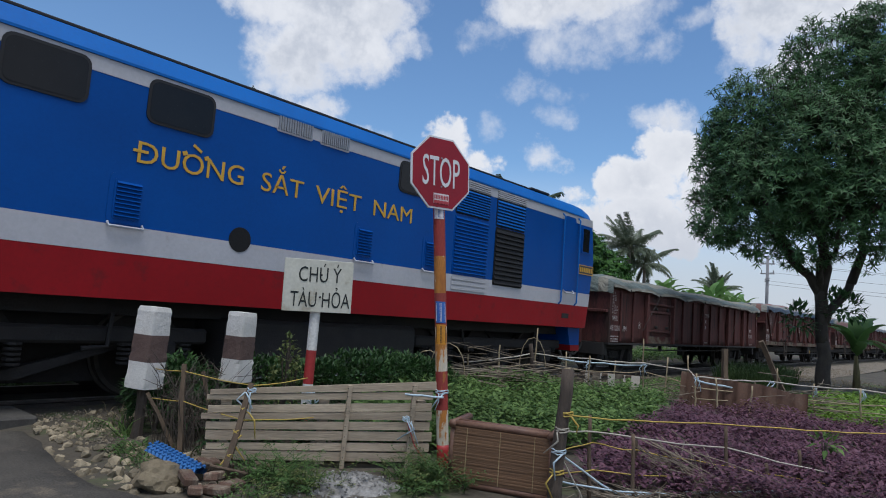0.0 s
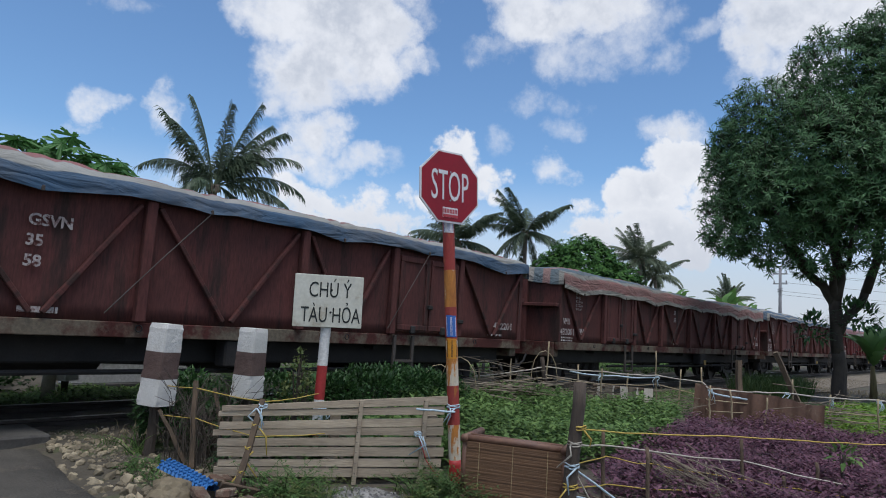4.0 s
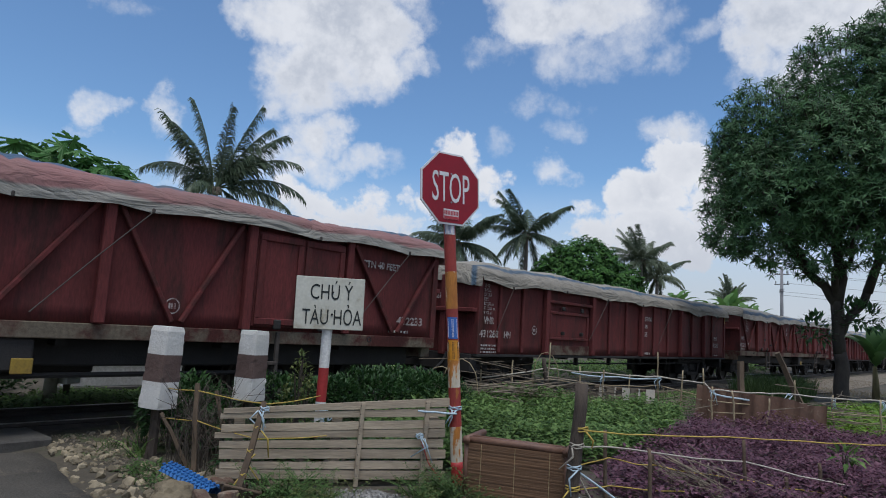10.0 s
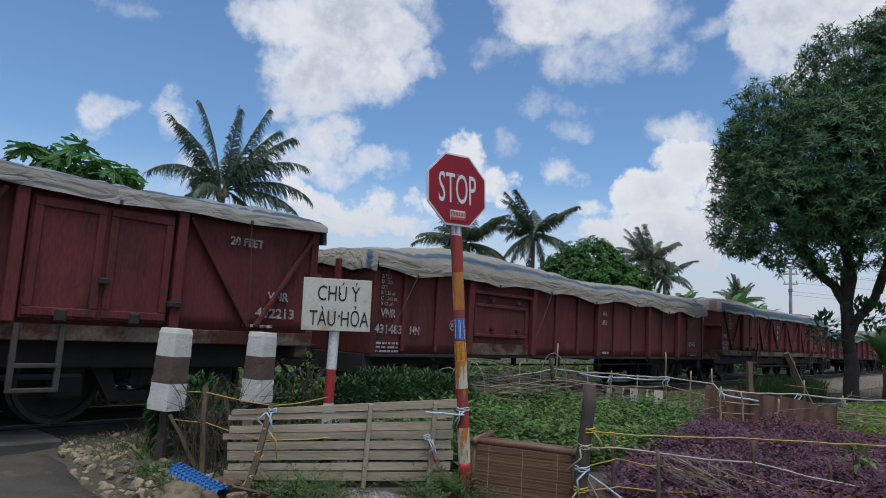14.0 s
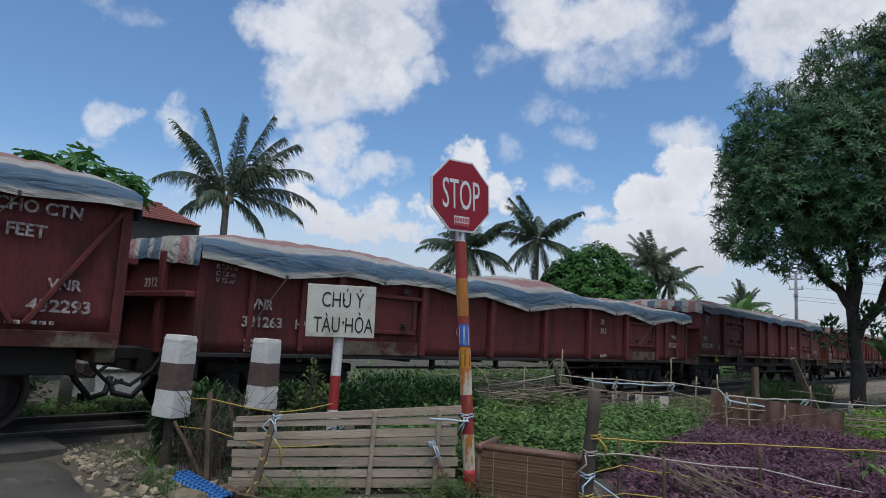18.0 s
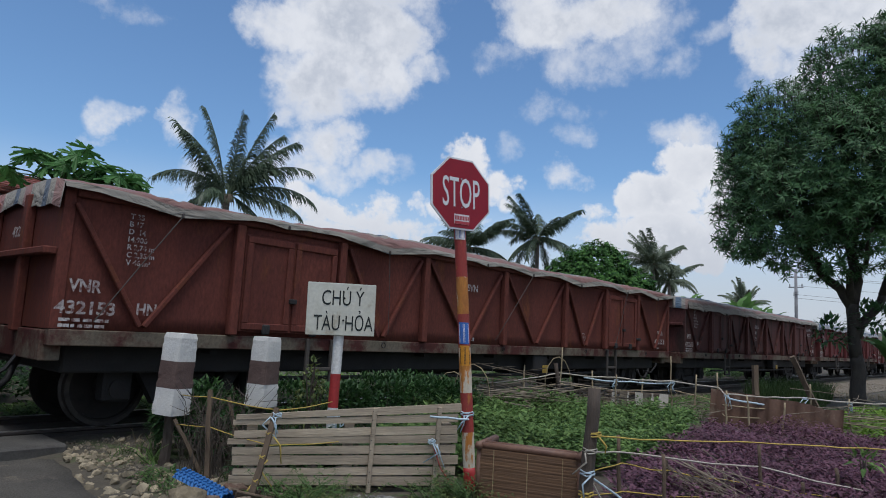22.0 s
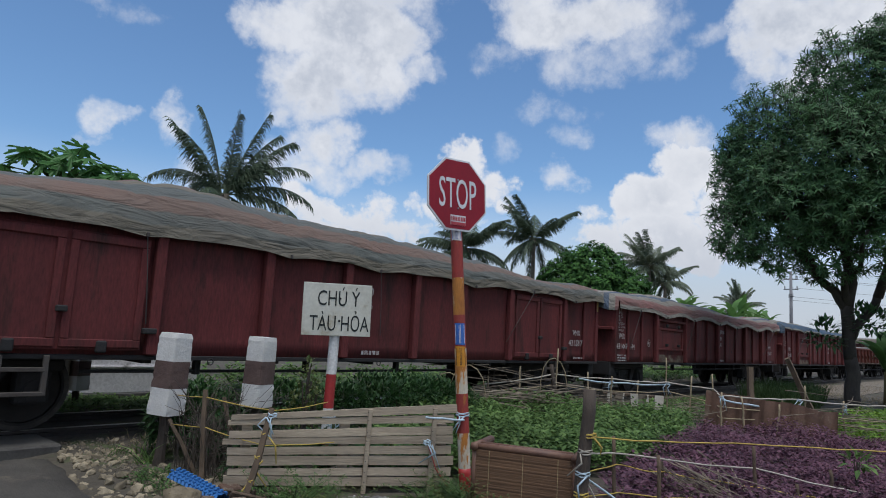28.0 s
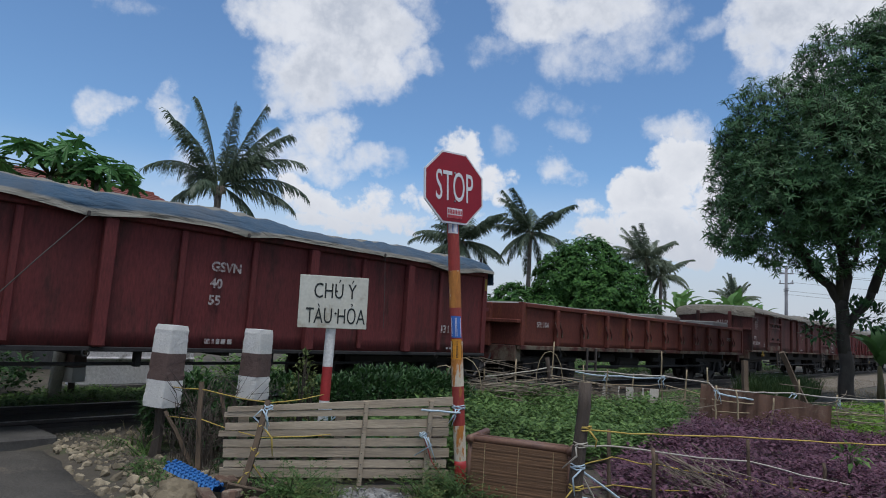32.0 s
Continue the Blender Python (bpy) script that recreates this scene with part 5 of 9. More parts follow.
def wagon(front, kind, label, number="", paint=0, sheet=None, seed=1, mid="", extra=(), heap=0.40, hang=(0.12, 0.34), leaves=False, nx=None, mx=None, taper=1.0):
    """One open wagon whose front end stands at that x at 0 s. kind a: 12.8 m, plain posts; b: 14 m with diagonal braces; c: 14 m, posts; d: low."""
    p = M_WAGON[paint]
    w = thing("open_wagon", label, "wagon", pose(front, YC, RAIL), "wagons of the goods train")
    TRAIN.append((w, front))
    if kind == "a":
        length, width, z0, z1 = 12.8, 2.58, 0.80, 2.15
        if leaves:
            panel_side(w, length, width, z0, z1, [1.33, 3.16, 4.5, 5.75, 7.1, 8.2, 9.53, 11.37], [(1.45, 3.05), (9.65, 11.25)], [], p, 0.12, 0.07)
            ribs(w, width, z0, z1, (0.62, 12.2), p)
        else:
            panel_side(w, length, width, z0, z1, [2.13, 4.0, 6.5, 9.05, 10.85], [], [], p, 0.13, 0.075)
            ribs(w, width, z0, z1, (0.62, 1.35, 4.85, 5.7, 7.3, 8.2, 9.95, 11.6), p)
            drop_door(w, width, z0, z1, 2.22, 3.9, p)
        running_gear(w, length, width, z0, (2.0, 10.9) if leaves else (), 0.05, 1.42, True, M_UNDER)
    elif kind == "b":
        length, width, z0, z1 = 14.0, 2.74, 1.04, 2.37
        panel_side(w, length, width, z0, z1, [1.85, 3.37, 5.0, 7.0, 9.0, 10.63, 12.15], [(1.93, 3.29), (10.71, 12.07)],
                   [(0.82, 0.10), (0.86, 1.72), (4.1, 3.5), (4.2, 4.9), (6.0, 5.1), (6.1, 6.9), (7.95, 7.1), (8.05, 8.9), (9.75, 9.1), (9.85, 10.5), (13.05, 12.25), (13.15, 13.9)], p)
        running_gear(w, length, width, z0, (3.1, 10.9), 0.155)
        part("underframe_beam", Shape().box(0.25, length - 0.25, -width / 2 + 0.32, width / 2 - 0.32, z0 - 0.157 - 0.28, z0 - 0.157, 0.02), M_UNDER, w, "black riveted underframe beam")
        part("bracket", Shape().box(8.05, 8.50, -width / 2 + 0.03, -width / 2 + 0.25, 0.58, z0 - 0.157, 0.02), M_BOGIE, w, "dark hanging bracket")
        part("bracket_tip", Shape().box(8.32, 8.50, -width / 2 + 0.01, -width / 2 + 0.028, 0.56, 0.70, 0.006), M_HOOK, w, "yellow painted bracket tip")
    elif kind == "e":
        length, width, z0, z1 = 13.9, 2.60, 0.86, 2.0
        panel_side(w, length, width, z0, z1, [2.0, 3.6, 5.3, 6.95, 8.6, 10.3, 11.9], [], [], p, 0.12, 0.07)
        ribs(w, width, z0, z1, (0.68, 1.42, 12.5, 13.2), p)
        drop_door(w, width, z0, z1, 2.08, 3.55, p)
        drop_door(w, width, z0, z1, 10.38, 11.85, p)
        running_gear(w, length, width, z0, (), 0.052, 1.6, True, M_UNDER)
    elif kind == "c":
        length, width, z0, z1 = 14.0, 2.56, 1.05, 2.36
        panel_side(w, length, width, z0, z1, [1.79, 3.57, 5.25, 6.2, 7.8, 8.75, 10.4, 12.2], [], [], p, 0.12, 0.06)
        running_gear(w, length, width, z0, (3.2, 10.8), 0.06)
        part("underframe_beam", Shape().box(0.25, length - 0.25, -width / 2 + 0.32, width / 2 - 0.32, z0 - 0.064 - 0.28, z0 - 0.064, 0.02), M_UNDER, w, "black riveted underframe beam")
        drop_door(w, width, z0, z1, 1.9, 3.5, p)
        drop_door(w, width, z0, z1, 10.5, 12.1, p)
        part("hook", Shape().tube([(1.15, -width / 2 - 0.02, z0 - 0.02), (1.15, -width / 2 - 0.03, z0 - 0.16), (1.07, -width / 2 - 0.03, z0 - 0.20), (1.05, -width / 2 - 0.03, z0 - 0.14)], 0.028, 7).tube([(1.15, -width / 2 - 0.03, z0 - 0.15), (1.24, -width / 2 - 0.03, z0 - 0.19), (1.26, -width / 2 - 0.03, z0 - 0.13)], 0.026, 7), M_HOOK, w, "yellow lashing hook")
    else:
        length, width, z0, z1 = 13.0, 2.56, 0.95, 1.72
        panel_side(w, length, width, z0, z1, [1.2 + 1.06 * k for k in range(11)], [], [], p, 0.10, 0.06)
        running_gear(w, length, width, z0, (2.6,), 0.08)
    y = -width / 2 + 0.02 - 0.016
    if kind != "d":
        dim = {"a": ("T 40", "B 15,2", "D 12,8", "  13,8", "R 2,58 m", "C 1,265 m", "V 43 m³"), "b": ("T 35", "B 17", "D  14", "  14,906", "R 2,74 m", "C 2,35 m", "V 46 m³"),
               "c": ("B 17", "D 14,000 m", "  15,000 m", "R 2,54 m", "C 1,205 m", "V 47 m³"), "e": ("R 2,74 m", "C 1,0 m", "V 35 m³")}[kind]
        x0 = {"a": 0.14, "b": 0.62, "c": 0.36, "e": 0.2}[kind]
        for k, line in enumerate(dim):
            marking(w, line, x0, z1 - 0.20 - 0.078 * k, 0.076, y, bold=0.001)
        if number:
            zv, zn, zh = {"a": (1.32, 1.09, 1.09), "b": (1.40, 1.19, 1.21), "c": (1.43, 1.24, 1.24), "e": (1.38, 1.17, 1.17)}[kind]
            at = nx if nx is not None else {"a": 0.05, "b": 0.02, "c": 0.10, "e": 0.58}[kind]
            marking(w, "VNR", at + 0.10, zv, 0.17, y, 0.30)
            marking(w, number, at, zn, 0.17, y, 0.55)
            if nx is None:
                marking(w, "HN", at + {"a": 0.72, "b": 0.76, "c": 0.62, "e": 0.75}[kind], zh, 0.165, y, 0.2)
            ring(w, {"a": 1.75 if nx is None else 0.3, "b": 9.75, "c": 1.45, "e": 4.5}[kind], 1.26, 0.085, y)
            back = 0.85 if kind == "b" else 1.2
            marking(w, number, length - back, zn + 0.02, 0.16, y, 0.55)
            if seed % 3:
                marking(w, "VNR", length - back + 0.15, zn + 0.23, 0.14, y, 0.3)
            if kind != "c":
                bars(w, at + 0.05, z0 + 0.02, 0.45, 0.11 if kind == "b" else 0.17, 2 if kind == "b" else 3, y, seed)
            bars(w, length - 1.0, z0 + 0.05, 0.4, 0.06, 1, y, seed + 9)
        xm = mx or {"a": 6.75, "b": 5.9, "c": 6.75, "e": 9.15}[kind]
        for k, line in enumerate(mid.split("/")):
            if line:
                marking(w, line, xm, z1 - (0.40 if kind == "e" else 0.48) - 0.19 * k, 0.15, y)
        bars(w, xm, z0 + 0.05, 0.34, 0.1, 1, y, seed + 3)
        for body, x, z, size in extra:
            marking(w, body, x, z, size, y)
        if number:
            part("stencil_lettering", letters(number[:5], M_STENCIL, 0.15, 0.42, 0.0015, 0.003), None, w, m=pose(-0.055, -0.1, z1 - 0.42) @ pose(0, 0, 0, 0, 0, -90))
    else:
        marking(w, number, 0.5, z0 + 0.35, 0.14, y)
        marking(w, number, length - 1.6, z0 + 0.35, 0.14, y)
        q = Shape()
        r = random.Random(seed)
        x = 0.2
        while x < length - 1.5:
            e = x + r.uniform(1.2, 2.2)
            q.box(x, min(e, length - 0.15), -1.1, 1.1, z0 + 0.05, z1 + r.uniform(0.02, 0.16), 0.03)
            x = e + 0.05
        part("block_load", q, M_CARGO, w, "grey blocks loaded in the low wagon")
        for k in range(11):
            for sx in (-0.09, 0.09):
                part("side_hook", shared("side_hook", lambda: Shape().tube([(0, 0, 0.30), (0.03, -0.05, 0.12), (0.06, -0.03, 0.0)], 0.018, 5).mesh("side_hook", M_SILL)), None, w, m=pose(1.2 + 1.06 * k + sx, -width / 2 - 0.02, z0 + 0.18))
    if sheet:
        tarp(w, length, width, z1 + 0.045, sheet, seed, hang, heap, taper=taper)
    if kind == "a":
        brake_stand(w, length + 0.14, z1)
        part("corner_patch", Shape().box(length - 0.075, length - 0.02, -width / 2 - 0.006, -width / 2 - 0.001, z1 - 0.30, z1 - 0.1), M_HOOK, w, "yellow paint mark")
    return w


# ---- the locomotive ----
LOCO_REAR = 13.37
LOCO_LEN = 14.4
loco = thing("diesel_locomotive", "blue, white and red diesel locomotive pulling the goods train", "locomotive", pose(LOCO_REAR, YC, RAIL))
TRAIN.append((loco, LOCO_REAR))
W = 1.38


def band(name, z0, z1, material, label, out=0.0, x0=-LOCO_LEN):
    """One colour band of the body's side and ends; the ends lean as the cab does."""
    def lean(z):
        return -0.23 + 0.25 * min((z - 1.1) / 1.3, 1) if z < 2.64 else 0.02 - 0.15 * (z - 2.64) / 0.9
    s = Shape()
    zs = [z0, (z0 + z1) / 2, z1]
    w = W + out
    c = 0.10
    for z in zs:
        e = lean(z) + out
        s.v += [(x0 - e, w - c, z), (x0 - e, -w + c, z), (x0 - e + c, -w, z), (e - c, -w, z), (e, -w + c, z), (e, w - c, z), (e - c, w, z), (x0 - e + c, w, z)]
    for k in range(2):
        for i in range(8):
            j = (i + 1) % 8
            s.f.append((k * 8 + i, k * 8 + j, k * 8 + 8 + j, k * 8 + 8 + i))
    s.f += [tuple(range(8))[::-1], tuple(range(16, 24))]
    return part(name, s, material, loco, label)


band("lower_skirt", 1.10, 1.56, M_LRED, "red lower band", 0.003)
band("waist_stripe", 1.562, 1.84, M_LWHITE, "white waist stripe", 0.005)
band("body_side", 1.842, 3.31, M_BLUE, "deep blue body side")
band("upper_stripe", 3.312, 3.47, M_LWHITE, "white stripe under the roof", 0.004)
roof_prof = [(-W - 0.02, 3.472), (-W - 0.02, 3.50), (-W + 0.10, 3.70), (-W + 0.40, 3.80), (0, 3.86), (W - 0.40, 3.80), (W - 0.10, 3.70), (W + 0.02, 3.50), (W + 0.02, 3.472)]
part("roof", Shape().loft(roof_prof[::-1], [(-LOCO_LEN + 0.1, 0.90, -0.10), (-LOCO_LEN + 0.5, 0.985, -0.02), -LOCO_LEN + 0.9, -0.9, (-0.5, 0.985, -0.02), (-0.12, 0.95, -0.08), (0.0, 0.90, -0.15)]), M_LITBLUE, loco, "curved roof in loco blue lightened as if lit from above")
part("roof_walkway", Shape().box(-11.8, -2.6, -1.18, -1.02, 3.735, 3.775, 0.01).box(-2.4, -1.7, -1.15, -0.6, 3.76, 3.82, 0.02), M_RUBBER, loco)
# The last box is added filler: it blocks daylight between the wheels.
part("underframe", Shape().box(-LOCO_LEN + 0.2, -0.5, -0.9, 0.9, 0.92, 1.098).box(-8.9, -5.5, -1.15, 1.15, 0.30, 0.95, 0.06).box(-LOCO_LEN + 0.5, -0.9, -0.41, 0.41, 0.16, 0.93), M_UNDER, loco, "black underframe and fuel tank, with an added box darkening the gap below")
for x in (-3.0, -LOCO_LEN + 3.0):
    b = bogie(loco, x, 1.75, 0.5)
    w3 = part("wheelset", shared(("wheelset", 0.5), lambda: wheelset_mesh(0.5)), None, b, m=pose(0, 0, 0.5))
    WHEELS.append((w3, loco, x, (0, 0, 0.5), 0.5))
    s = Shape()
    for sy in (-0.98, 0.86):
        s.box(-2.35, 2.35, sy, sy + 0.12, 0.62, 0.80, 0.03)
        for q in (-1.75, 0, 1.75):
            s.box(q - 0.22, q + 0.22, sy - 0.03, sy + 0.14, 0.33, 0.66, 0.04)
            for d in (-0.34, 0.34):
                for k in range(5):
                    s.tube([(q + d, sy + 0.05, 0.40 + 0.05 * k), (q + d, sy + 0.05, 0.425 + 0.05 * k)], 0.08, 8)
    part("side_frame", s, M_BOGIE, b)
    for q in (-1.0, 1.0):
        part("sand_pipe", shared(("sand", q), lambda: Shape().tube([(q * 1.2, -1.02, 0.95), (q * 1.15, -1.08, 0.6), (q * 0.9, -1.08, 0.58)], 0.025, 6).mesh("sand_pipe", M_BOGIE)), None, b)
part("snow_plough", Shape().add([(-0.75, -1.2, 1.09), (-0.22, -1.2, 1.09), (-0.22, -1.2, 0.72), (-0.62, -1.2, 0.72), (-0.75, 1.2, 1.09), (-0.22, 1.2, 1.09), (-0.22, 1.2, 0.72), (-0.62, 1.2, 0.72)],
     [(0, 3, 2, 1), (4, 5, 6, 7), (0, 1, 5, 4), (1, 2, 6, 5), (2, 3, 7, 6), (3, 0, 4, 7)]), M_BLUE, loco, "blue guard plate under the cab")
part("guard_edge", Shape().box(-0.60, -0.215, -1.204, 1.204, 0.60, 0.72), M_LRED, loco)
coupler(loco, -0.35, 1)


def rounded(x0, x1, z0, z1, y, d, r=0.08, n=4):
    """A rounded upright panel facing -y, d thick."""
    s = Shape()
    pts = []
    for cx, cz, a0 in ((x1 - r, z1 - r, 0), (x0 + r, z1 - r, 90), (x0 + r, z0 + r, 180), (x1 - r, z0 + r, 270)):
        for k in range(n + 1):
            a = math.radians(a0 + 90 * k / n)
            pts.append((cx + r * math.cos(a), cz + r * math.sin(a)))
    m = len(pts)
    s.v = [(x, y, z) for x, z in pts] + [(x, y - d, z) for x, z in pts]
    s.f = [tuple(range(m, 2 * m))[::-1], tuple(range(m))] + [(k, m + k, m + (k + 1) % m, (k + 1) % m) for k in range(m)]
    return s


def louvre(x0, x1, z0, z1, n, y, material, parent, back=True):
    g2 = part("louvre", rounded(x0, x1, z0, z1, y, 0.008, 0.03), M_SHADEBLACK if back else M_BLUE, parent)
    h = (z1 - z0 - 0.04) / n
    me = Shape().add([(x0 + 0.02, y - 0.006, 0.0), (x1 - 0.02, y - 0.006, 0.0), (x1 - 0.02, y - 0.035, 0.008), (x0 + 0.02, y - 0.035, 0.008), (x0 + 0.02, y - 0.008, h * 0.8), (x1 - 0.02, y - 0.008, h * 0.8)],
                     [(0, 1, 2, 3), (3, 2, 5, 4), (0, 3, 4), (1, 5, 2)]).mesh("louvre_slat", material)
    for k in range(n):
        part("louvre_slat", me, None, g2, m=pose(0, 0, z0 + 0.02 + k * h))


for x0, x1 in ((-11.62, -10.85), (-10.27, -9.5), (-6.44, -5.69), (-13.4, -12.65)):
    f = part("window", rounded(x0, x1, 2.95, 3.43, -W, 0.014, 0.10), M_RUBBER, loco, "dark side window in a rubber seal")
    part("pane", rounded(x0 + 0.03, x1 - 0.03, 2.98, 3.40, -W - 0.014, 0.004, 0.08), M_GLASS, f)
for x0, x1 in ((-8.66, -8.10), (-7.97, -7.46)):
    gv = part("air_grille", rounded(x0, x1, 3.28, 3.50, -W, 0.010, 0.02), M_LWHITE, loco, "grey slatted air grille")
    for k in range(14):
        x = x0 + 0.03 + (x1 - x0 - 0.06) * k / 13
        part("slat", shared(("grille_slat",), lambda: Shape().box(-0.011, 0.011, -0.018, 0.0, 3.305, 3.475).mesh("slat", M_GRILLE)), None, gv, m=pose(x, -W - 0.008, 0))
for x0, x1, n, word in ((-10.31, -9.05, 0, "DUONG"), (-8.80, -8.17, 0, "SẮT"), (-7.97, -7.16, 0, "VIỆT"), (-6.91, -6.10, 0, "NAM")):
    part("lettering", letters(word, M_GOLD, 0.325, x1 - x0, 0.004, 0.0), None, loco, "gold painted lettering", m=pose(x0, -W - 0.006, 2.51))
for a, b, z0_, z1_, tilt_ in ((-10.36, -10.20, 2.615, 2.645, 0), (-9.83, -9.775, 2.70, 2.745, -25), (-9.57, -9.515, 2.70, 2.745, -25), (-9.72, -9.60, 2.79, 2.82, 30)):
    part("lettering", Shape().box(-(b - a) / 2, (b - a) / 2, -0.008, 0.0, -(z1_ - z0_) / 2, (z1_ - z0_) / 2), M_GOLD, loco, m=pose((a + b) / 2, -W - 0.004, (z0_ + z1_) / 2, 0, tilt_, 0))
for x0 in (-10.50, -7.18, -5.75, -13.4):
    part("louvre_rim", rounded(x0 - 0.05, x0 + 0.34, 1.855, 2.37, -W, 0.007, 0.07), M_BLUE, loco)
    louvre(x0, x0 + 0.29, 1.90, 2.31, 9, -W - 0.007, M_BLUE, loco, False)
    part("step_rail", Shape().tube([(x0 - 0.03, -W - 0.01, 1.86), (x0 - 0.03, -W - 0.05, 1.82), (x0 + 0.32, -W - 0.05, 1.82), (x0 + 0.32, -W - 0.01, 1.86)], 0.014, 6), M_CHROME, loco)
part("porthole", rounded(-9.16, -8.87, 1.73, 2.02, -W - 0.006, 0.006, 0.144, 8), M_SHADEBLACK, loco, "round filler opening, its inner shade a flat black disc")
louvre(-5.05, -4.10, 2.86, 3.31, 9, -W, M_LITBLUE, loco)
louvre(-5.05, -4.10, 1.86, 2.84, 16, -W, M_BLUE, loco, False)
louvre(-3.89, -2.95, 2.81, 3.31, 8, -W, M_LITBLUE, loco)
louvre(-3.89, -2.95, 1.76, 2.79, 12, -W - 0.006, M_RUBBER, loco)
for x0 in (-5.05, -3.89):
    for z in (3.33, 3.365, 3.40, 3.435):
        part("stripe_slat", Shape().box(x0, x0 + 0.95, -W - 0.022, -W - 0.004, z, z + 0.018), M_LWHITE, loco)
for z in (1.60, 1.68, 1.76):
    part("stripe_slat", Shape().box(-5.05, -4.10, -W - 0.02, -W - 0.005, z, z + 0.05), M_LWHITE, loco)
d = part("cab_door", rounded(-1.42, -0.96, 1.86, 3.40, -W, 0.012, 0.06), M_BLUE, loco, "blue cab door")
for x in (-1.53, -0.87):
    part("handrail", Shape().tube([(x, -W - 0.01, 3.42), (x, -W - 0.06, 3.36), (x, -W - 0.06, 1.62), (x, -W - 0.01, 1.56)], 0.017, 8), M_LITBLUE, loco)
part("door_step", Shape().tube([(-1.38, -W - 0.01, 1.86), (-1.36, -W - 0.06, 1.80), (-1.0, -W - 0.06, 1.80), (-0.98, -W - 0.01, 1.86)], 0.016, 6), M_CHROME, loco)
cw = part("cab_window", rounded(-0.66, -0.30, 2.70, 3.28, -W, 0.014, 0.04), M_BLUE, loco)
part("pane", rounded(-0.62, -0.34, 2.74, 3.24, -W - 0.014, 0.004, 0.03), M_GLASS, cw)
pl = part("number_plate", rounded(-0.75, -0.10, 2.25, 2.45, -W, 0.012, 0.01), M_PLATE, loco, "dark plate with gold rim")
part("plate_rim", Shape().box(-0.75, -0.10, -W - 0.016, -W - 0.012, 2.435, 2.45).box(-0.75, -0.10, -W - 0.016, -W - 0.012, 2.25, 2.265).box(-0.75, -0.735, -W - 0.016, -W - 0.012, 2.265, 2.435).box(-0.115, -0.10, -W - 0.016, -W - 0.012, 2.265, 2.435), M_GOLD, pl)
q = Shape()
for k in range(7):
    q.box(-0.70 + 0.083 * k, -0.70 + 0.083 * k + 0.055, -W - 0.017, -W - 0.012, 2.30, 2.40)
part("plate_bars", q, M_GOLD, pl)
part("side_hatch", Shape().box(-1.37, -1.08, -W - 0.010, -W - 0.004, 1.28, 1.38, 0.002), M_RUBBER, loco)
part("rear_window", Shape().box(0.016, 0.03, -1.05, -0.15, 2.72, 3.26, 0.004).box(0.016, 0.03, 0.15, 1.05, 2.72, 3.26, 0.004), M_GLASS, loco)

# ---- the wagons: junctions along the train ----
J = [13.37, 27.33, 42.60, 57.62, 72.75, 87.95, 102.05, 117.14, 131.26, 146.07, 160.99, 176.11, 191.13, 205.97, 220.95, 234.58, 248.24, 262.16, 276.2, 291.1, 306.0, 321.0]
G = 1.06
wagon(J[0] + G, "a", "oxide-red open wagon under a faded grey-green striped tarpaulin", "431330", 1, "grey_green", 11, "GSVN/40/58", heap=0.50, hang=(0.10, 0.22))
wagon(J[1] + 0.95, "b", "oxide-red braced open wagon under a blue, white and red tarpaulin", "432201", 1, "blue_white_red", 12, "GSVN/35/58", heap=0.40, hang=(0.14, 0.30))
wagon(J[2] + G, "b", "oxide-red braced open wagon under a faded red and blue tarpaulin", "432001", 1, "pink_grey_blue", 13, "35/55", extra=(("60 Km/h", 5.2, 0.93, 0.12),), heap=0.30, hang=(0.34, 0.46))
wagon(J[3] + G, "b", "oxide-red braced open wagon under a pale blue-edged tarpaulin", "331213", 1, "pale_blue", 14, "D 14/V 46", heap=0.40, hang=(0.12, 0.28))
wagon(J[4] + G, "b", "oxide-red braced open wagon under a red, white and blue tarpaulin", "432233", 0, "white_red_blue", 15, "GSVN/40/56", extra=(("CTN 40 FEET", 12.4, 1.98, 0.13),), heap=0.42, hang=(0.26, 0.48), taper=0.6)
wagon(J[5] + G, "a", "oxide-red open wagon under a beige tarpaulin with a blue band", "431280", 0, "beige_blue", 16, "GSVN/40/55", heap=0.50, hang=(0.16, 0.32))
wagon(J[6] + G, "b", "oxide-red braced open wagon under a grey, blue-banded tarpaulin", "432213", 0, "grey_blue", 17, "35/58", extra=(("20 FEET", 12.75, 2.02, 0.13),), heap=0.30, hang=(0.36, 0.54), taper=0.25)
wagon(J[7] + G, "a", "oxide-red open wagon under a beige tarpaulin with a blue band", "431483", 0, "beige_blue", 18, "AA/851", heap=0.60, hang=(0.20, 0.40))
wagon(J[8] + G, "b", "oxide-red braced open wagon under a faded striped tarpaulin", "432293", 0, "white_blue_pink", 19, "GSVN/40/56", extra=(("XE CHO CTN", 12.55, 2.10, 0.16), ("40 FEET", 12.7, 1.88, 0.16)), heap=0.46, hang=(0.26, 0.40), taper=0.6)
wagon(J[9] + G, "e", "low-sided oxide-red open wagon under a white, blue and pink tarpaulin", "331263", 0, "white_blue_pink", 20, "38/55.5", heap=0.55, hang=(0.18, 0.42))
wagon(J[10] + G, "c", "oxide-red open wagon under a white, red and blue striped tarpaulin", "431121", 0, "blue_white_red", 21, "", extra=(("“50 Km/h”", 9.2, 1.35, 0.14),), heap=0.45, hang=(0.18, 0.36))
wagon(J[11] + G, "b", "rust-stained braced open wagon under a red and blue tarpaulin", "432153", 2, "pink_beige", 22, "GSVN/35/52", heap=0.32, hang=(0.06, 0.22))
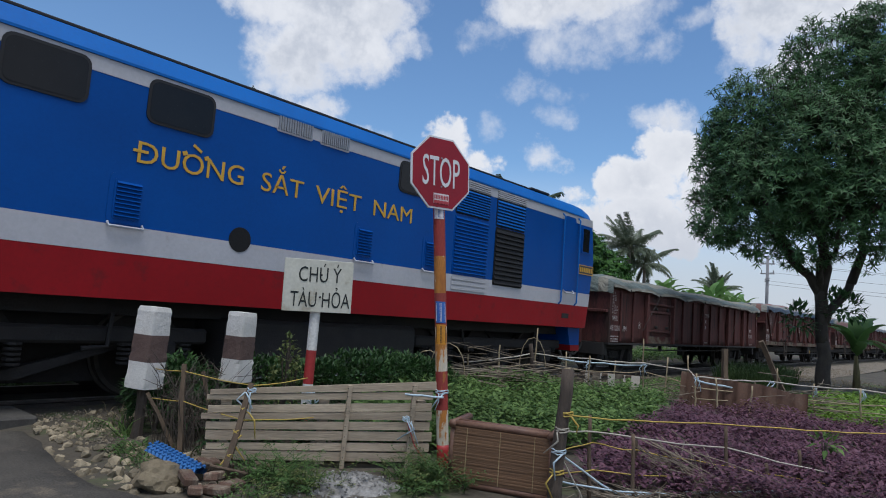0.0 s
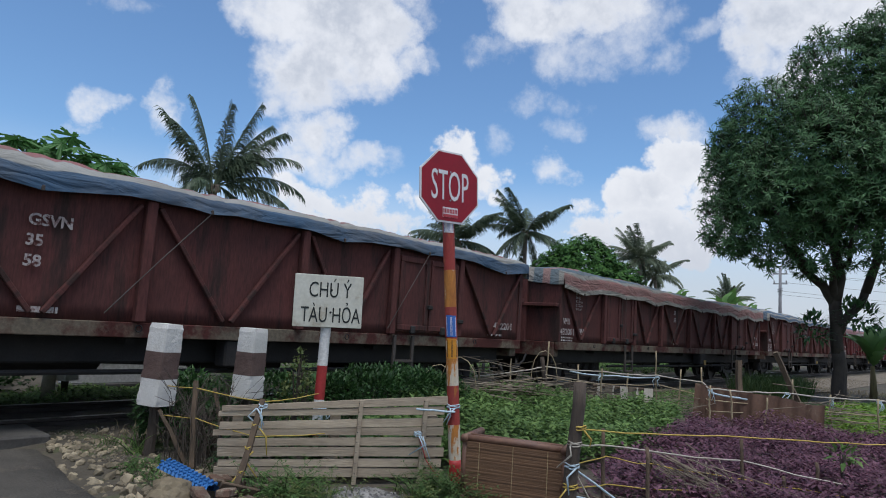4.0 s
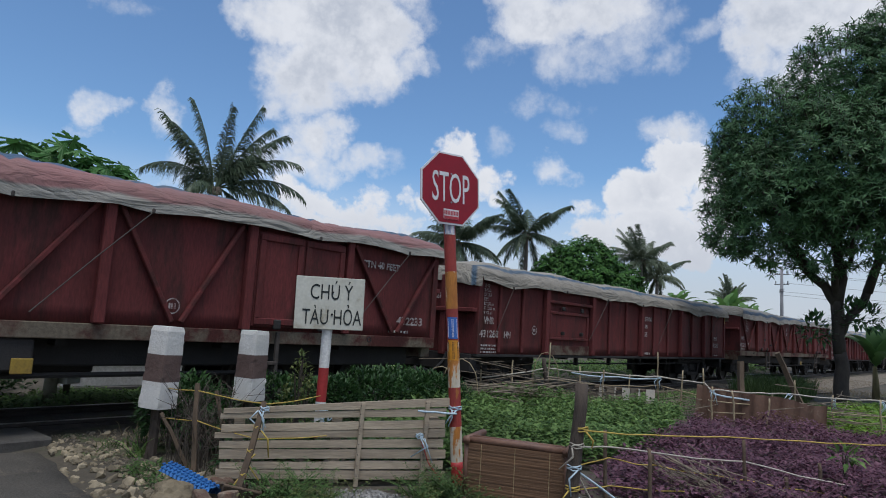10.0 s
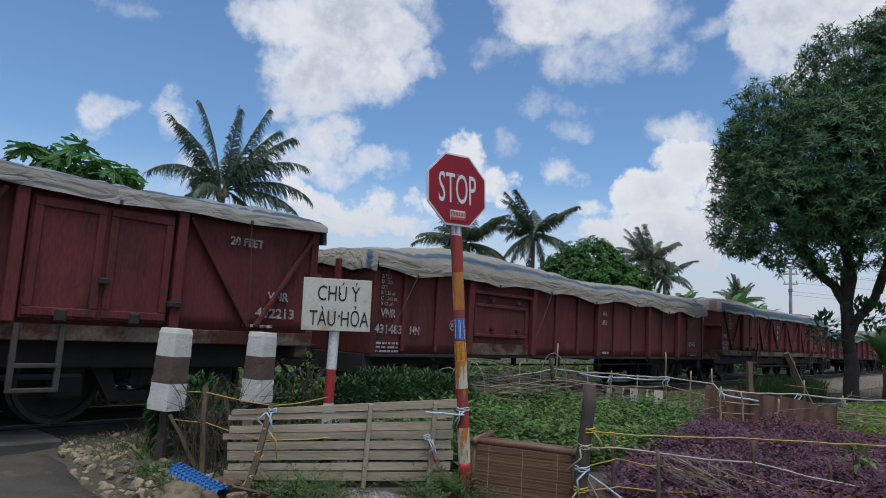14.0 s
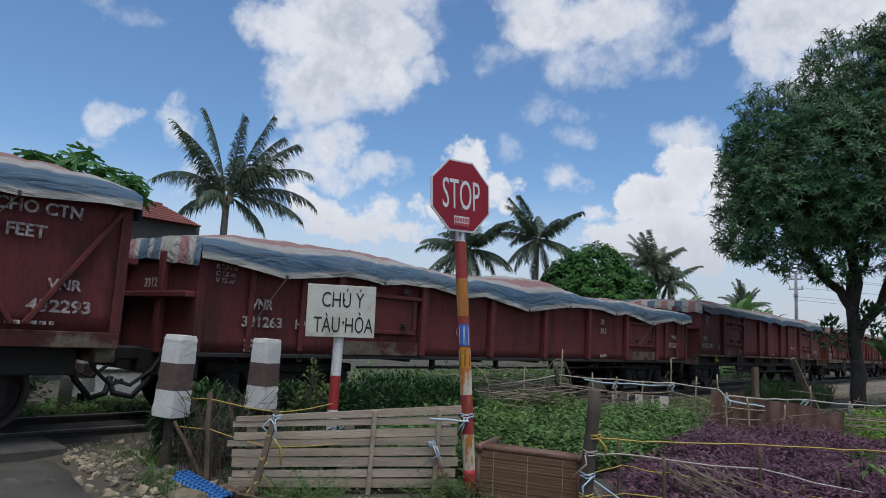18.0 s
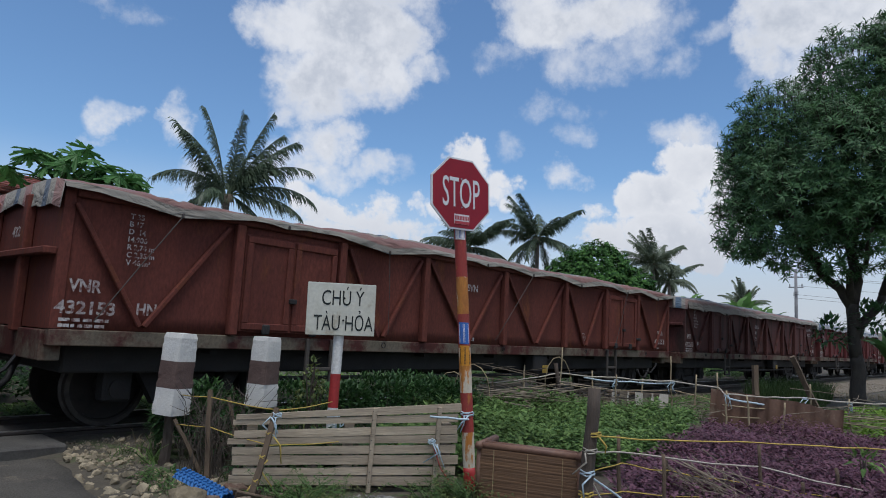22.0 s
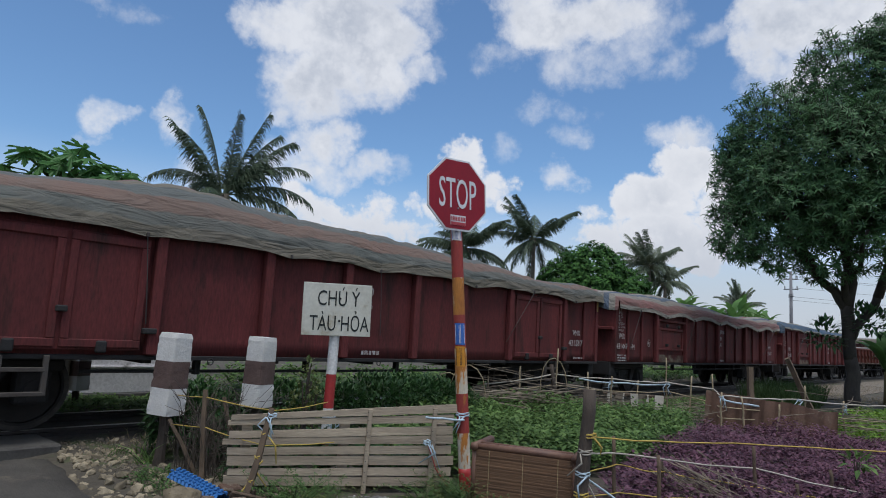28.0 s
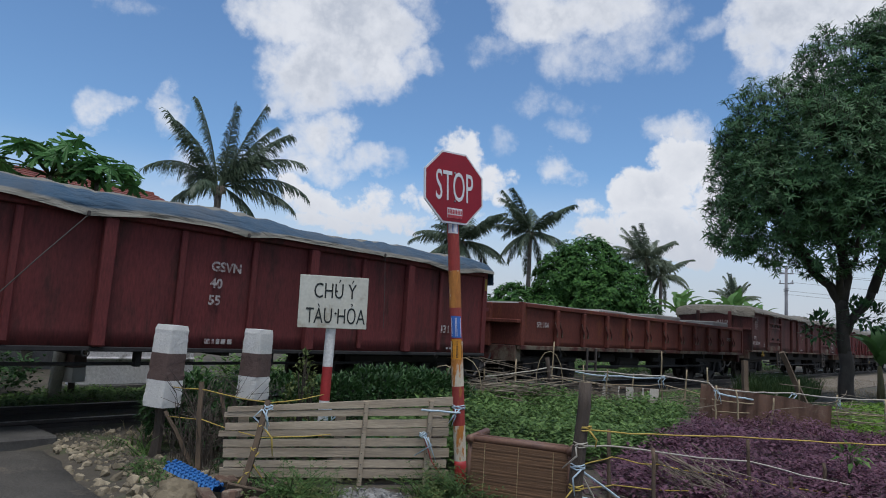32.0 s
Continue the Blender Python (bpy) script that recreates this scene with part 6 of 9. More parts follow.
wagon(J[12] + G, "b", "oxide-red braced open wagon under a grey, blue and pink tarpaulin", "432240", 1, "blue_pink_grey", 23, "GSVN/40/58", extra=(("XE CHO CTN", 12.3, 2.05, 0.15), ("40 FEET", 12.7, 1.86, 0.12)), heap=0.36, hang=(0.26, 0.42), taper=0.3)
wagon(J[13] + G, "b", "oxide-red braced open wagon under a bright white tarpaulin", "432094", 0, "white", 24, "35/55", heap=0.42, hang=(0.14, 0.28))
wagon(J[14] + G, "a", "oxide-red open wagon under a torn khaki tarpaulin", "431597", 0, "pink_khaki", 25, "40/56", leaves=True, mx=6.1, heap=0.95, hang=(0.16, 0.30))
wagon(J[15] + G, "a", "oxide-red open wagon under a beige and pink striped tarpaulin", "431447", 0, "pink_beige", 26, "GSVN/40/55", heap=0.52, hang=(0.22, 0.38))
wagon(J[16] + G, "a", "oxide-red open wagon under a blue and khaki tarpaulin", "431267", 0, "blue_khaki", 27, "GSVN/40/55", nx=0.7, mx=7.65, heap=0.50, hang=(0.06, 0.18))
wagon(J[17] + G, "d", "low oxide-red wagon loaded with grey blocks", "531104", 2, None, 28)
wagon(J[18] + G, "c", "oxide-red open wagon under a khaki tarpaulin", "431180", 1, "khaki", 29, "40/55", heap=0.40, hang=(0.08, 0.24))
wagon(J[19] + G, "b", "oxide-red braced open wagon under a pale tarpaulin", "432044", 0, "beige_blue", 30, "35/55")
wagon(J[20] + G, "b", "oxide-red braced open wagon under a khaki tarpaulin", "432310", 1, "khaki", 31, "35/55")

# ---- things beside the crossing ----
RIGHT = Vector((0.656, -0.755, 0))
AHEAD = Vector((0.755, 0.656, 0))
rng = random.Random(17)


def turned(origin, along, up=Vector((0, 0, 1))):
    """A pose whose x runs along the given level way and whose -y faces the viewer's side."""
    a = along.normalized()
    b = up.cross(a).normalized()
    return Matrix(((a.x, b.x, up.x, origin[0]), (a.y, b.y, up.y, origin[1]), (a.z, b.z, up.z, origin[2]), (0, 0, 0, 1)))


# stop sign on a rusty banded pole that leans
stop = thing("stop_sign", "red octagonal stop sign on a rusty leaning pole", "road sign", pose(4.42, 3.51, -0.02))
axis = Vector((-0.150, 0.170, 2.52))
cuts = [(0.0, 0.09, M_CLEANRED), (0.09, 0.203, M_POLE_WHITE), (0.203, 0.33, M_POLE_RED), (0.33, 0.478, M_POLE_WHITE), (0.478, 0.59, M_POLE_RED), (0.59, 0.715, M_POLE_RUST), (0.715, 0.885, M_POLE_RED), (0.885, 1.08, M_POLE_RUST)]
for a, b, m_ in cuts:
    n = 5
    part("pole_band", Shape().tube([axis * (a + (b - a) * k / n) for k in range(n + 1)], 0.051, 16, caps=a == 0 or b > 1), m_, stop, smooth=True)
face_along = (RIGHT * math.cos(math.radians(36)) + AHEAD * math.sin(math.radians(36))).normalized()
lean_up = axis.normalized()
lean_up = (lean_up - face_along * lean_up.dot(face_along) * 0.55).normalized()
normal = lean_up.cross(face_along).normalized()
face_along = normal.cross(lean_up).normalized()
centre = axis * 0.985 - normal * 0.075 - RIGHT * 0.027 + Vector((0, 0, 0.028))
fm = Matrix(((face_along.x, normal.x, lean_up.x, centre.x), (face_along.y, normal.y, lean_up.y, centre.y), (face_along.z, normal.z, lean_up.z, centre.z), (0, 0, 0, 1)))


def octagon(r, y0, y1):
    pts = [(r / math.cos(math.pi / 8) * math.cos(math.pi / 8 + k * math.pi / 4), r / math.cos(math.pi / 8) * math.sin(math.pi / 8 + k * math.pi / 4)) for k in range(8)]
    s = Shape()
    s.v = [(x, y0, z) for x, z in pts] + [(x, y1, z) for x, z in pts]
    s.f = [tuple(range(8)), tuple(range(8, 16))[::-1]] + [(k, (k + 1) % 8, 8 + (k + 1) % 8, 8 + k)[::-1] for k in range(8)]
    return s


plate = part("sign_plate", octagon(0.314, -0.004, 0.010), M_SIGNWHITE, stop, "octagonal plate with a white rim", m=fm)
part("red_field", octagon(0.299, -0.007, -0.0035), M_SIGNRED, plate)
part("sign_lettering", letters("STOP", M_SIGNWHITE, 0.375, 0.40, 0.0012, 0.0, "CENTER"), None, plate, "white capital lettering", m=pose(0.0, -0.009, -0.118))
st = part("sticker", Shape().box(-0.080, 0.080, -0.010, -0.0072, -0.268, -0.182), M_STICK_WHITE, plate, "small white and red notice sticker")
q = Shape()
for k in range(9):
    q.box(-0.075 + 0.0172 * k, -0.064 + 0.0172 * k, -0.012, -0.0102, -0.232, -0.196)
q.box(-0.078, 0.078, -0.012, -0.0102, -0.268, -0.242)
tagged(part("figure_marking", q, M_STICK_RED, st), kind="stuff")
for z in (-0.12, 0.13):
    part("bolt", Shape().tube([(0, -0.007, z), (0, -0.014, z)], 0.008, 8), M_GRILLE, plate)
part("bracket", Shape().box(-0.06, 0.06, 0.010, 0.03, -0.2, -0.16, 0.004).box(-0.06, 0.06, 0.010, 0.03, 0.16, 0.2, 0.004), M_GRILLE, plate)


def pole_sticker(z0, z1, base, ink, label):
    """A notice wrapped on the pole's near side, with a column of bars for its figures."""
    o = part("sticker", Shape(), base, stop, label)
    s = Shape()
    view = math.atan2(-AHEAD.y, -AHEAD.x)
    k0 = [axis * (z / 2.52) for z in (z0, z1)]
    pts = []
    for p_ in k0:
        for k in range(7):
            a = view + math.radians(-52 + 104 * k / 6)
            pts.append(p_ + Vector((math.cos(a), math.sin(a), 0)) * 0.0535)
    s.v = [tuple(p_) for p_ in pts]
    s.f = [(k, k + 1, 8 + k, 7 + k) for k in range(6)]
    o.data = s.mesh("sticker", base)
    b = Shape()
    n = 11
    for k in range(n):
        z = z0 + 0.012 + (z1 - z0 - 0.024) * k / n
        p_ = axis * (z / 2.52)
        for a0, a1 in ((-46, -3), (3, 46)):
            v = []
            for zz in (z, z + (z1 - z0) / n * 0.74):
                for a in (a0, a1):
                    w = view + math.radians(a)
                    v.append(axis * (zz / 2.52) + Vector((math.cos(w), math.sin(w), 0)) * 0.0545)
            b.add(v, [(0, 1, 3, 2)])
    tagged(part("figure_marking", b, ink, o), kind="stuff")


pole_sticker(1.235, 1.415, M_STICK_BLUE, M_STICK_WHITE, "blue notice with white figures")
pole_sticker(1.055, 1.222, M_STICK_ORANGE, M_BLACKINK, "orange notice with dark figures")
pole_sticker(2.12, 2.24, M_STICK_WHITE, M_STICK_BLUE, "peeling white notice")

# warning board
chu = thing("warning_sign", "weathered white board with black lettering on a red and white post", "road sign", pose(3.895, 4.71, -0.02))
for a, b, m_ in ((0.0, 0.34, M_CLEANRED), (0.34, 0.60, M_CLEANWHITE), (0.60, 0.90, M_CLEANRED), (0.90, 1.62, M_CLEANWHITE)):
    part("post_band", Shape().tube([(0.012 * (z - 0.8), 0, z) for z in (a, (a + b) / 2, b)], 0.046, 16, caps=a == 0), m_, chu, smooth=True)
ba = (RIGHT * math.cos(math.radians(20)) + AHEAD * math.sin(math.radians(20))).normalized()
bm_ = turned((0.0, 0.0, 1.475), ba) @ pose(0, -0.06, 0.004, 0, -1.1, 0)
bd = part("board", Shape().box(-0.312, 0.312, -0.004, 0.012, -0.235, 0.235, 0.003), M_BOARD, chu, "dirty white sheet-metal board", m=bm_)
part("board_lettering", letters("CHÚ Ý", M_BLACKINK, 0.195, 0.385, 0.001, 0.0, "CENTER"), None, bd, "black hand-painted lettering", m=pose(0.01, -0.006, 0.035))
part("board_lettering", letters("TÀU HỎA", M_BLACKINK, 0.195, 0.54, 0.001, 0.0, "CENTER"), None, bd, m=pose(0.025, -0.006, -0.19))
for z in (0.10, -0.10):
    part("bolt", Shape().tube([(0.02, -0.004, z), (0.02, -0.012, z)], 0.010, 8), M_RUBBER, bd)
part("board_bracket", Shape().box(-0.05, 0.05, 0.012, 0.03, -0.15, -0.11).box(-0.05, 0.05, 0.012, 0.03, 0.11, 0.15), M_GRILLE, bd)


def crossing_post(x, y, z0, z1, turn, lean, seed, name="marker_post", label="chipped white and brown concrete marker post"):
    """A square concrete post in painted bands on a thin rusty stub."""
    o = thing(name, label, "marker post", pose(x, y, 0, lean[0], lean[1], turn + 14), "crossing marker posts")
    h = z1 - z0
    r = random.Random(seed)
    for a, b, m_ in ((0, 0.325, M_POSTWHITE), (0.325, 0.655, M_POSTBROWN), (0.655, 1.0, M_POSTWHITE)):
        s = Shape()
        rows = 7
        for k in range(rows):
            z = z0 + h * (a + (b - a) * k / (rows - 1))
            w = 0.118 - 0.014 * (z - z0) / h
            if a > 0.6 and k == rows - 1:
                w -= 0.008
            for i in range(16):
                side, q = divmod(i, 4)
                q = -1 + 2 * q / 4
                px, py = ((q, -1), (1, q), (-q, 1), (-1, -q))[side]
                e = 1.0 - (0.05 if abs(q) == 1 else 0.0) + 0.035 * noise.noise((px * 2 + seed, py * 2, z * 9)) + (0.07 * noise.noise((px * 9, py * 9 + seed, z * 22)) if abs(q) == 1 else 0.0)
                s.v.append((px * w * e, py * w * e, z))
        for k in range(rows - 1):
            for i in range(16):
                j = (i + 1) % 16
                s.f.append((k * 16 + i, k * 16 + j, k * 16 + 16 + j, k * 16 + 16 + i))
        s.f += [tuple(range(16))[::-1], tuple(range((rows - 1) * 16, rows * 16))]
        part("painted_band", s, m_, o)
    part("rusty_stub", Shape().tube([(0.0, 0, -0.03), (0.005, 0, z0 * 0.5), (0, 0, z0 + 0.05)], [0.052, 0.042, 0.05], 7), M_DARKPOST, o, "dark rusty stub")
    return o


crossing_post(2.93, 5.82, 0.44, 1.165, 5, (1.5, 1.2), 3)
crossing_post(3.855, 5.80, 0.47, 1.16, 4, (1.0, 0.3), 8)
crossing_post(3.63, 9.75, 0.25, 0.85, 10, (0, 0), 12)
crossing_post(2.2, 9.75, 0.25, 0.9, 20, (0, 1), 13)
solid("concrete_post", Shape().tube([(0, 0, -0.05), (0.02, 0, 0.6), (0.04, 0, 1.25)], [0.085, 0.08, 0.075], 12), M_CONCRETE, "round grey concrete post across the track", "post", pose(3.42, 9.75, 0), smooth=True)

# pallet fence
pallet = thing("pallet_fence", "weathered wooden pallet tied up as a fence panel", "fence", turned((2.86, 4.64, 0.0), Vector((1.47, -1.03, 0))))
PL = 1.80
left = [(0.06, 0.128), (0.134, 0.179), (0.207, 0.277), (0.285, 0.338), (0.362, 0.402), (0.408, 0.462), (0.508, 0.543), (0.549, 0.585)]
right = [(0.055, 0.122), (0.140, 0.208), (0.228, 0.298), (0.317, 0.384), (0.400, 0.468), (0.474, 0.540), (0.568, 0.636), (0.652, 0.722)]
for k in range(8):
    s = Shape()
    n = 9
    x0, x1 = rng.uniform(-0.03, 0.03), PL + rng.uniform(-0.02, 0.02)
    for i in range(n + 1):
        u = i / n
        x = x0 + (x1 - x0) * u
        a = left[k][0] * (1 - u) + right[k][0] * u + 0.006 * noise.noise((u * 4, k * 3, 1))
        b = left[k][1] * (1 - u) + right[k][1] * u + 0.006 * noise.noise((u * 4, k * 3, 5))
        y = 0.012 * noise.noise((u * 2, k * 5.1, 2)) - 0.10 * (a - 0.1) * 0.3
        s.v += [(x, y - 0.011, a), (x, y + 0.011, a), (x, y + 0.011, b), (x, y - 0.011, b)]
    for i in range(n):
        for j in range(4):
            s.f.append((i * 4 + j, i * 4 + (j + 1) % 4, i * 4 + 4 + (j + 1) % 4, i * 4 + 4 + j)[::-1])
    s.f += [(0, 1, 2, 3), (n * 4 + 3, n * 4 + 2, n * 4 + 1, n * 4)]
    part("slat", s, M_PALLET, pallet)
for u, lo, hi, w in ((0.895, 0.03, 0.73, 0.019), (0.597, 0.03, 0.69, 0.018)):
    part("batten", Shape().box(PL * u - w, PL * u + w, -0.045, -0.014, lo, hi, 0.004), M_PALLET, pallet, m=pose(0, 0, 0, 0, 1.5, 0))
for u in (0.08, 0.5, 0.95):
    part("batten", Shape().box(PL * u - 0.04, PL * u + 0.04, 0.02, 0.09, 0.02, 0.55, 0.004), M_PALLET, pallet)
nails = Shape()
for u in (0.895, 0.597):
    for k in range(8):
        z = (left[k][0] + left[k][1]) / 2 * (1 - u) + (right[k][0] + right[k][1]) / 2 * u
        nails.tube([(PL * u, -0.046, z), (PL * u, -0.049, z)], 0.004, 6)
tagged(part("nail", nails, M_UNDER, pallet), kind="stuff")


def stick(name, a, b, r0, r1, material, label, category="stake", group="", bend=0.015, sides=8, square=False):
    """A wooden stake from a to b, a little crooked."""
    a, b = Vector(a), Vector(b)
    n = 7
    pts, rad = [], []
    seed = a.x * 3.3 + a.y * 7.1
    for k in range(n):
        u = k / (n - 1)
        p_ = a.lerp(b, u) + Vector((noise.noise((u * 2.5, seed, 1)), noise.noise((u * 2.5, seed, 4)), 0)) * bend * (1 if 0 < k < n - 1 else 0.3)
        pts.append(p_ - a)
        rad.append((r0 * (1 - u) + r1 * u) * (1 + 0.10 * noise.noise((u * 6, seed, 9))))
    return solid(name, Shape().tube(pts, rad, 4 if square else sides), material, label, category, Matrix.Translation(a), group, smooth=not square)


def cord(name, pts, r, material, label, group="", sag=0.02, wob=0.006, n=8):
    """String tied from stake to stake."""
    out = []
    pts = [Vector(p_) for p_ in pts]
    for i in range(len(pts) - 1):
        for k in range(n if i < len(pts) - 2 else n + 1):
            u = k / n
            p_ = pts[i].lerp(pts[i + 1], u)
            p_.z -= sag * 4 * u * (1 - u) * (pts[i + 1] - pts[i]).length
            p_ += Vector((0, 0, wob * noise.noise((p_.x * 4, p_.y * 4, r * 900))))
            out.append(p_)
    o = out[0].copy()
    return solid(name, Shape().tube([p_ - o for p_ in out], r, 5), material, label, "string", Matrix.Translation(o), group, smooth=True)


stick("leaning_stake", (2.80, 4.24, -0.02), (3.03, 4.33, 0.66), 0.033, 0.027, M_STAKE, "split grey stake tied across the pallet", square=True)
stick("wooden_stake", (2.95, 5.10, -0.03), (2.93, 5.15, 0.72), 0.028, 0.024, M_STAKE, "rough grey stake holding yellow string", square=True)
stick("wooden_stake", (3.03, 5.34, -0.02), (2.86, 5.57, 0.43), 0.024, 0.02, M_STAKE, "grey stake leaning against the marker post", square=True)
stick("wooden_stake", (3.50, 5.45, 0.0), (3.38, 5.60, 0.60), 0.03, 0.02, M_STAKE, "grey stake leaning against the second marker post", square=True)
cord("yellow_string", [(2.98, 5.72, 0.62), (2.93, 5.14, 0.66), (3.04, 4.30, 0.645), (3.84, 4.66, 0.64)], 0.0048, M_YSTRING, "yellow string tied from the marker post to the warning sign", sag=0.01)
cord("yellow_string", [(2.86, 5.52, 0.40), (2.94, 5.10, 0.42), (2.95, 4.27, 0.40), (3.50, 4.13, 0.40)], 0.0042, M_YSTRING, "yellow string tied low along the pallet", sag=0.01)


def knot(x, y, z, r, material, label, seed, tails=3):
    """A tied plastic strip with loose ends."""
    g2 = random.Random(seed)
    s = Shape()
    for k in range(3):
        pts = [Vector((r * math.cos(a + k), r * math.sin(a + k), 0.012 * k + 0.006 * math.sin(3 * a))) for a in [i * 2 * math.pi / 9 for i in range(10)]]
        s.tube(pts, 0.0048, 5)
    for k in range(tails):
        d = -AHEAD * r * 1.1 + RIGHT * g2.uniform(-0.05, 0.05)
        pts = [d, d + RIGHT * g2.uniform(-0.06, 0.06) + Vector((0, 0, -0.06)), d + RIGHT * g2.uniform(-0.09, 0.09) + Vector((0, 0, g2.uniform(-0.2, -0.1)))]
        s.tube(pts, [0.006, 0.0075, 0.004], 4)
    return solid("tied_strip", s, material, label, "string", pose(x, y, z), "tied plastic strips", smooth=True)


knot(3.02, 4.30, 0.60, 0.032, M_BSTRING, "pale blue plastic strip knotted round the stake", 1)
knot(3.88, 4.66, 0.52, 0.047, M_BSTRING, "pale blue plastic strip knotted round the sign post", 2, 4)
knot(4.38, 3.555, 0.63, 0.056, M_BSTRING, "pale blue plastic strip knotted round the pole", 3, 2)
cord("tied_strip", [(4.34, 3.50, 0.60), (4.18, 3.60, 0.61), (4.04, 3.66, 0.62)], 0.009, M_BSTRING, "pale blue plastic strip from the pole to the pallet", "tied plastic strips", sag=0.02)
knot(4.12, 3.70, 0.40, 0.03, M_BSTRING, "pale plastic strip knotted round a pallet batten", 5, 3)
cord("red_string", [(4.13, 3.69, 0.38), (4.18, 3.64, 0.2), (4.30, 3.56, 0.02)], 0.005, M_RSTRING, "red string hanging on the pallet", sag=0.0)
for z in (0.46, 0.30, 0.14):
    knot(2.807 + 0.34 * z, 4.24 + 0.135 * z, z, 0.022, M_YSTRING, "yellow string wound round the stake", int(z * 50), 1)

# bamboo bench lying on its side
bench = thing("bamboo_bench", "brown cane and bamboo-slat bench lying on its side", "bench", turned((4.07, 3.16, 0.0), Vector((0.32, -0.947, 0))))
BW, BH = 0.76, 0.47
for z in (0.03, BH):
    part("frame_bar", Shape().tube([(-0.03, 0, z), (BW * 0.5, 0.004, z + 0.004), (BW + 0.03, 0, z)], 0.026, 10), M_CANE, bench, smooth=True)
for x in (0.0, BW):
    part("frame_bar", Shape().tube([(x, 0, 0.0), (x, 0, BH + 0.02)], 0.024, 10), M_CANE, bench, smooth=True)
me = Shape().box(0.015, BW - 0.015, -0.022, -0.012, -0.0057, 0.0057, 0.0007).mesh("bench_slat", M_SLATMAT)
for k in range(34):
    part("bench_slat", me, None, bench, m=pose(rng.uniform(-0.006, 0.006), 0.0025 * rng.uniform(-1, 1), 0.062 + k * 0.0116))
for x in (0.12, 0.38, 0.64):
    s = Shape()
    for k in range(34):
        z = 0.062 + k * 0.0116
        s.box(x - 0.0025, x + 0.0025, -0.026, -0.022, z - 0.004, z + 0.004)
    tagged(part("stitching", s, M_THREAD, bench, "pale stitching"), kind="stuff")
part("top_rail", Shape().tube([(0.03, 0.04, BH + 0.018), (BW - 0.03, 0.04, BH + 0.018)], 0.016, 8), M_CANE, bench, smooth=True)
part("top_rail", Shape().tube([(0.03, 0.075, BH + 0.012), (BW - 0.03, 0.075, BH + 0.012)], 0.013, 8), M_CANE, bench, smooth=True)
for x in (0.0, BW):
    part("leg", Shape().tube([(x, -0.04, BH), (x, 0.38, BH + 0.005)], 0.030, 10), M_CANE, bench, smooth=True)
    part("leg", Shape().tube([(x, -0.03, 0.03), (x, 0.36, 0.035)], 0.028, 10), M_CANE, bench, smooth=True)
    part("brace", Shape().tube([(x, 0.26, 0.03), (x, 0.26, BH)], 0.014, 8), M_CANE, bench, smooth=True)
    part("brace", Shape().tube([(x, 0.18, 0.03), (x, 0.18, BH)], 0.012, 8), M_CANE, bench, smooth=True)

# rubble, bricks, foam, lime heap
rubble = thing("rubble_strip", "pale broken limestone rubble along the road edge", "rubble")
stones = [blob(rng, 0.05, 0.7, 0.3).mesh("stone", M_STONE) for _ in range(7)]
for k in range(300):
    u = rng.random()
    if k < 240:
        y = 4.1 + 2.6 * u
        x = 2.10 + (0.22 * (y - 5.2) if y > 5.2 else 0.12 * (5.2 - y)) + (abs(rng.gauss(0, 0.24)) if k % 2 else rng.uniform(0, 0.85)) - 0.04
    else:
        x, y = rng.uniform(2.5, 4.6), rng.uniform(6.2, 7.25)
    sc = (0.42 + 0.95 * rng.random() ** 1.6) * (1.0 if y < 5.6 else 0.8)
    o = part("stone", rng.choice(stones), None, rubble, m=pose(x, y, ground_z(x, y) + 0.006 * sc, rng.uniform(-40, 40), rng.uniform(-40, 40), rng.uniform(0, 360)) @ Matrix.Scale(sc, 4))
grit = Shape()
for k in range(1100):
    y = rng.uniform(4.0, 7.2)
    x = 2.22 + 0.05 * y + abs(rng.gauss(0, 0.45))
    if y > 6 and rng.random() < 0.5:
        x = rng.uniform(2.3, 5.5)
    d = rng.uniform(0.006, 0.018)
    w = rng.uniform(0, 6.28)
    z = ground_z(x, y) + d * 0.4
    grit.add([(x + d * math.cos(w), y + d * math.sin(w), z), (x + d * math.cos(w + 2.1), y + d * math.sin(w + 2.1), z - d * 0.2), (x + d * math.cos(w + 4.2), y + d * math.sin(w + 4.2), z), (x, y, z + d * 0.9), (x, y, z - d)],
             [(0, 1, 3), (1, 2, 3), (2, 0, 3), (1, 0, 4), (2, 1, 4), (0, 2, 4)])
tagged(part("grit", grit, M_GRAVEL, rubble), kind="stuff")
solid("rough_block", blob(rng, 0.155, 0.62, 0.20, 3), M_BLOCK, "rough brown block of old masonry", "block", pose(2.35, 4.30, 0.07, 5, -8, 35))
for x, y, z, rx, ry, rz in ((2.46, 4.02, 0.03, 4, 6, 62), (2.62, 4.06, 0.085, -5, 9, 40), (2.45, 4.10, 0.088, 6, -7, 75), (2.70, 3.96, 0.032, 8, 3, 20), (2.56, 3.93, 0.030, -3, 4, 100), (2.95, 4.42, 0.03, 3, 14, 50), (3.05, 4.22, 0.025, -6, 4, -20), (2.83, 4.48, 0.06, 20, 9, 10), (3.18, 4.30, 0.03, 5, 8, 70)):
    solid("brick", Shape().box(-0.095, 0.095, -0.046, 0.046, -0.028, 0.028, 0.010), M_BRICK, "loose broken red brick at the foot of the pallet", "brick", pose(x, y, z, rx, ry, rz), "loose bricks")
solid("broken_slab", Shape().box(-0.14, 0.14, -0.012, 0.012, -0.045, 0.045, 0.006), M_STAKE, "grey splintered board end", "board", pose(2.80, 4.18, 0.05, 25, 14, -25))

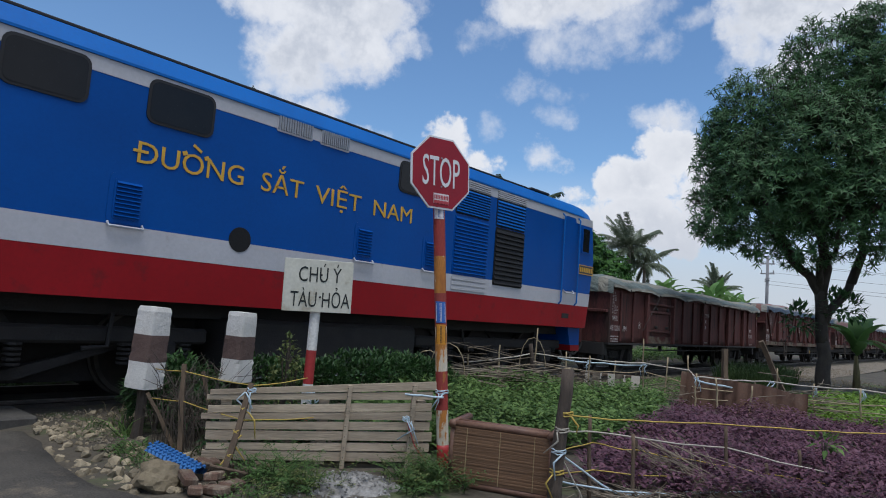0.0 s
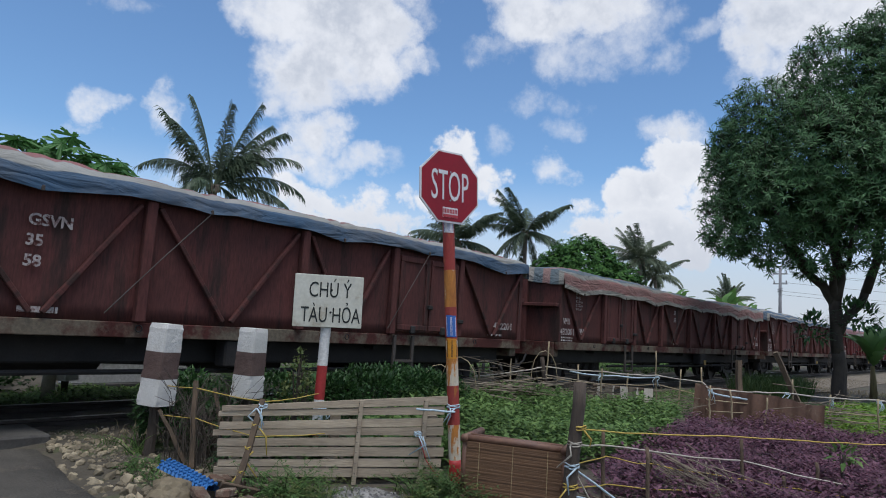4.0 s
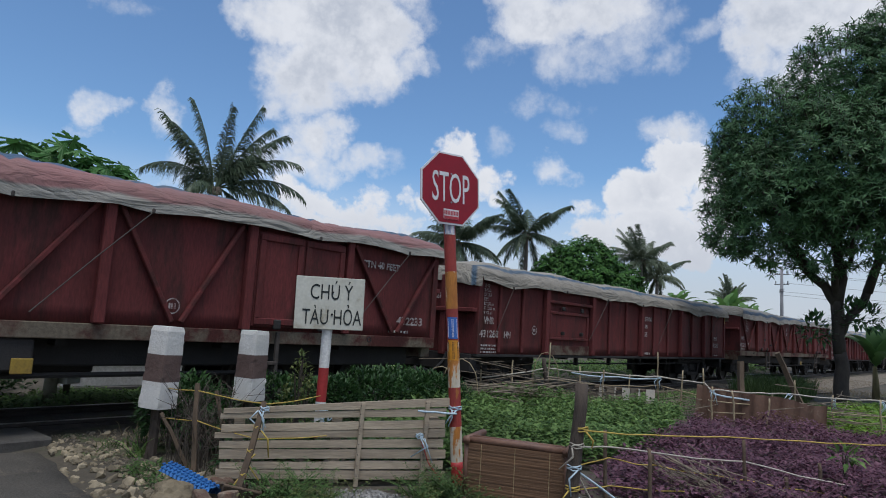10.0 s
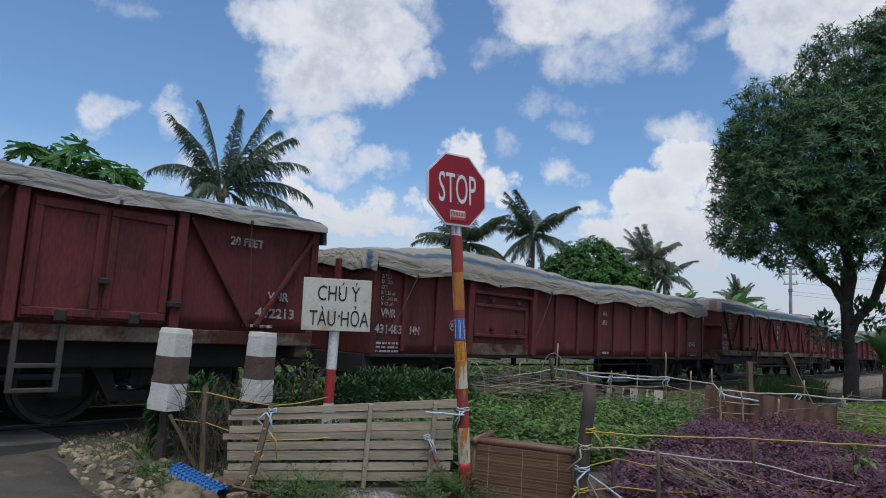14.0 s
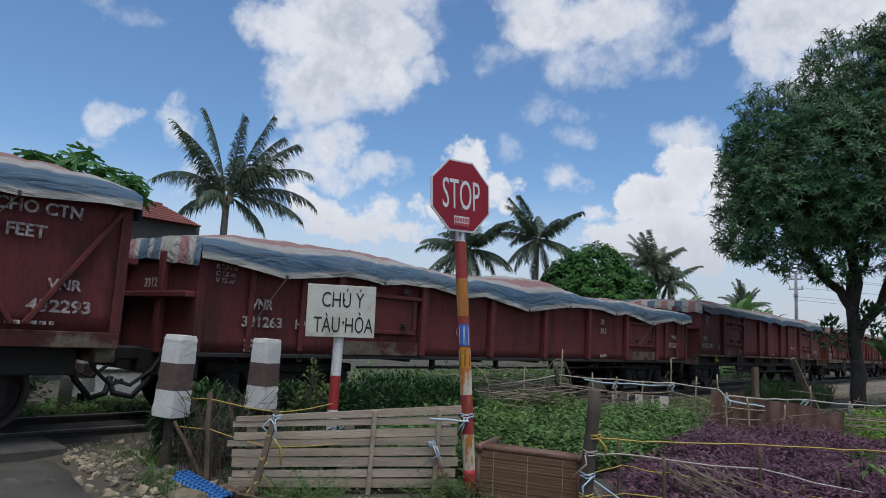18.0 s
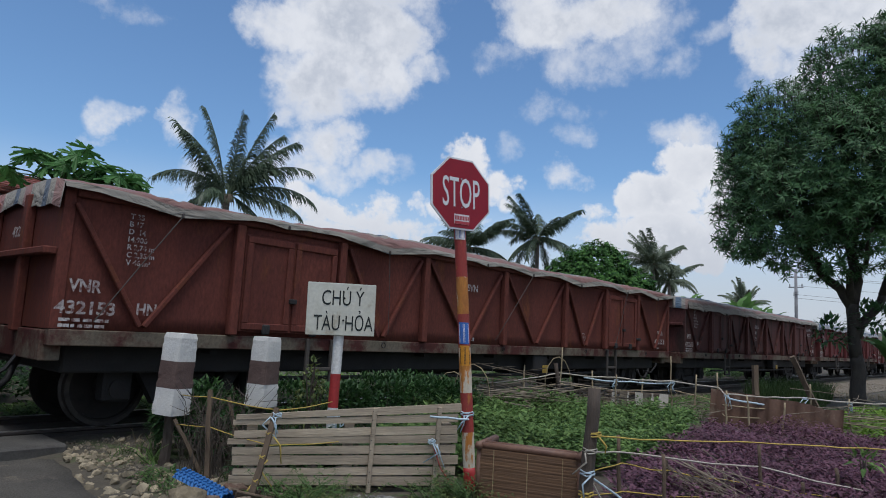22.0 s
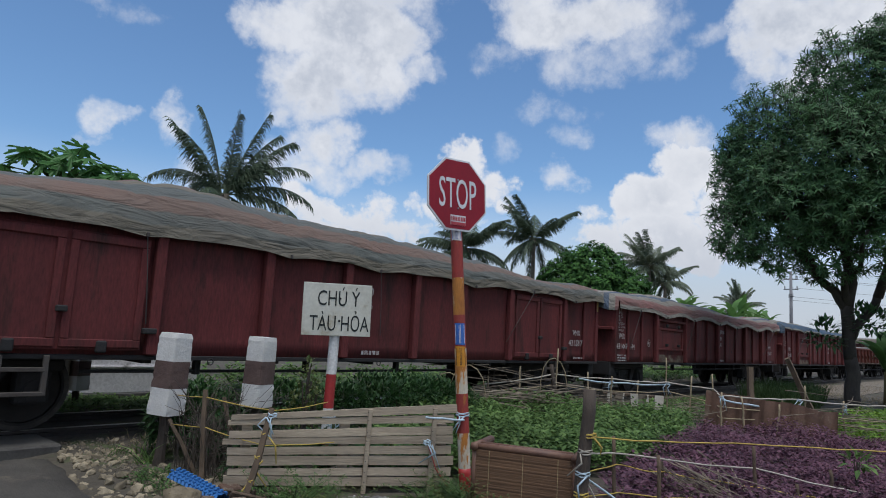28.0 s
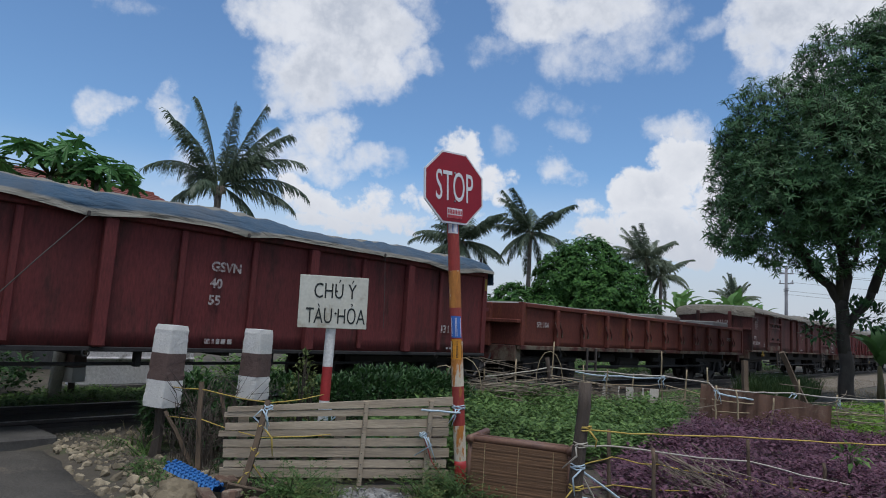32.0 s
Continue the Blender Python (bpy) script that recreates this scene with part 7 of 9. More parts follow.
foam = thing("foam_strip", "bright blue dimpled foam strip half curled on the rubble", "foam strip", pose(2.60, 4.53, -0.012))
fa = Vector((0.04, -0.70, 0)).normalized()
fb = Vector((-fa.y, fa.x, 0))
s = Shape()
nu, nv = 24, 9
for i in range(nu + 1):
    u = i / nu
    c = fa * (u - 0.5) * 0.60
    for j in range(nv + 1):
        v = j / nv
        a = math.radians(-20 + 175 * v)
        rad = 0.082 - 0.012 * u
        bump = 0.006 * (1 if (i + j) % 2 else -1)
        p_ = c + fb * (math.cos(a) * (rad + bump)) + Vector((0, 0, max(math.sin(a) * (rad + bump) + 0.03, 0.0) + 0.07 - 0.05 * u))
        s.v.append(tuple(p_))
s.f = [(i * (nv + 1) + j, (i + 1) * (nv + 1) + j, (i + 1) * (nv + 1) + j + 1, i * (nv + 1) + j + 1) for i in range(nu) for j in range(nv)]
part("foam_skin", s, M_FOAM, foam)
k_ = Shape()
for i in range(0, nu, 1):
    for j in range(1, nv, 2):
        p_ = Vector(s.v[i * (nv + 1) + j + (i % 2 if j + (i % 2) <= nv else 0)])
        k_.box(p_.x - 0.011, p_.x + 0.011, p_.y - 0.011, p_.y + 0.011, p_.z - 0.004, p_.z + 0.010, 0.004)
tagged(part("foam_dimple", k_, M_FOAM, foam), kind="stuff")

heap_ = thing("lime_heap", "small heap of white lime and mortar rubble", "rubble", pose(3.44, 3.60, 0.0))
s = Shape()
for i in range(29):
    for j in range(29):
        x, y = -0.5 + i / 28, -0.4 + 0.8 * j / 28
        z = 0.078 * max(0, 1 - (x / 0.44) ** 2 - (y / 0.34) ** 2) * (1 + 0.5 * noise.noise((x * 5, y * 5, 4))) + 0.02 * noise.noise((x * 9, y * 9, 0)) + 0.022 * noise.noise((x * 24, y * 24, 0)) - 0.015
        s.v.append((x * 0.656 + y * 0.755, -x * 0.755 + y * 0.656, z))
s.f = [(i * 29 + j, i * 29 + j + 1, (i + 1) * 29 + j + 1, (i + 1) * 29 + j) for i in range(28) for j in range(28)]
part("rubble_body", s, M_ASH, heap_)
lumps = [blob(rng, 0.013, 0.7, 0.35).mesh("lump", M_ASH) for _ in range(4)]
for k in range(260):
    x, y = rng.gauss(-0.03, 0.24), rng.gauss(-0.04, 0.19)
    z = 0.078 * max(0, 1 - (x / 0.44) ** 2 - (y / 0.34) ** 2)
    part("lump", rng.choice(lumps), None, heap_, m=pose(x * 0.656 + y * 0.755, -x * 0.755 + y * 0.656, z, rng.uniform(0, 90), 0, rng.uniform(0, 360)) @ Matrix.Scale(rng.uniform(0.3, 1.1), 4))

# ---- garden fences ----
stick("fence_post", (4.23, 2.35, -0.03), (4.26, 2.315, 0.97), 0.052, 0.044, M_DARKPOST, "thick dark wooden post at the garden corner", "post", "garden fence posts", 0.02, 10)
for a, b in (((4.66, 2.29), 0.62), ((5.42, 2.24), 0.37), ((5.93, 1.68), 0.53), ((6.96, 0.86), 0.24), ((6.06, 1.39), 0.27), ((4.9, 2.05), 0.5), ((6.55, 1.25), 0.35)):
    stick("garden_stick", (a[0], a[1], -0.03), (a[0] - 0.03, a[1] + 0.02, b), 0.017, 0.014, M_STAKE, "thin wooden stick of the garden fence", "stake", "garden fence sticks")
for pts, r, m_, lab in (
        (((4.26, 2.305, 0.645), (5.90, 1.71, 0.552), (7.10, 0.70, 0.532), (9.5, -1.2, 0.5)), 0.0055, M_YSTRING, "yellow plastic string along the garden fence"),
        (((4.26, 2.31, 0.54), (4.66, 2.28, 0.50), (5.91, 1.70, 0.353), (6.96, 0.86, 0.12)), 0.0065, M_WSTRING, "dirty white string along the garden fence"),
        (((4.25, 2.32, 0.40), (4.65, 2.29, 0.42), (5.42, 2.24, 0.28), (5.92, 1.69, 0.206), (6.96, 0.86, 0.05)), 0.0048, M_YSTRING, "yellow string low on the garden fence"),
        (((4.23, 2.35, 0.23), (4.66, 2.28, 0.22), (5.92, 1.69, 0.09)), 0.0048, M_YSTRING, "yellow string low on the garden fence"),
        (((4.23, 2.35, 0.385), (4.55, 2.2, 0.18), (4.78, 2.12, 0.06), (5.4, 1.8, 0.05)), 0.008, M_BSTRING, "pale blue plastic strip on the garden fence"),
        (((4.23, 2.35, 0.20), (4.7, 2.1, 0.10), (5.5, 1.7, 0.05), (6.3, 1.2, 0.08)), 0.007, M_BSTRING, "pale blue plastic strip on the garden fence"),
        (((4.25, 2.33, 0.36), (4.42, 2.25, 0.1), (4.45, 2.24, 0.03)), 0.006, M_WSTRING, "white strip hanging from the corner post")):
    cord("fence_string", pts, r, m_, lab, "garden strings", 0.008, 0.012)
for x, y, z, m_ in ((4.25, 2.33, 0.53, M_WSTRING), (4.24, 2.34, 0.38, M_BSTRING), (4.235, 2.345, 0.24, M_YSTRING), (5.92, 1.69, 0.09, M_WSTRING), (4.26, 2.31, 0.645, M_YSTRING)):
    knot(x, y, z, 0.05 if x < 4.5 else 0.02, m_, "plastic strip knotted on the garden fence", int(z * 100 + x), 1)

MID = [((9.30, 7.0), 0.62), ((10.0, 6.85), 0.8), ((10.78, 6.57), 1.15), ((11.2, 6.1), 0.75), ((11.19, 5.65), 0.72), ((11.7, 5.35), 0.66), ((11.9, 4.9), 1.1), ((12.0, 4.55), 0.8), ((12.21, 4.18), 0.86), ((11.3, 3.75), 0.62),
       ((11.0, 3.3), 0.60), ((11.2, 2.9), 0.52), ((11.9, 3.0), 0.56), ((12.12, 2.73), 0.8), ((12.4, 2.2), 0.6), ((12.12, 1.52), 0.62), ((12.3, 0.9), 0.6), ((13.0, 0.1), 0.6)]
for (x, y), h in MID:
    stick("bamboo_stick", (x, y, -0.03), (x + rng.uniform(-0.05, 0.05), y + rng.uniform(-0.05, 0.05), h), 0.017, 0.013, M_BAMBOO, "thin bamboo stick of the inner garden fence", "stake", "inner fence sticks", 0.03)
stick("wooden_post", (10.75, 6.5, -0.03), (10.70, 6.62, 0.85), 0.05, 0.04, M_DARKPOST, "dark wooden post of the inner fence", "post")
stick("leaning_post", (12.95, 2.62, -0.03), (12.45, 3.05, 1.22), 0.06, 0.055, M_STAKE, "grey plank post leaning over the fence", "post", square=True)
stick("wooden_post", (14.0, 4.06, -0.03), (14.0, 4.1, 1.0), 0.07, 0.065, M_STAKE, "grey square post behind the inner fence", "post", square=True)
top_line = [(9.25, 7.07, 0.48), (10.77, 6.58, 0.68), (11.19, 5.65, 0.66), (11.9, 4.9, 0.66), (12.21, 4.18, 0.60), (11.3, 3.75, 0.56), (12.08, 2.78, 0.575), (12.12, 1.51, 0.60), (13.0, 0.1, 0.58)]
cord("fence_string", top_line, 0.012, M_WSTRING, "dirty white string along the inner fence", "garden strings", 0.015, 0.02)
cord("fence_string", [(x, y, z - 0.18 + 0.06 * math.sin(x * 5)) for x, y, z in top_line], 0.009, M_BAMBOO, "dry cane rail along the inner fence", "garden strings", 0.01, 0.03)
cord("fence_string", [(x, y, z - 0.34 + 0.05 * math.sin(x * 7)) for x, y, z in top_line[4:]], 0.009, M_BAMBOO, "dry cane rail low on the inner fence", "garden strings", 0.01, 0.03)
cord("tied_strip", [(11.3, 3.75, 0.5), (11.6, 3.4, 0.44), (12.0, 2.95, 0.40), (12.3, 2.4, 0.36)], 0.016, M_BSTRING, "pale blue plastic strip on the inner fence", "tied plastic strips", 0.03)
cord("tied_strip", [(11.0, 6.2, 0.62), (11.5, 5.5, 0.60), (11.9, 4.9, 0.62)], 0.014, M_BSTRING, "pale blue plastic strip on the inner fence", "tied plastic strips", 0.03)
for x, y, z in ((11.3, 3.75, 0.52), (12.08, 2.78, 0.55), (12.4, 2.2, 0.52), (11.9, 4.9, 0.62), (12.12, 1.51, 0.56), (11.19, 5.65, 0.6)):
    knot(x, y, z, 0.035, M_BSTRING, "pale blue strip knotted on the inner fence", int(x * 10 + y), 3)

s = Shape()
n = 40
for i in range(n + 1):
    u = i / n
    x, y = 11.62 + 0.06 * math.sin(u * 9), 4.15 - 1.98 * u
    for k in range(5):
        v = k / 4
        s.v.append((x + 0.03 * math.sin(u * 60) * (0.5 + v) + 0.12 * v + 0.04 * noise.noise((u * 7, v * 2, 3)), y, v * (0.62 + 0.05 * noise.noise((u * 4, 1, 2)) - 0.14 * u) - 0.02))
base = len(s.v)
s.v += [(x + 0.012, y, z) for x, y, z in s.v]
for i in range(n):
    for k in range(4):
        a = i * 5 + k
        s.f.append((a, a + 1, a + 6, a + 5))
        s.f.append((base + a, base + a + 5, base + a + 6, base + a + 1))
solid("brown_sheet", s, M_BROWNSHEET, "crumpled brown sheet standing against the inner fence", "sheet", smooth=True)

bench2 = thing("low_plank_bench", "low grey plank on blocks with pale rags over it", "bench", turned((11.45, 5.95, 0), Vector((0.5, -1.0, 0))))
part("plank", Shape().box(0, 1.1, -0.12, 0.12, 0.36, 0.40, 0.008), M_STAKE, bench2)
for x in (0.08, 0.9):
    part("block", Shape().box(x, x + 0.14, -0.1, 0.1, -0.02, 0.358, 0.01), M_CONCRETE, bench2)
for k in range(7):
    x = 0.08 + 0.14 * k
    q = Shape()
    for i in range(6):
        v = i / 5
        for j in range(3):
            q.v.append((x + (0.045 + 0.03 * math.sin(k * 2.3)) * j + 0.02 * noise.noise((x * 9, v * 3, j)), -0.135 - 0.03 * v + 0.012 * (j % 2), 0.412 - 0.34 * v * (0.62 + 0.75 * noise.noise((x * 17, 1, 1)))))
    q.f = [(i * 3 + j, i * 3 + j + 1, i * 3 + j + 4, i * 3 + j + 3) for i in range(5) for j in range(2)]
    part("rag", q, (M_WSTRING, M_PALESTRAW, M_WSTRING)[k % 3], bench2, "pale hanging rag", smooth=True)

# ---- plants ----
def bush(name, label, category, boxes, count, size, material, seed, kind="", stems=True):
    """Leafy growth in ellipsoid clumps: (x, y, z, rx, ry, rz)."""
    r = random.Random(seed)
    s = Shape()
    weights = [b[3] * b[4] + b[3] * b[5] for b in boxes]
    for _ in range(count):
        x, y, z, rx, ry, rz = r.choices(boxes, weights)[0]
        d = rand_dir(r, -0.6)
        k = r.uniform(0.72, 1.06)
        p_ = Vector((x + d.x * rx * k, y + d.y * ry * k, max(z + d.z * rz * k, 0.02)))
        w = (d + rand_dir(r) * 0.8 + Vector((0, 0, 0.25))).normalized()
        leaf(s, p_, w, Vector((0, 0, 1)), size * r.uniform(0.7, 1.3), size * r.uniform(0.32, 0.5), 0.2, r.uniform(0, 0.35))
    o = thing(name, label, category, kind=kind)
    part("foliage", s, material, o)
    if stems:
        st_ = Shape()
        for x, y, z, rx, ry, rz in boxes:
            for _ in range(3):
                st_.tube([(x + r.uniform(-0.1, 0.1), y, -0.02), (x + r.uniform(-rx, rx) * 0.4, y + r.uniform(-ry, ry) * 0.4, z + rz * 0.3)], [0.014, 0.006], 5)
        tagged(part("stem_growth", st_, M_TWIG, o), kind="stuff")
    return o


def in_poly(x, y, poly):
    inside = False
    for i in range(len(poly)):
        (x0, y0), (x1, y1) = poly[i], poly[i - 1]
        if (y0 > y) != (y1 > y) and x < (x1 - x0) * (y - y0) / (y1 - y0) + x0:
            inside = not inside
    return inside


def bed(name, label, category, poly, plants, height, leaves, size, material, seed, slim=0.42, up=0.35):
    """A planted bed: many small plants, each a tuft of leaves on a stem."""
    r = random.Random(seed)
    s = Shape()
    x0, x1 = min(p_[0] for p_ in poly), max(p_[0] for p_ in poly)
    y0, y1 = min(p_[1] for p_ in poly), max(p_[1] for p_ in poly)
    n = 0
    while n < plants:
        x, y = r.uniform(x0, x1), r.uniform(y0, y1)
        if not in_poly(x, y, poly):
            continue
        n += 1
        lump = 0.75 + 0.5 * noise.noise((x * 0.9, y * 0.9, seed)) + 0.25 * noise.noise((x * 3.5, y * 3.5, seed))
        h = height * max(0.35, lump) * r.uniform(0.75, 1.2)
        g0 = ground_z(x, y)
        for k in range(leaves):
            u = r.uniform(0.35, 1.0)
            a = r.uniform(0, 6.283)
            d = Vector((math.cos(a), math.sin(a), r.uniform(-0.25, up + 0.5 * u))).normalized()
            c = Vector((x, y, g0 + h * u)) + d * r.uniform(0, 0.03)
            leaf(s, c, d, Vector((0, 0, 1)), size * r.uniform(0.65, 1.3), size * slim * r.uniform(0.8, 1.2), 0.15, r.uniform(0, 0.3))
    return solid(name, s, material, label, category, kind="stuff")


def grass(name, label, spots, count, h, material, seed, spread=1.0):
    """Tufts of blades round spots (x, y, radius)."""
    r = random.Random(seed)
    s = Shape()
    wts = [q[2] ** 2 for q in spots]
    for _ in range(count):
        x, y, rad = r.choices(spots, wts)[0]
        a, q = r.uniform(0, 6.283), rad * math.sqrt(r.random())
        p_ = Vector((x + q * math.cos(a), y + q * math.sin(a), 0))
        p_.z = ground_z(p_.x, p_.y) - 0.01
        d = Vector((r.uniform(-1, 1) * spread, r.uniform(-1, 1) * spread, 2.0)).normalized()
        ln = h * r.uniform(0.5, 1.25)
        side = d.cross(Vector((r.uniform(-1, 1), r.uniform(-1, 1), 0.1))).normalized() * 0.006 * (0.6 + h)
        mid = p_ + d * ln * 0.6
        tip = p_ + d * ln + Vector((d.x, d.y, -0.35)) * ln * 0.35
        n = len(s.v)
        s.v += [tuple(p_ - side), tuple(p_ + side), tuple(mid + side * 0.8), tuple(mid - side * 0.8), tuple(tip)]
        s.f += [(n, n + 1, n + 2, n + 3), (n + 3, n + 2, n + 4)]
    return solid(name, s, material, label, "grass", kind="stuff")


# the hedge before the track, and the twiggy shrub at the marker posts
bush("hedge", "dense dark green hedge beside the track", "hedge", [(4.35, 6.1, 0.36, 0.5, 0.35, 0.32), (4.9, 5.75, 0.34, 0.5, 0.4, 0.33), (5.45, 5.75, 0.40, 0.55, 0.4, 0.36), (6.05, 5.9, 0.40, 0.55, 0.42, 0.36), (6.65, 6.0, 0.38, 0.5, 0.4, 0.33), (7.15, 6.05, 0.33, 0.45, 0.4, 0.29), (3.5, 6.3, 0.34, 0.45, 0.3, 0.32)], 9000, 0.080, L_HEDGE, 5)
bush("young_shrub", "pale green young shrub beside the warning sign", "shrub", [(4.05, 5.25, 0.42, 0.19, 0.18, 0.30), (4.02, 5.22, 0.72, 0.12, 0.12, 0.18), (4.02, 5.22, 0.88, 0.05, 0.05, 0.11), (4.14, 5.2, 0.60, 0.09, 0.09, 0.16)], 420, 0.060, L_YOUNG, 6)
bush("shrub", "leafy green shrub behind the twigs at the marker post", "shrub", [(3.3, 6.1, 0.32, 0.38, 0.28, 0.28), (3.5, 5.65, 0.22, 0.26, 0.22, 0.20)], 1300, 0.08, L_HEDGE, 7)
r = random.Random(3)
tw = thing("twiggy_bush", "tangle of bare grey twigs at the marker post", "bush", pose(3.12, 5.35, 0))
for k in range(90):
    a = r.uniform(0, 6.283)
    x, y = r.uniform(-0.22, 0.30), r.uniform(-0.25, 0.3)
    h = r.uniform(0.35, 0.98)
    dx, dy = math.cos(a) * h * 0.35, math.sin(a) * h * 0.35
    pts = [(x + dx * u * u + 0.03 * noise.noise((u * 3, k, 0)), y + dy * u * u + 0.03 * noise.noise((u * 3, k, 5)), h * u * (1 - 0.15 * u) - 0.02) for u in (0, 0.25, 0.5, 0.75, 1)]
    q = Shape().tube(pts, [0.0042, 0.0036, 0.0030, 0.0022, 0.0012], 5)
    for j in range(3):
        b0 = Vector(pts[r.choice((2, 3))])
        q.tube([b0, b0 + Vector((r.uniform(-0.14, 0.14), r.uniform(-0.14, 0.14), r.uniform(0.0, 0.16)))], [0.003, 0.0015], 4)
    part("twig", q, M_TWIG, tw)

# garden beds
bed("greens_bed", "bed of low leafy greens in the garden", "vegetable bed", [(4.75, 3.75), (6.4, 3.05), (8.6, 3.35), (11.2, 4.2), (11.0, 5.7), (9.8, 6.7), (8.3, 6.9), (6.8, 5.9), (5.2, 5.3), (4.4, 4.75)], 4800, 0.36, 6, 0.084, L_GREEN, 21, 0.55)
bed("tall_greens", "taller green leaves behind the pallet fence", "vegetable bed", [(4.6, 4.9), (5.2, 4.4), (7.6, 5.6), (8.6, 6.5), (7.4, 6.6), (5.6, 5.5)], 800, 0.48, 7, 0.12, L_GREEN, 22, 0.4)
bed("pallet_weeds", "dark leafy weeds growing behind the pallet fence", "weeds", [(2.98, 4.78), (3.7, 4.28), (4.4, 3.75), (4.6, 4.15), (3.9, 4.6), (3.2, 5.05)], 300, 0.40, 8, 0.085, L_HEDGE, 33, 0.45)
bed("amaranth_bed", "dense bed of dark purple amaranth", "vegetable bed", [(4.75, 2.62), (5.9, 2.95), (8.3, 3.25), (10.4, 3.75), (11.3, 2.6), (11.5, 0.4), (9.0, -1.0), (6.2, -0.2), (5.2, 1.6)], 5600, 0.30, 7, 0.064, L_PURPLE, 23, 0.5)
bed("salad_bed", "bright green young salad bed", "vegetable bed", [(11.3, 1.9), (13.0, 0.4), (20.0, 0.8), (19.0, 3.0), (16.0, 3.1), (12.6, 2.6)], 1500, 0.16, 6, 0.11, L_LIGHT, 24, 0.55)
def sprawl(label, spots, material, seed, reach=0.26, size=0.034):
    """Straggling weeds: thin stems from each spot (x, y, stems), with small leaves in pairs along them."""
    r = random.Random(seed)
    s = Shape()
    o = thing("weeds", label, "weeds", kind="stuff")
    st_ = Shape()
    for x, y, stems in spots:
        for _ in range(stems):
            a = r.uniform(0, 6.283)
            h = Vector((math.cos(a), math.sin(a), 0))
            ln = reach * r.uniform(0.5, 1.3)
            e0 = r.uniform(0.35, 1.45)
            p_ = Vector((x + r.gauss(0, 0.07), y + r.gauss(0, 0.07), 0))
            p_.z = ground_z(p_.x, p_.y)
            pts = [tuple(p_)]
            for k in range(7):
                e = e0 - 0.13 * k
                p_ = p_ + (h * math.cos(e) + Vector((0, 0, math.sin(e)))) * ln / 7
                pts.append(tuple(p_))
                for q in (-1, 1):
                    d = (Vector((-h.y, h.x, 0)) * q + h * 0.5 + Vector((0, 0, r.uniform(-0.2, 0.5)))).normalized()
                    leaf(s, p_, d, Vector((0, 0, 1)), size * r.uniform(0.7, 1.4), size * r.uniform(0.35, 0.5), 0.15, r.uniform(0, 0.3))
            st_.tube([pts[0], pts[3], pts[7]], [0.003, 0.0022, 0.001], 4)
    tagged(part("foliage", s, material, o), kind="stuff")
    tagged(part("stem_growth", st_, material, o), kind="stuff")
    return o


sprawl("green weeds straggling at the foot of the pallet fence", [(2.95, 4.12, 22), (3.06, 3.92, 30), (3.2, 3.8, 26), (3.1, 4.1, 24), (3.22, 4.0, 16), (2.86, 3.72, 12), (3.0, 3.62, 10)], L_SHRUB, 25)
sprawl("pale green weeds between the bricks and the lime heap", [(3.12, 3.72, 18), (3.02, 3.85, 16), (3.28, 3.66, 12), (2.72, 3.62, 8)], L_YOUNG, 35, 0.22, 0.030)
sprawl("green weeds straggling at the foot of the stop sign", [(3.80, 3.32, 24), (3.95, 3.12, 26), (4.15, 3.06, 22), (4.28, 3.25, 26), (4.12, 3.4, 26), (3.92, 3.5, 20), (4.3, 3.5, 16), (3.62, 3.18, 12), (3.72, 3.05, 10)], L_SHRUB, 26, 0.28)
sprawl("pale green weeds beside the lime heap", [(3.72, 3.30, 14), (3.86, 3.14, 14), (4.02, 3.28, 14)], L_YOUNG, 36, 0.24)
bed("weeds", "low weeds among the rubble", "weeds", [(2.4, 4.7), (2.7, 4.6), (2.9, 5.3), (2.8, 5.7), (2.45, 5.4)], 90, 0.09, 6, 0.05, L_SHRUB, 27, 0.3)
bed("weeds", "low weeds beside the track", "weeds", [(7.5, 6.6), (11, 6.9), (18, 6.4), (18, 5.4), (12.5, 4.6), (11.5, 6.2)], 500, 0.10, 5, 0.09, L_GREEN, 28, 0.45)
bed("far_weeds", "rank green growth across the track", "weeds", [(2.6, 8.95), (6.4, 9.0), (6.4, 10.3), (2.4, 10.3)], 900, 0.13, 6, 0.09, L_GREEN, 29, 0.4)
bed("far_weeds", "rank green growth across the track", "weeds", [(5.9, 9.3), (40, 9.4), (44, 14), (6.2, 13)], 3400, 0.45, 6, 0.16, L_GREEN, 30, 0.45)
bed("far_weeds", "tall weeds across the track beside the road", "weeds", [(2.0, 10.0), (3.4, 10.0), (3.3, 13), (2.0, 13)], 330, 0.75, 8, 0.14, L_HEDGE, 31, 0.45)
grass("grass_tuft", "long green grass beside the gravel", [(18.5, 4.7, 0.9), (20.0, 4.9, 0.9), (21.2, 4.9, 0.7)], 3800, 0.60, L_GRASS, 41, 0.6)
grass("verge_grass", "short rough grass along the verge", [(2.75, 5.0, 0.35), (3.6, 6.6, 0.5), (2.95, 6.3, 0.3), (13, 5.6, 1.3), (15.5, 5.2, 1.6), (3.0, 4.0, 0.4), (12.5, 4.6, 1.2), (14.5, 3.9, 1.3), (17, 4.4, 1.5)], 7000, 0.13, L_GRASS, 42, 1.2)
grass("dry_grass", "dry yellow grass on the bank", [(3.3, 6.7, 0.45), (14, 4.4, 1.2), (17, 5.6, 1.5), (24, 4.0, 2.5), (10.5, 7.1, 0.8)], 2200, 0.16, L_DRY, 43, 1.3)
grass("leaning_blades", "broad yellow-green grass blades under the marker post", [(2.88, 5.95, 0.09)], 34, 0.30, L_GREEN, 44, 2.4)
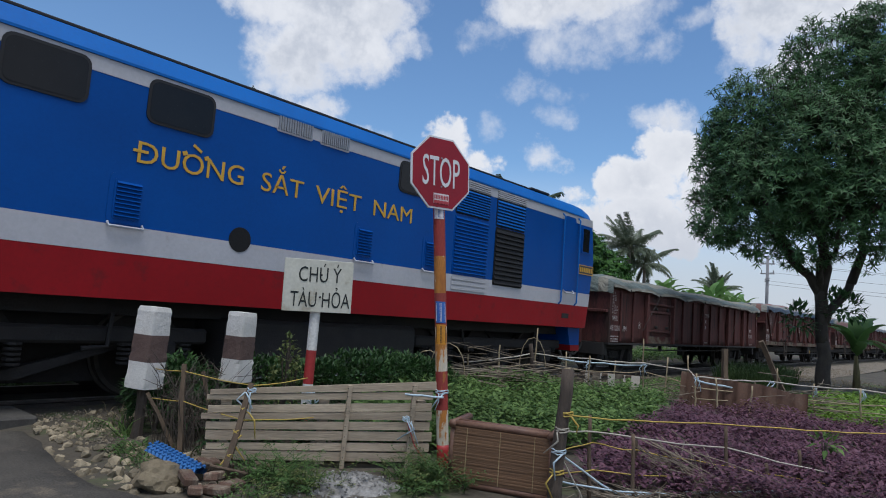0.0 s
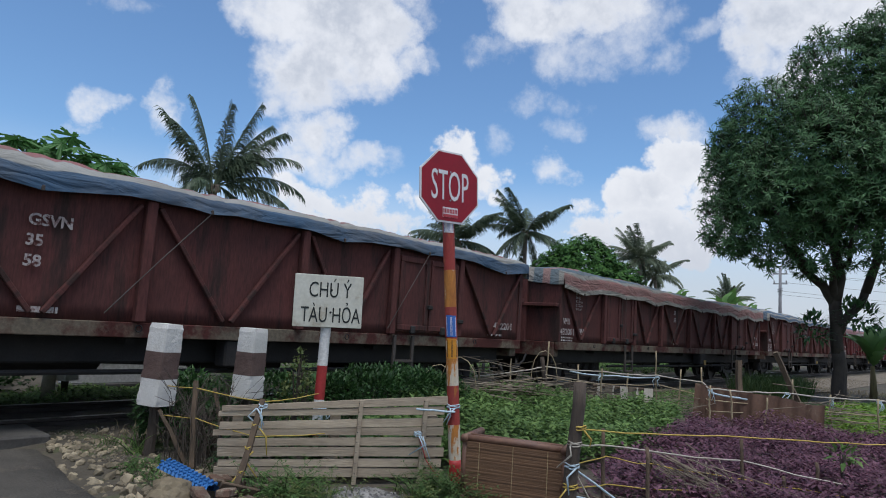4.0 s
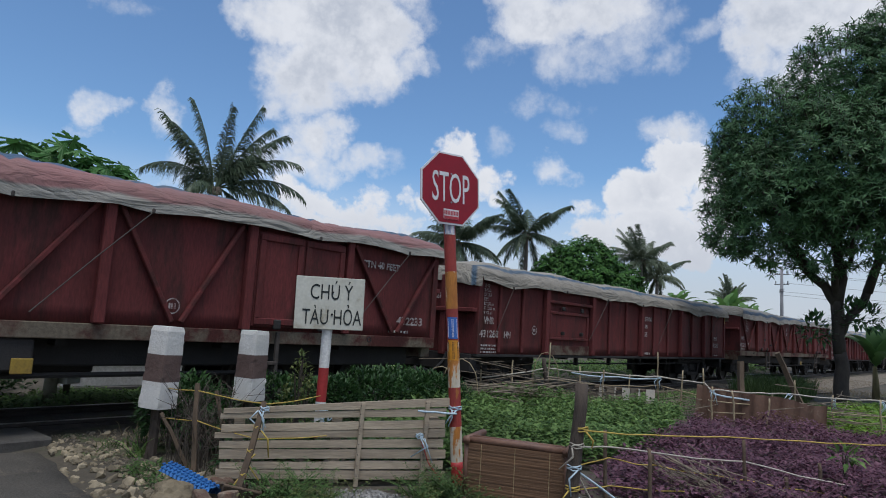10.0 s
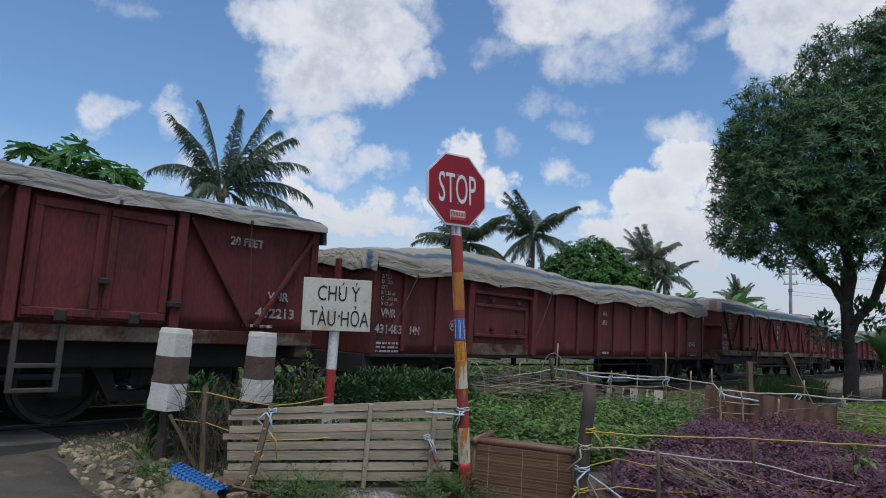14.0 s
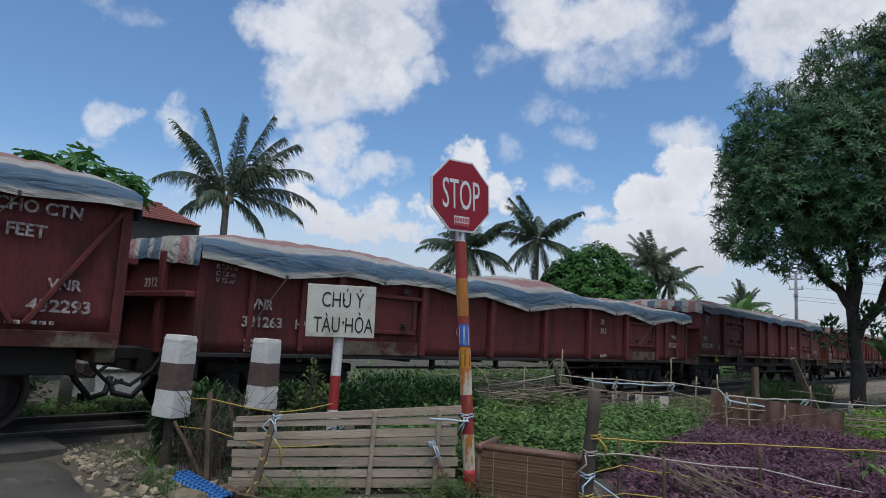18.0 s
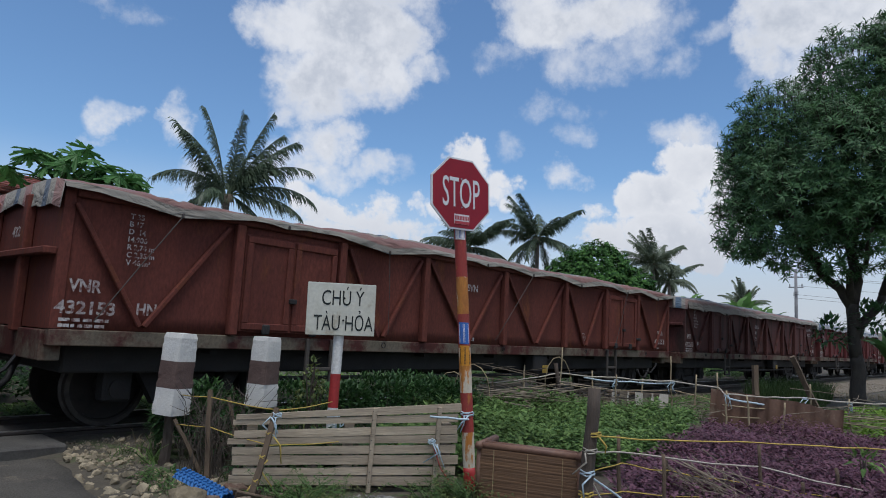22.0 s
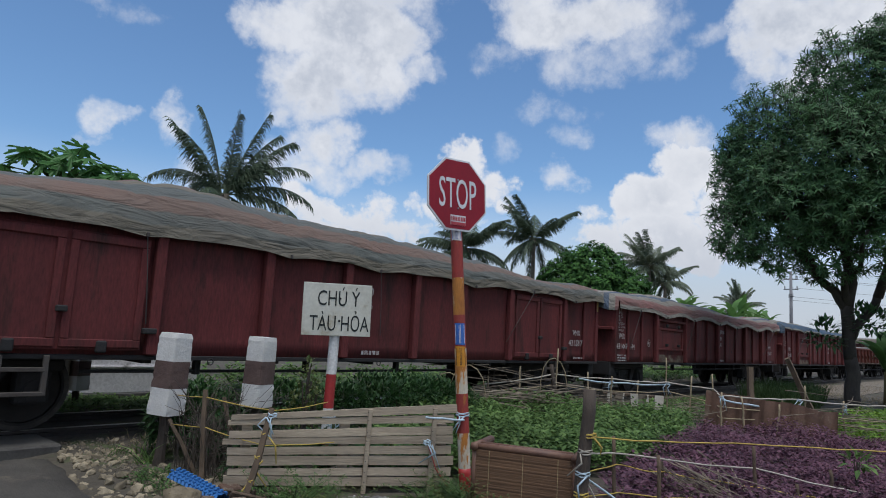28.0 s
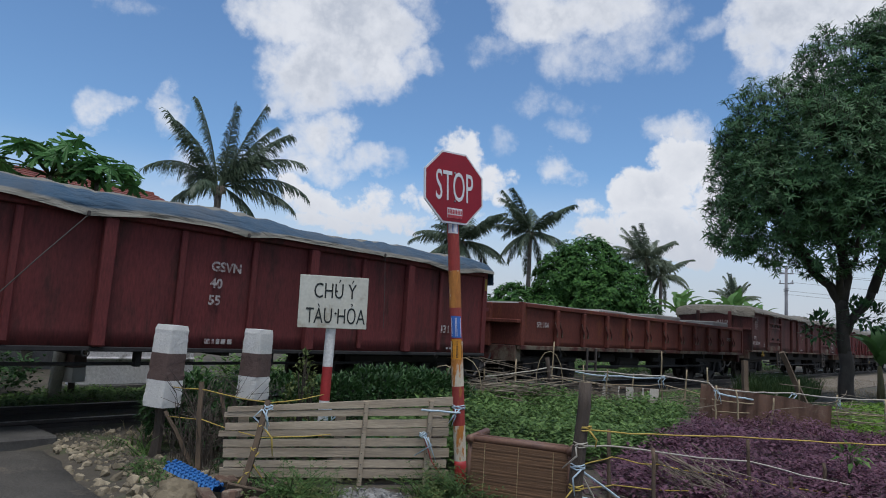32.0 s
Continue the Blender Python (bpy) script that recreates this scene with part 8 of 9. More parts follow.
bush("sapling", "small bright sapling among the amaranth", "plant", [(7.0, 1.15, 0.36, 0.09, 0.09, 0.08)], 36, 0.11, L_GREEN, 45)

# dead stalks and brush piles
def brush(name, label, x, y, count, length, spread, lift, material, seed, heading=None, rad=0.008, tilt=0.0):
    r2 = random.Random(seed)
    o = thing(name, label, "brushwood", pose(x, y, 0))
    for k in range(count):
        a = (heading if heading is not None else 0) + r2.gauss(0, 0.6) + (0 if heading is not None else r2.uniform(0, 6.28))
        ln = length * r2.uniform(0.5, 1.1)
        c = Vector((r2.gauss(0, spread), r2.gauss(0, spread), abs(r2.gauss(lift * 0.5, lift * 0.35)) + 0.02))
        d = Vector((math.cos(a), math.sin(a), r2.uniform(-0.12, 0.22) + tilt))
        b = Vector((-d.y, d.x, 0)) * r2.uniform(-0.12, 0.12) * ln
        pts = [c - d * ln * 0.5, c + b, c + d * ln * 0.5]
        pts = [Vector((p_.x, p_.y, max(p_.z, 0.015))) for p_ in pts]
        part("stalk", Shape().tube(pts, [rad, rad * 0.8, rad * 0.45], 5), material, o)
    return o


brush("brush_pile", "pile of dry palm stalks against the inner fence", 9.6, 6.6, 110, 1.5, 0.42, 0.40, M_PALESTRAW, 51, math.atan2(-0.755, 0.656), 0.012)
brush("brush_pile", "tangled dry branches on the stalk pile", 9.4, 6.75, 70, 1.1, 0.45, 0.6, M_STRAW, 57, None, 0.008)
brush("brush_pile", "tangled dry twigs at the inner fence", 10.9, 6.2, 60, 0.9, 0.4, 0.5, M_TWIG, 58, None, 0.006)
for k, (x, y, w_, h_) in enumerate(((7.6, 6.5, 0.45, 0.75), (7.9, 6.6, 0.6, 0.6), (8.3, 6.7, 0.5, 0.85), (10.4, 6.4, 0.4, 1.0))):
    pts = [(RIGHT * (w_ * (u - 0.5) * 2 * math.sin(0.4 + u * 2.2)) + Vector((0, 0.05 * math.sin(u * 5), h_ * math.sin(u * math.pi * 0.93) - 0.02))) for u in [i / 9 for i in range(10)]]
    solid("bent_cane", Shape().tube(pts, 0.007, 5), M_BAMBOO, "thin bent cane arching over the brush pile", "cane", pose(x, y, 0), "bent canes", smooth=True)
brush("brush_pile", "pile of dry sticks in the garden", 11.6, 6.15, 45, 1.2, 0.3, 0.25, M_STRAW, 52, math.atan2(-0.755, 0.656), 0.012)
brush("stalk_bundle", "bundle of dead stalks in the garden fence", 5.62, 1.88, 70, 0.85, 0.13, 0.22, M_PALESTRAW, 53, math.atan2(-1.0, 0.0), 0.005, -0.36)
brush("stalk_litter", "scattered dead stalks at the garden edge", 4.85, 1.95, 70, 0.8, 0.28, 0.08, M_PALESTRAW, 54, None, 0.005)
brush("dry_brush", "dry brush hanging on the inner fence", 12.3, 2.2, 55, 0.9, 0.3, 0.5, M_STRAW, 55, math.atan2(-0.755, 0.656), 0.007)
brush("dry_brush", "dry brush beside the inner fence", 11.9, 4.6, 40, 0.9, 0.35, 0.3, M_STRAW, 56, math.atan2(-0.755, 0.656), 0.007)


# ---- mango tree ----
def branch(s, a, b, r0, r1, seed, bend=0.12, n=6):
    pts, rad = [], []
    a, b = Vector(a), Vector(b)
    ln = (b - a).length
    for k in range(n + 1):
        u = k / n
        w = math.sin(u * math.pi) * bend * ln
        pts.append(a.lerp(b, u) + Vector((noise.noise((u * 2, seed, 0)), noise.noise((u * 2, seed, 3)), noise.noise((u * 2, seed, 6)))) * w)
        rad.append(r0 * (1 - u) + r1 * u)
    s.tube(pts, rad, 9)
    return pts


def leaf_tree(name, label, base, lobes, clusters, per, size, slim, material, bark, seed, trunk, limbs, inner=0.55, droop=0.5, airy=0.0):
    """A tree: a tapered trunk with limbs and twigs, and a crown of leaf rosettes in lobes (right, ahead, up, radius)."""
    r = random.Random(seed)
    o = thing(name, label, "tree", pose(*base, 0))
    s = Shape()
    for k, (a, b, r0, r1) in enumerate(trunk):
        branch(s, a, b, r0, r1, seed + k, 0.06)
    part("trunk", s, bark, o, smooth=True)
    for k, (a, b, r0, r1) in enumerate(limbs):
        part("limb", (lambda q: (branch(q, a, b, r0, r1, seed + 20 + k, 0.2), q)[1])(Shape()), bark, o, smooth=True)
    centres = [(RIGHT * l[0] + AHEAD * l[1] + Vector((0, 0, l[2])), l[3], l[4] if len(l) > 4 else 1.0) for l in lobes]
    wts = [c[1] ** 2 for c in centres]
    s, tw_ = Shape(), Shape()
    made = 0
    while made < clusters:
        c, rad, sq = r.choices(centres, wts)[0]
        d = rand_dir(r)
        k = r.uniform(inner, 1.0) ** 0.5
        lum = 1 + 0.16 * noise.noise(tuple(d * 2.2 + c)) + 0.12 * noise.noise(tuple(d * 5 + c))
        p_ = c + Vector((d.x, d.y, d.z * sq)) * rad * k * lum
        if p_.z < airy and r.random() < 0.5:
            continue
        if any((p_ - c2).length < r2_ * 0.55 for c2, r2_, _ in centres):
            continue
        made += 1
        w = (d + Vector((0, 0, 0.55))).normalized()
        tw_.tube([p_ - w * size * 1.0, p_], [0.009, 0.005], 4, False)
        turn = r.uniform(0, 6.28)
        side = w.cross(Vector((0.3, 0.2, 1))).normalized()
        other = w.cross(side)
        for j in range(per):
            a = turn + 6.283 * j / per + r.uniform(-0.25, 0.25)
            e = (w * r.uniform(0.15, 1.0) + side * math.cos(a) + other * math.sin(a)).normalized()
            e = (e + Vector((0, 0, -droop * r.random()))).normalized()
            leaf(s, p_ - w * r.uniform(0, size * 0.5), e, w, size * r.uniform(0.75, 1.2), size * slim, 0.18, r.uniform(0.0, 0.3))
    part("foliage", s, material, o)
    tagged(part("twig_growth", tw_, bark, o), kind="stuff")
    return o


leaf_tree("mango_tree", "large dark green mango tree with a forked trunk", (19.47, 3.25),
          [(-1.75, -0.2, 5.1, 1.75), (-2.75, 0.1, 4.55, 0.95), (-0.9, -1.0, 6.1, 1.7), (-1.4, 0.6, 6.95, 1.75), (0.2, -1.3, 4.9, 1.8), (0.35, 0.2, 8.6, 1.6), (1.75, -0.3, 9.4, 1.6), (1.2, -1.0, 7.0, 2.0), (1.9, -0.8, 5.2, 1.9), (3.0, 0.2, 6.3, 1.9), (2.6, 0.3, 8.0, 1.8), (0.3, 1.2, 6.2, 2.2), (-1.9, 0.5, 6.2, 1.5), (3.6, -0.2, 4.8, 1.4), (-2.0, -0.2, 4.1, 0.9), (-1.0, -0.6, 3.85, 0.85), (-2.9, 0.0, 4.0, 0.6)],
          10900, 9, 0.20, 0.20, L_MANGO, M_BARK, 61,
          [((0.0, 0.0, -0.1), (0.0, 0.05, 1.3), 0.20, 0.15), ((0.0, 0.05, 1.25), (-0.05, 0.1, 2.65), 0.15, 0.15)],
          [((-0.05, 0.1, 2.5), (-0.75, 0.85, 3.7), 0.13, 0.08), ((-0.05, 0.1, 2.6), (0.1, 0.0, 4.6), 0.16, 0.10), ((0.0, 0.05, 1.75), (0.50, -0.50, 2.9), 0.12, 0.10), ((0.50, -0.50, 2.85), (0.75, -0.95, 4.9), 0.12, 0.07),
           ((-0.75, 0.85, 3.65), (-1.3, 1.6, 5.4), 0.11, 0.05), ((-0.6, 0.7, 3.5), (-1.5, 0.9, 4.3), 0.08, 0.04), ((0.1, 0, 4.5), (0.5, -0.6, 7.2), 0.13, 0.05), ((0.1, 0, 4.4), (-0.6, 0.6, 6.8), 0.11, 0.05), ((0.75, -0.95, 4.8), (1.6, -1.9, 6.0), 0.07, 0.04), ((-0.05, 0.1, 2.6), (-1.4, -0.6, 4.3), 0.10, 0.04)], inner=0.40, droop=0.3, airy=4.7)
bush("epiphyte_clump", "leafy shoots on the mango trunk", "plant", [(19.75, 2.95, 2.15, 0.5, 0.5, 0.45), (19.1, 3.8, 1.75, 0.3, 0.35, 0.45)], 420, 0.22, L_MANGO, 62, stems=False)


# ---- palms ----
def palm(name, label, x, y, z, trunk_r, frond_len, count, seed, material, spread=(-50, 78), leaflet=0.55, lean=(0, 0), wide=1.0, plan=()):
    """A coconut palm: ringed trunk, arching fronds whose narrow leaflets hang. plan: heading, rise, length, sag of each frond."""
    r = random.Random(seed)
    o = thing(name, label, "palm tree", pose(x, y, 0))
    pts = [(lean[0] * (1 - u) ** 2 * 1.0, lean[1] * (1 - u) ** 2, z * u - 0.05) for u in [k / 10 for k in range(11)]]
    part("trunk", Shape().tube(pts, [trunk_r * (1.35 - 0.45 * k / 10) for k in range(11)], 10), M_PALMBARK, o, smooth=True)
    for k in range(len(plan) or count):
        s = Shape()
        az_ = 6.283 * k / count * 2.618 + r.uniform(-0.2, 0.2)
        el_ = math.radians(spread[0] + (spread[1] - spread[0]) * ((k + 0.5) / count) ** 0.8 + r.uniform(-8, 8))
        ln = frond_len * r.uniform(0.82, 1.08)
        sag = r.uniform(0.35, 0.75) * (1.4 - 0.95 * math.sin(max(el_, 0)))
        if plan:
            az_ = math.radians(plan[k][0] + r.uniform(-12, 12))
            el_ = math.radians(plan[k][1])
            ln = frond_len * plan[k][2]
            sag = plan[k][3]
        h = Vector((math.cos(az_), math.sin(az_), 0))
        spine = []
        p_ = Vector((0, 0, z)) + h * 0.10
        n = 22
        for i in range(n + 1):
            u = i / n
            e = el_ - sag * u ** 1.5 * 1.5
            spine.append(p_.copy())
            p_ = p_ + (h * math.cos(e) + Vector((0, 0, math.sin(e)))) * ln / n
        s.tube([spine[i] for i in range(0, n + 1, 2)], [0.045 * (1 - 0.92 * i / n) + 0.004 for i in range(0, n + 1, 2)], 5)
        across = h.cross(Vector((0, 0, 1))).normalized()
        gap = r.random() < 0.5
        for i in range(11, n * 5 + 1):
            u = i / (n * 5)
            a = spine[min(int(u * n), n - 1)].lerp(spine[min(int(u * n) + 1, n)], u * n - int(u * n))
            d = (spine[min(int(u * n) + 1, n)] - spine[min(int(u * n), n - 1)]).normalized()
            ll = leaflet * frond_len / 3.5 * (0.30 + 0.95 * math.sin(min(u * 1.1 + 0.10, 1.0) * math.pi * 0.90)) * r.uniform(0.75, 1.15)
            for sd in (-1, 1):
                if r.random() < (0.16 if gap else 0.06):
                    continue
                drop = r.uniform(0.45, 1.2)
                e = (across * sd * r.uniform(0.45, 0.75) + d * r.uniform(0.55, 0.85) + Vector((0, 0, -drop * 0.55))).normalized()
                w = d * 0.021 * wide * frond_len / 3.5
                m1 = a + e * ll * 0.5
                e2 = (e + Vector((0, 0, -drop * 1.25))).normalized()
                t1 = m1 + e2 * ll * 0.52
                q = len(s.v)
                s.v += [tuple(a - w), tuple(a + w), tuple(m1 + w), tuple(m1 - w), tuple(t1)]
                s.f += [(q, q + 1, q + 2, q + 3), (q + 3, q + 2, q + 4)]
        part("frond", s, material, o)
    for k in range(7):
        a = k * 0.9
        part("coconut", shared(("coconut", k % 3), lambda: blob(r, 0.12, 1.15, 0.05, 2).mesh("coconut", L_PALMDRY)), None, o, m=pose(0.24 * math.cos(a), 0.24 * math.sin(a), z - 0.20 - 0.07 * (k % 3)))
    q = Shape()
    for k in range(26):
        a, b = r.uniform(0, 6.28), r.uniform(0.3, 0.75)
        q.tube([(0.08 * math.cos(a), 0.08 * math.sin(a), z - 0.1), (0.30 * math.cos(a), 0.30 * math.sin(a), z + 0.1 - 0.2 * b), (0.42 * math.cos(a), 0.42 * math.sin(a), z - b)], [0.03, 0.02, 0.006], 4)
    tagged(part("dead_stalk_growth", q, M_STRAW, o), kind="stuff")
    return o


palm("coconut_palm", "tall coconut palm with dark arching fronds", 16.15, 28.6, 7.30, 0.17, 4.40, 21, 81, L_PALM, (-52, 86), 0.80, wide=1.0,
     plan=[(131, 57, 1.0, 0.13), (131, 80, 1.0, 0.22), (-49, 86, 0.92, 0.05), (-49, 71, 1.02, 0.12), (-49, 64, 0.88, 0.30), (-49, 52, 0.95, 0.36), (-49, 44, 0.98, 0.78), (-49, 24, 0.98, 0.80),
           (-49, -25, 0.55, 0.5), (131, 40, 1.02, 0.85), (131, 2, 0.58, 0.75), (-49, 6, 0.85, 0.62), (170, 66, 0.8, 0.45), (41, 62, 0.8, 0.4), (0, 60, 0.75, 0.6), (221, 10, 0.6, 0.9), (100, 40, 0.7, 0.9)])
palm("coconut_palm", "coconut palm in the distance", 40.05, 33.19, 8.15, 0.16, 4.4, 24, 82, L_PALM, (-52, 72), 0.80, wide=1.2)
palm("coconut_palm", "coconut palm in the distance", 43.65, 29.04, 9.20, 0.16, 3.9, 24, 83, L_PALM, (-52, 72), 0.80, wide=1.2)
palm("coconut_palm", "pale olive coconut palm in the distance", 52.55, 23.38, 8.0, 0.16, 3.0, 28, 84, L_PALMDRY, (-48, 74), 0.75, wide=1.2)
palm("coconut_palm", "small far coconut palm", 78.42, 24.11, 6.28, 0.15, 3.0, 18, 85, L_PALMDRY, (-30, 85), 0.6, wide=1.8)
palm("coconut_palm", "low far coconut palm", 58.31, 24.38, 7.12, 0.15, 3.2, 18, 86, L_PALMDRY, (-40, 70), 0.6, wide=1.8)
leaf_tree("broad_tree", "dense rounded green tree across the track", (41.44, 22.45), [(-0.2, 0, 5.8, 2.6), (-1.9, 0, 5.0, 2.2), (1.9, 0.3, 4.6, 2.3), (0.4, -0.8, 3.4, 2.8), (-2.6, 0, 2.8, 2.2), (3.0, 0, 2.8, 2.1), (-5.2, 0, 2.6, 2.2), (-7.2, 0.5, 1.6, 1.6)],
          4200, 8, 0.36, 0.42, L_FARTREE, M_BARK, 66, [((0, 0, -0.1), (0, 0, 3.0), 0.3, 0.2)], [((0, 0, 2.8), (-0.8, 0.5, 4.6), 0.15, 0.06), ((0, 0, 2.8), (0.9, -0.4, 4.6), 0.15, 0.06)])


# ---- papaya, bananas ----
def papaya_leaf(rad, seed):
    r = random.Random(seed)
    s = Shape()
    c = (0, 0, 0.04)
    pts = []
    for k in range(7):
        a = math.radians(-150 + 300 * k / 6)
        L = rad * (0.70 + 0.30 * math.cos(a * 0.5)) * r.uniform(0.9, 1.08)
        for da, q in ((-0.24, 0.48), (-0.20, 0.66), (-0.22, 0.82), (-0.11, 0.80), (-0.10, 0.94), (0, 1.0), (0.10, 0.93), (0.11, 0.79), (0.23, 0.80), (0.20, 0.65), (0.24, 0.47)):
            pts.append((math.cos(a + da) * L * q, math.sin(a + da) * L * q, -0.22 * rad * q * q + 0.02 * r.uniform(-1, 1)))
    s.v = [c] + pts
    s.f = [(0, i + 1, i + 2) for i in range(len(pts) - 1)]
    return s.mesh("papaya_leaf", L_PAPAYA)


r = random.Random(71)
leaf_kinds = [papaya_leaf(0.40, k) for k in range(5)]


def papaya(x, y, crown, count, seed, span):
    r = random.Random(seed)
    o = thing("papaya_tree", "papaya tree with large lobed green leaves", "tree", pose(x, y, 0), "papaya trees")
    part("trunk", Shape().tube([(0, 0, -0.05), (0.05, 0, crown * 0.5), (0, 0, crown - 0.15)], [0.10, 0.08, 0.04], 9), M_PALMBARK, o, smooth=True)
    for k in range(count):
        a = k * 2.4 + r.uniform(-0.3, 0.3)
        e = math.radians(r.uniform(-8, 70))
        ln = span * r.uniform(0.6, 1.05)
        tip = Vector((math.cos(a) * math.cos(e), math.sin(a) * math.cos(e), math.sin(e) * 0.8)) * ln + Vector((0, 0, crown - 0.15))
        st_ = part("leaf_stalk", Shape().tube([(0, 0, crown - 0.2), (tip.x * 0.6, tip.y * 0.6, (tip.z + crown - 0.2) / 2 + 0.08), tuple(tip)], [0.018, 0.014, 0.009], 5), L_GRASS, o, smooth=True)
        nz = (Vector((0, 0, 0.75)) + rand_dir(r) * 0.5 + Vector((math.cos(a), math.sin(a), 0)) * 0.30).normalized()
        nx_ = Vector((math.cos(a), math.sin(a), -0.2))
        nx_ = (nx_ - nz * nx_.dot(nz)).normalized()
        ny_ = nz.cross(nx_)
        lm = Matrix(((nx_.x, ny_.x, nz.x, tip.x), (nx_.y, ny_.y, nz.y, tip.y), (nx_.z, ny_.z, nz.z, tip.z), (0, 0, 0, 1)))
        part("papaya_leaf", leaf_kinds[k % 5], None, st_, m=lm @ Matrix.Scale(r.uniform(0.75, 1.1), 4))


papaya(4.36, 14.0, 3.92, 26, 72, 0.95)
papaya(5.14, 13.8, 3.92, 22, 73, 0.72)


def banana(x, y, h, count, seed, ln=1.6, rise=(35, 86), label="banana plant with broad torn green leaves"):
    r = random.Random(seed)
    o = thing("banana_plant", label, "banana plant", pose(x, y, 0), "banana plants")
    part("stem", Shape().tube([(0, 0, -0.05), (0.02, 0, h * 0.5), (0, 0.02, h)], [0.11, 0.085, 0.05], 9), M_BANANASTEM, o, smooth=True)
    for k in range(count):
        s = Shape()
        a = k * 2.4 + r.uniform(-0.4, 0.4)
        e0 = math.radians(r.uniform(*rise))
        L = ln * r.uniform(0.75, 1.1)
        hh = Vector((math.cos(a), math.sin(a), 0))
        side = Vector((-hh.y, hh.x, 0))
        p_ = Vector((0, 0, h - 0.05))
        n = 14
        for i in range(n + 1):
            u = i / n
            e = e0 - 1.35 * u ** 1.6
            w = 0.20 * L / 1.6 * math.sin(math.pi * min(1, 0.08 + 0.95 * u)) ** 0.6 if u > 0.12 else 0.015
            tear = 1.0 if r.random() > 0.28 else 0.6
            up = (hh * -math.sin(e) + Vector((0, 0, math.cos(e))))
            s.v += [tuple(p_ + side * w * tear + up * w * 0.35), tuple(p_), tuple(p_ - side * w * (1.0 if r.random() > 0.28 else 0.6) + up * w * 0.35)]
            p_ = p_ + (hh * math.cos(e) + Vector((0, 0, math.sin(e)))) * L / n
        s.f = [f for i in range(n) for f in ((i * 3, i * 3 + 3, i * 3 + 4, i * 3 + 1), (i * 3 + 1, i * 3 + 4, i * 3 + 5, i * 3 + 2))]
        part("banana_leaf", s, L_BANANA, o, smooth=True)
    return o


for x, y, h in ((39.0, 15.0, 3.5), (41.6, 16.2, 3.9), (42.5, 15.2, 3.5), (41.0, 14.0, 3.3), (43.7, 13.8, 3.8), (44.6, 12.8, 3.4), (46.6, 14.2, 4.1), (49.3, 13.4, 3.6)):
    banana(x, y, h - 0.75, 9, int(x * 10), 2.1)
banana(22.62, 2.95, 0.95, 10, 120, 1.6, (25, 82))
banana(23.5, 2.0, 0.8, 8, 121, 1.6, (20, 75))
banana(22.5, 1.95, 0.35, 6, 122, 0.8, (20, 70))


# ---- buildings and poles across the track ----
wall = thing("boundary_wall", "stained whitewashed wall across the track", "wall")
part("wall_body", Shape().box(3.85, 5.75, 10.42, 10.60, 0.12, 1.95, 0.01), M_WALLWHITE, wall)
part("wall_plinth", Shape().box(3.80, 5.80, 10.36, 10.66, -0.05, 0.118, 0.01), M_WALLGREY, wall, "grey plinth")
part("wall_ledge", Shape().box(3.84, 5.76, 10.395, 10.418, 0.50, 0.525, 0.004), M_WALLWHITE, wall)
house = thing("house", "grey house with an orange tiled gable roof", "house")
part("house_wall", Shape().box(-6.0, 7.5, 14.35, 17.85, -0.05, 3.47, 0.01), M_WALLGREY, house)
RZ, EZ = 4.10, 3.44
roof = part("roof", Shape().add([(-6.4, 14.1, EZ), (7.4, 14.1, EZ), (7.4, 18.1, EZ), (-6.4, 18.1, EZ), (-6.4, 16.1, RZ - 0.02), (7.4, 16.1, RZ - 0.02)],
     [(0, 1, 5, 4), (1, 2, 5), (2, 3, 4, 5), (3, 0, 4), (3, 2, 1, 0)]), M_ROOF, house, "orange tiled gable roof")
me = Shape().tube([(0, 0, 0), (0.42, 0, 0)], 0.075, 8).mesh("ridge_tile", M_ROOF)
for k in range(32):
    part("ridge_tile", me, None, roof, m=pose(-6.1 + 0.42 * k, 16.1, RZ))
run_ = math.hypot(2.0, RZ - EZ)
tilt = math.degrees(math.atan2(RZ - EZ, 2.0))
me = Shape().box(-0.10, 0.10, 0.0, 0.30, 0.0, 0.022, 0.006).mesh("tile", M_ROOF)
for row in range(8):
    y = row * run_ / 8
    x_end = 7.42
    for k in range(26):
        x = x_end - 0.12 - 0.205 * k
        part("tile", me, None, roof, m=pose(x, 14.1, EZ, tilt, 0, 0) @ pose(0, y, 0.005 + 0.0, -3.2, 0, 0))

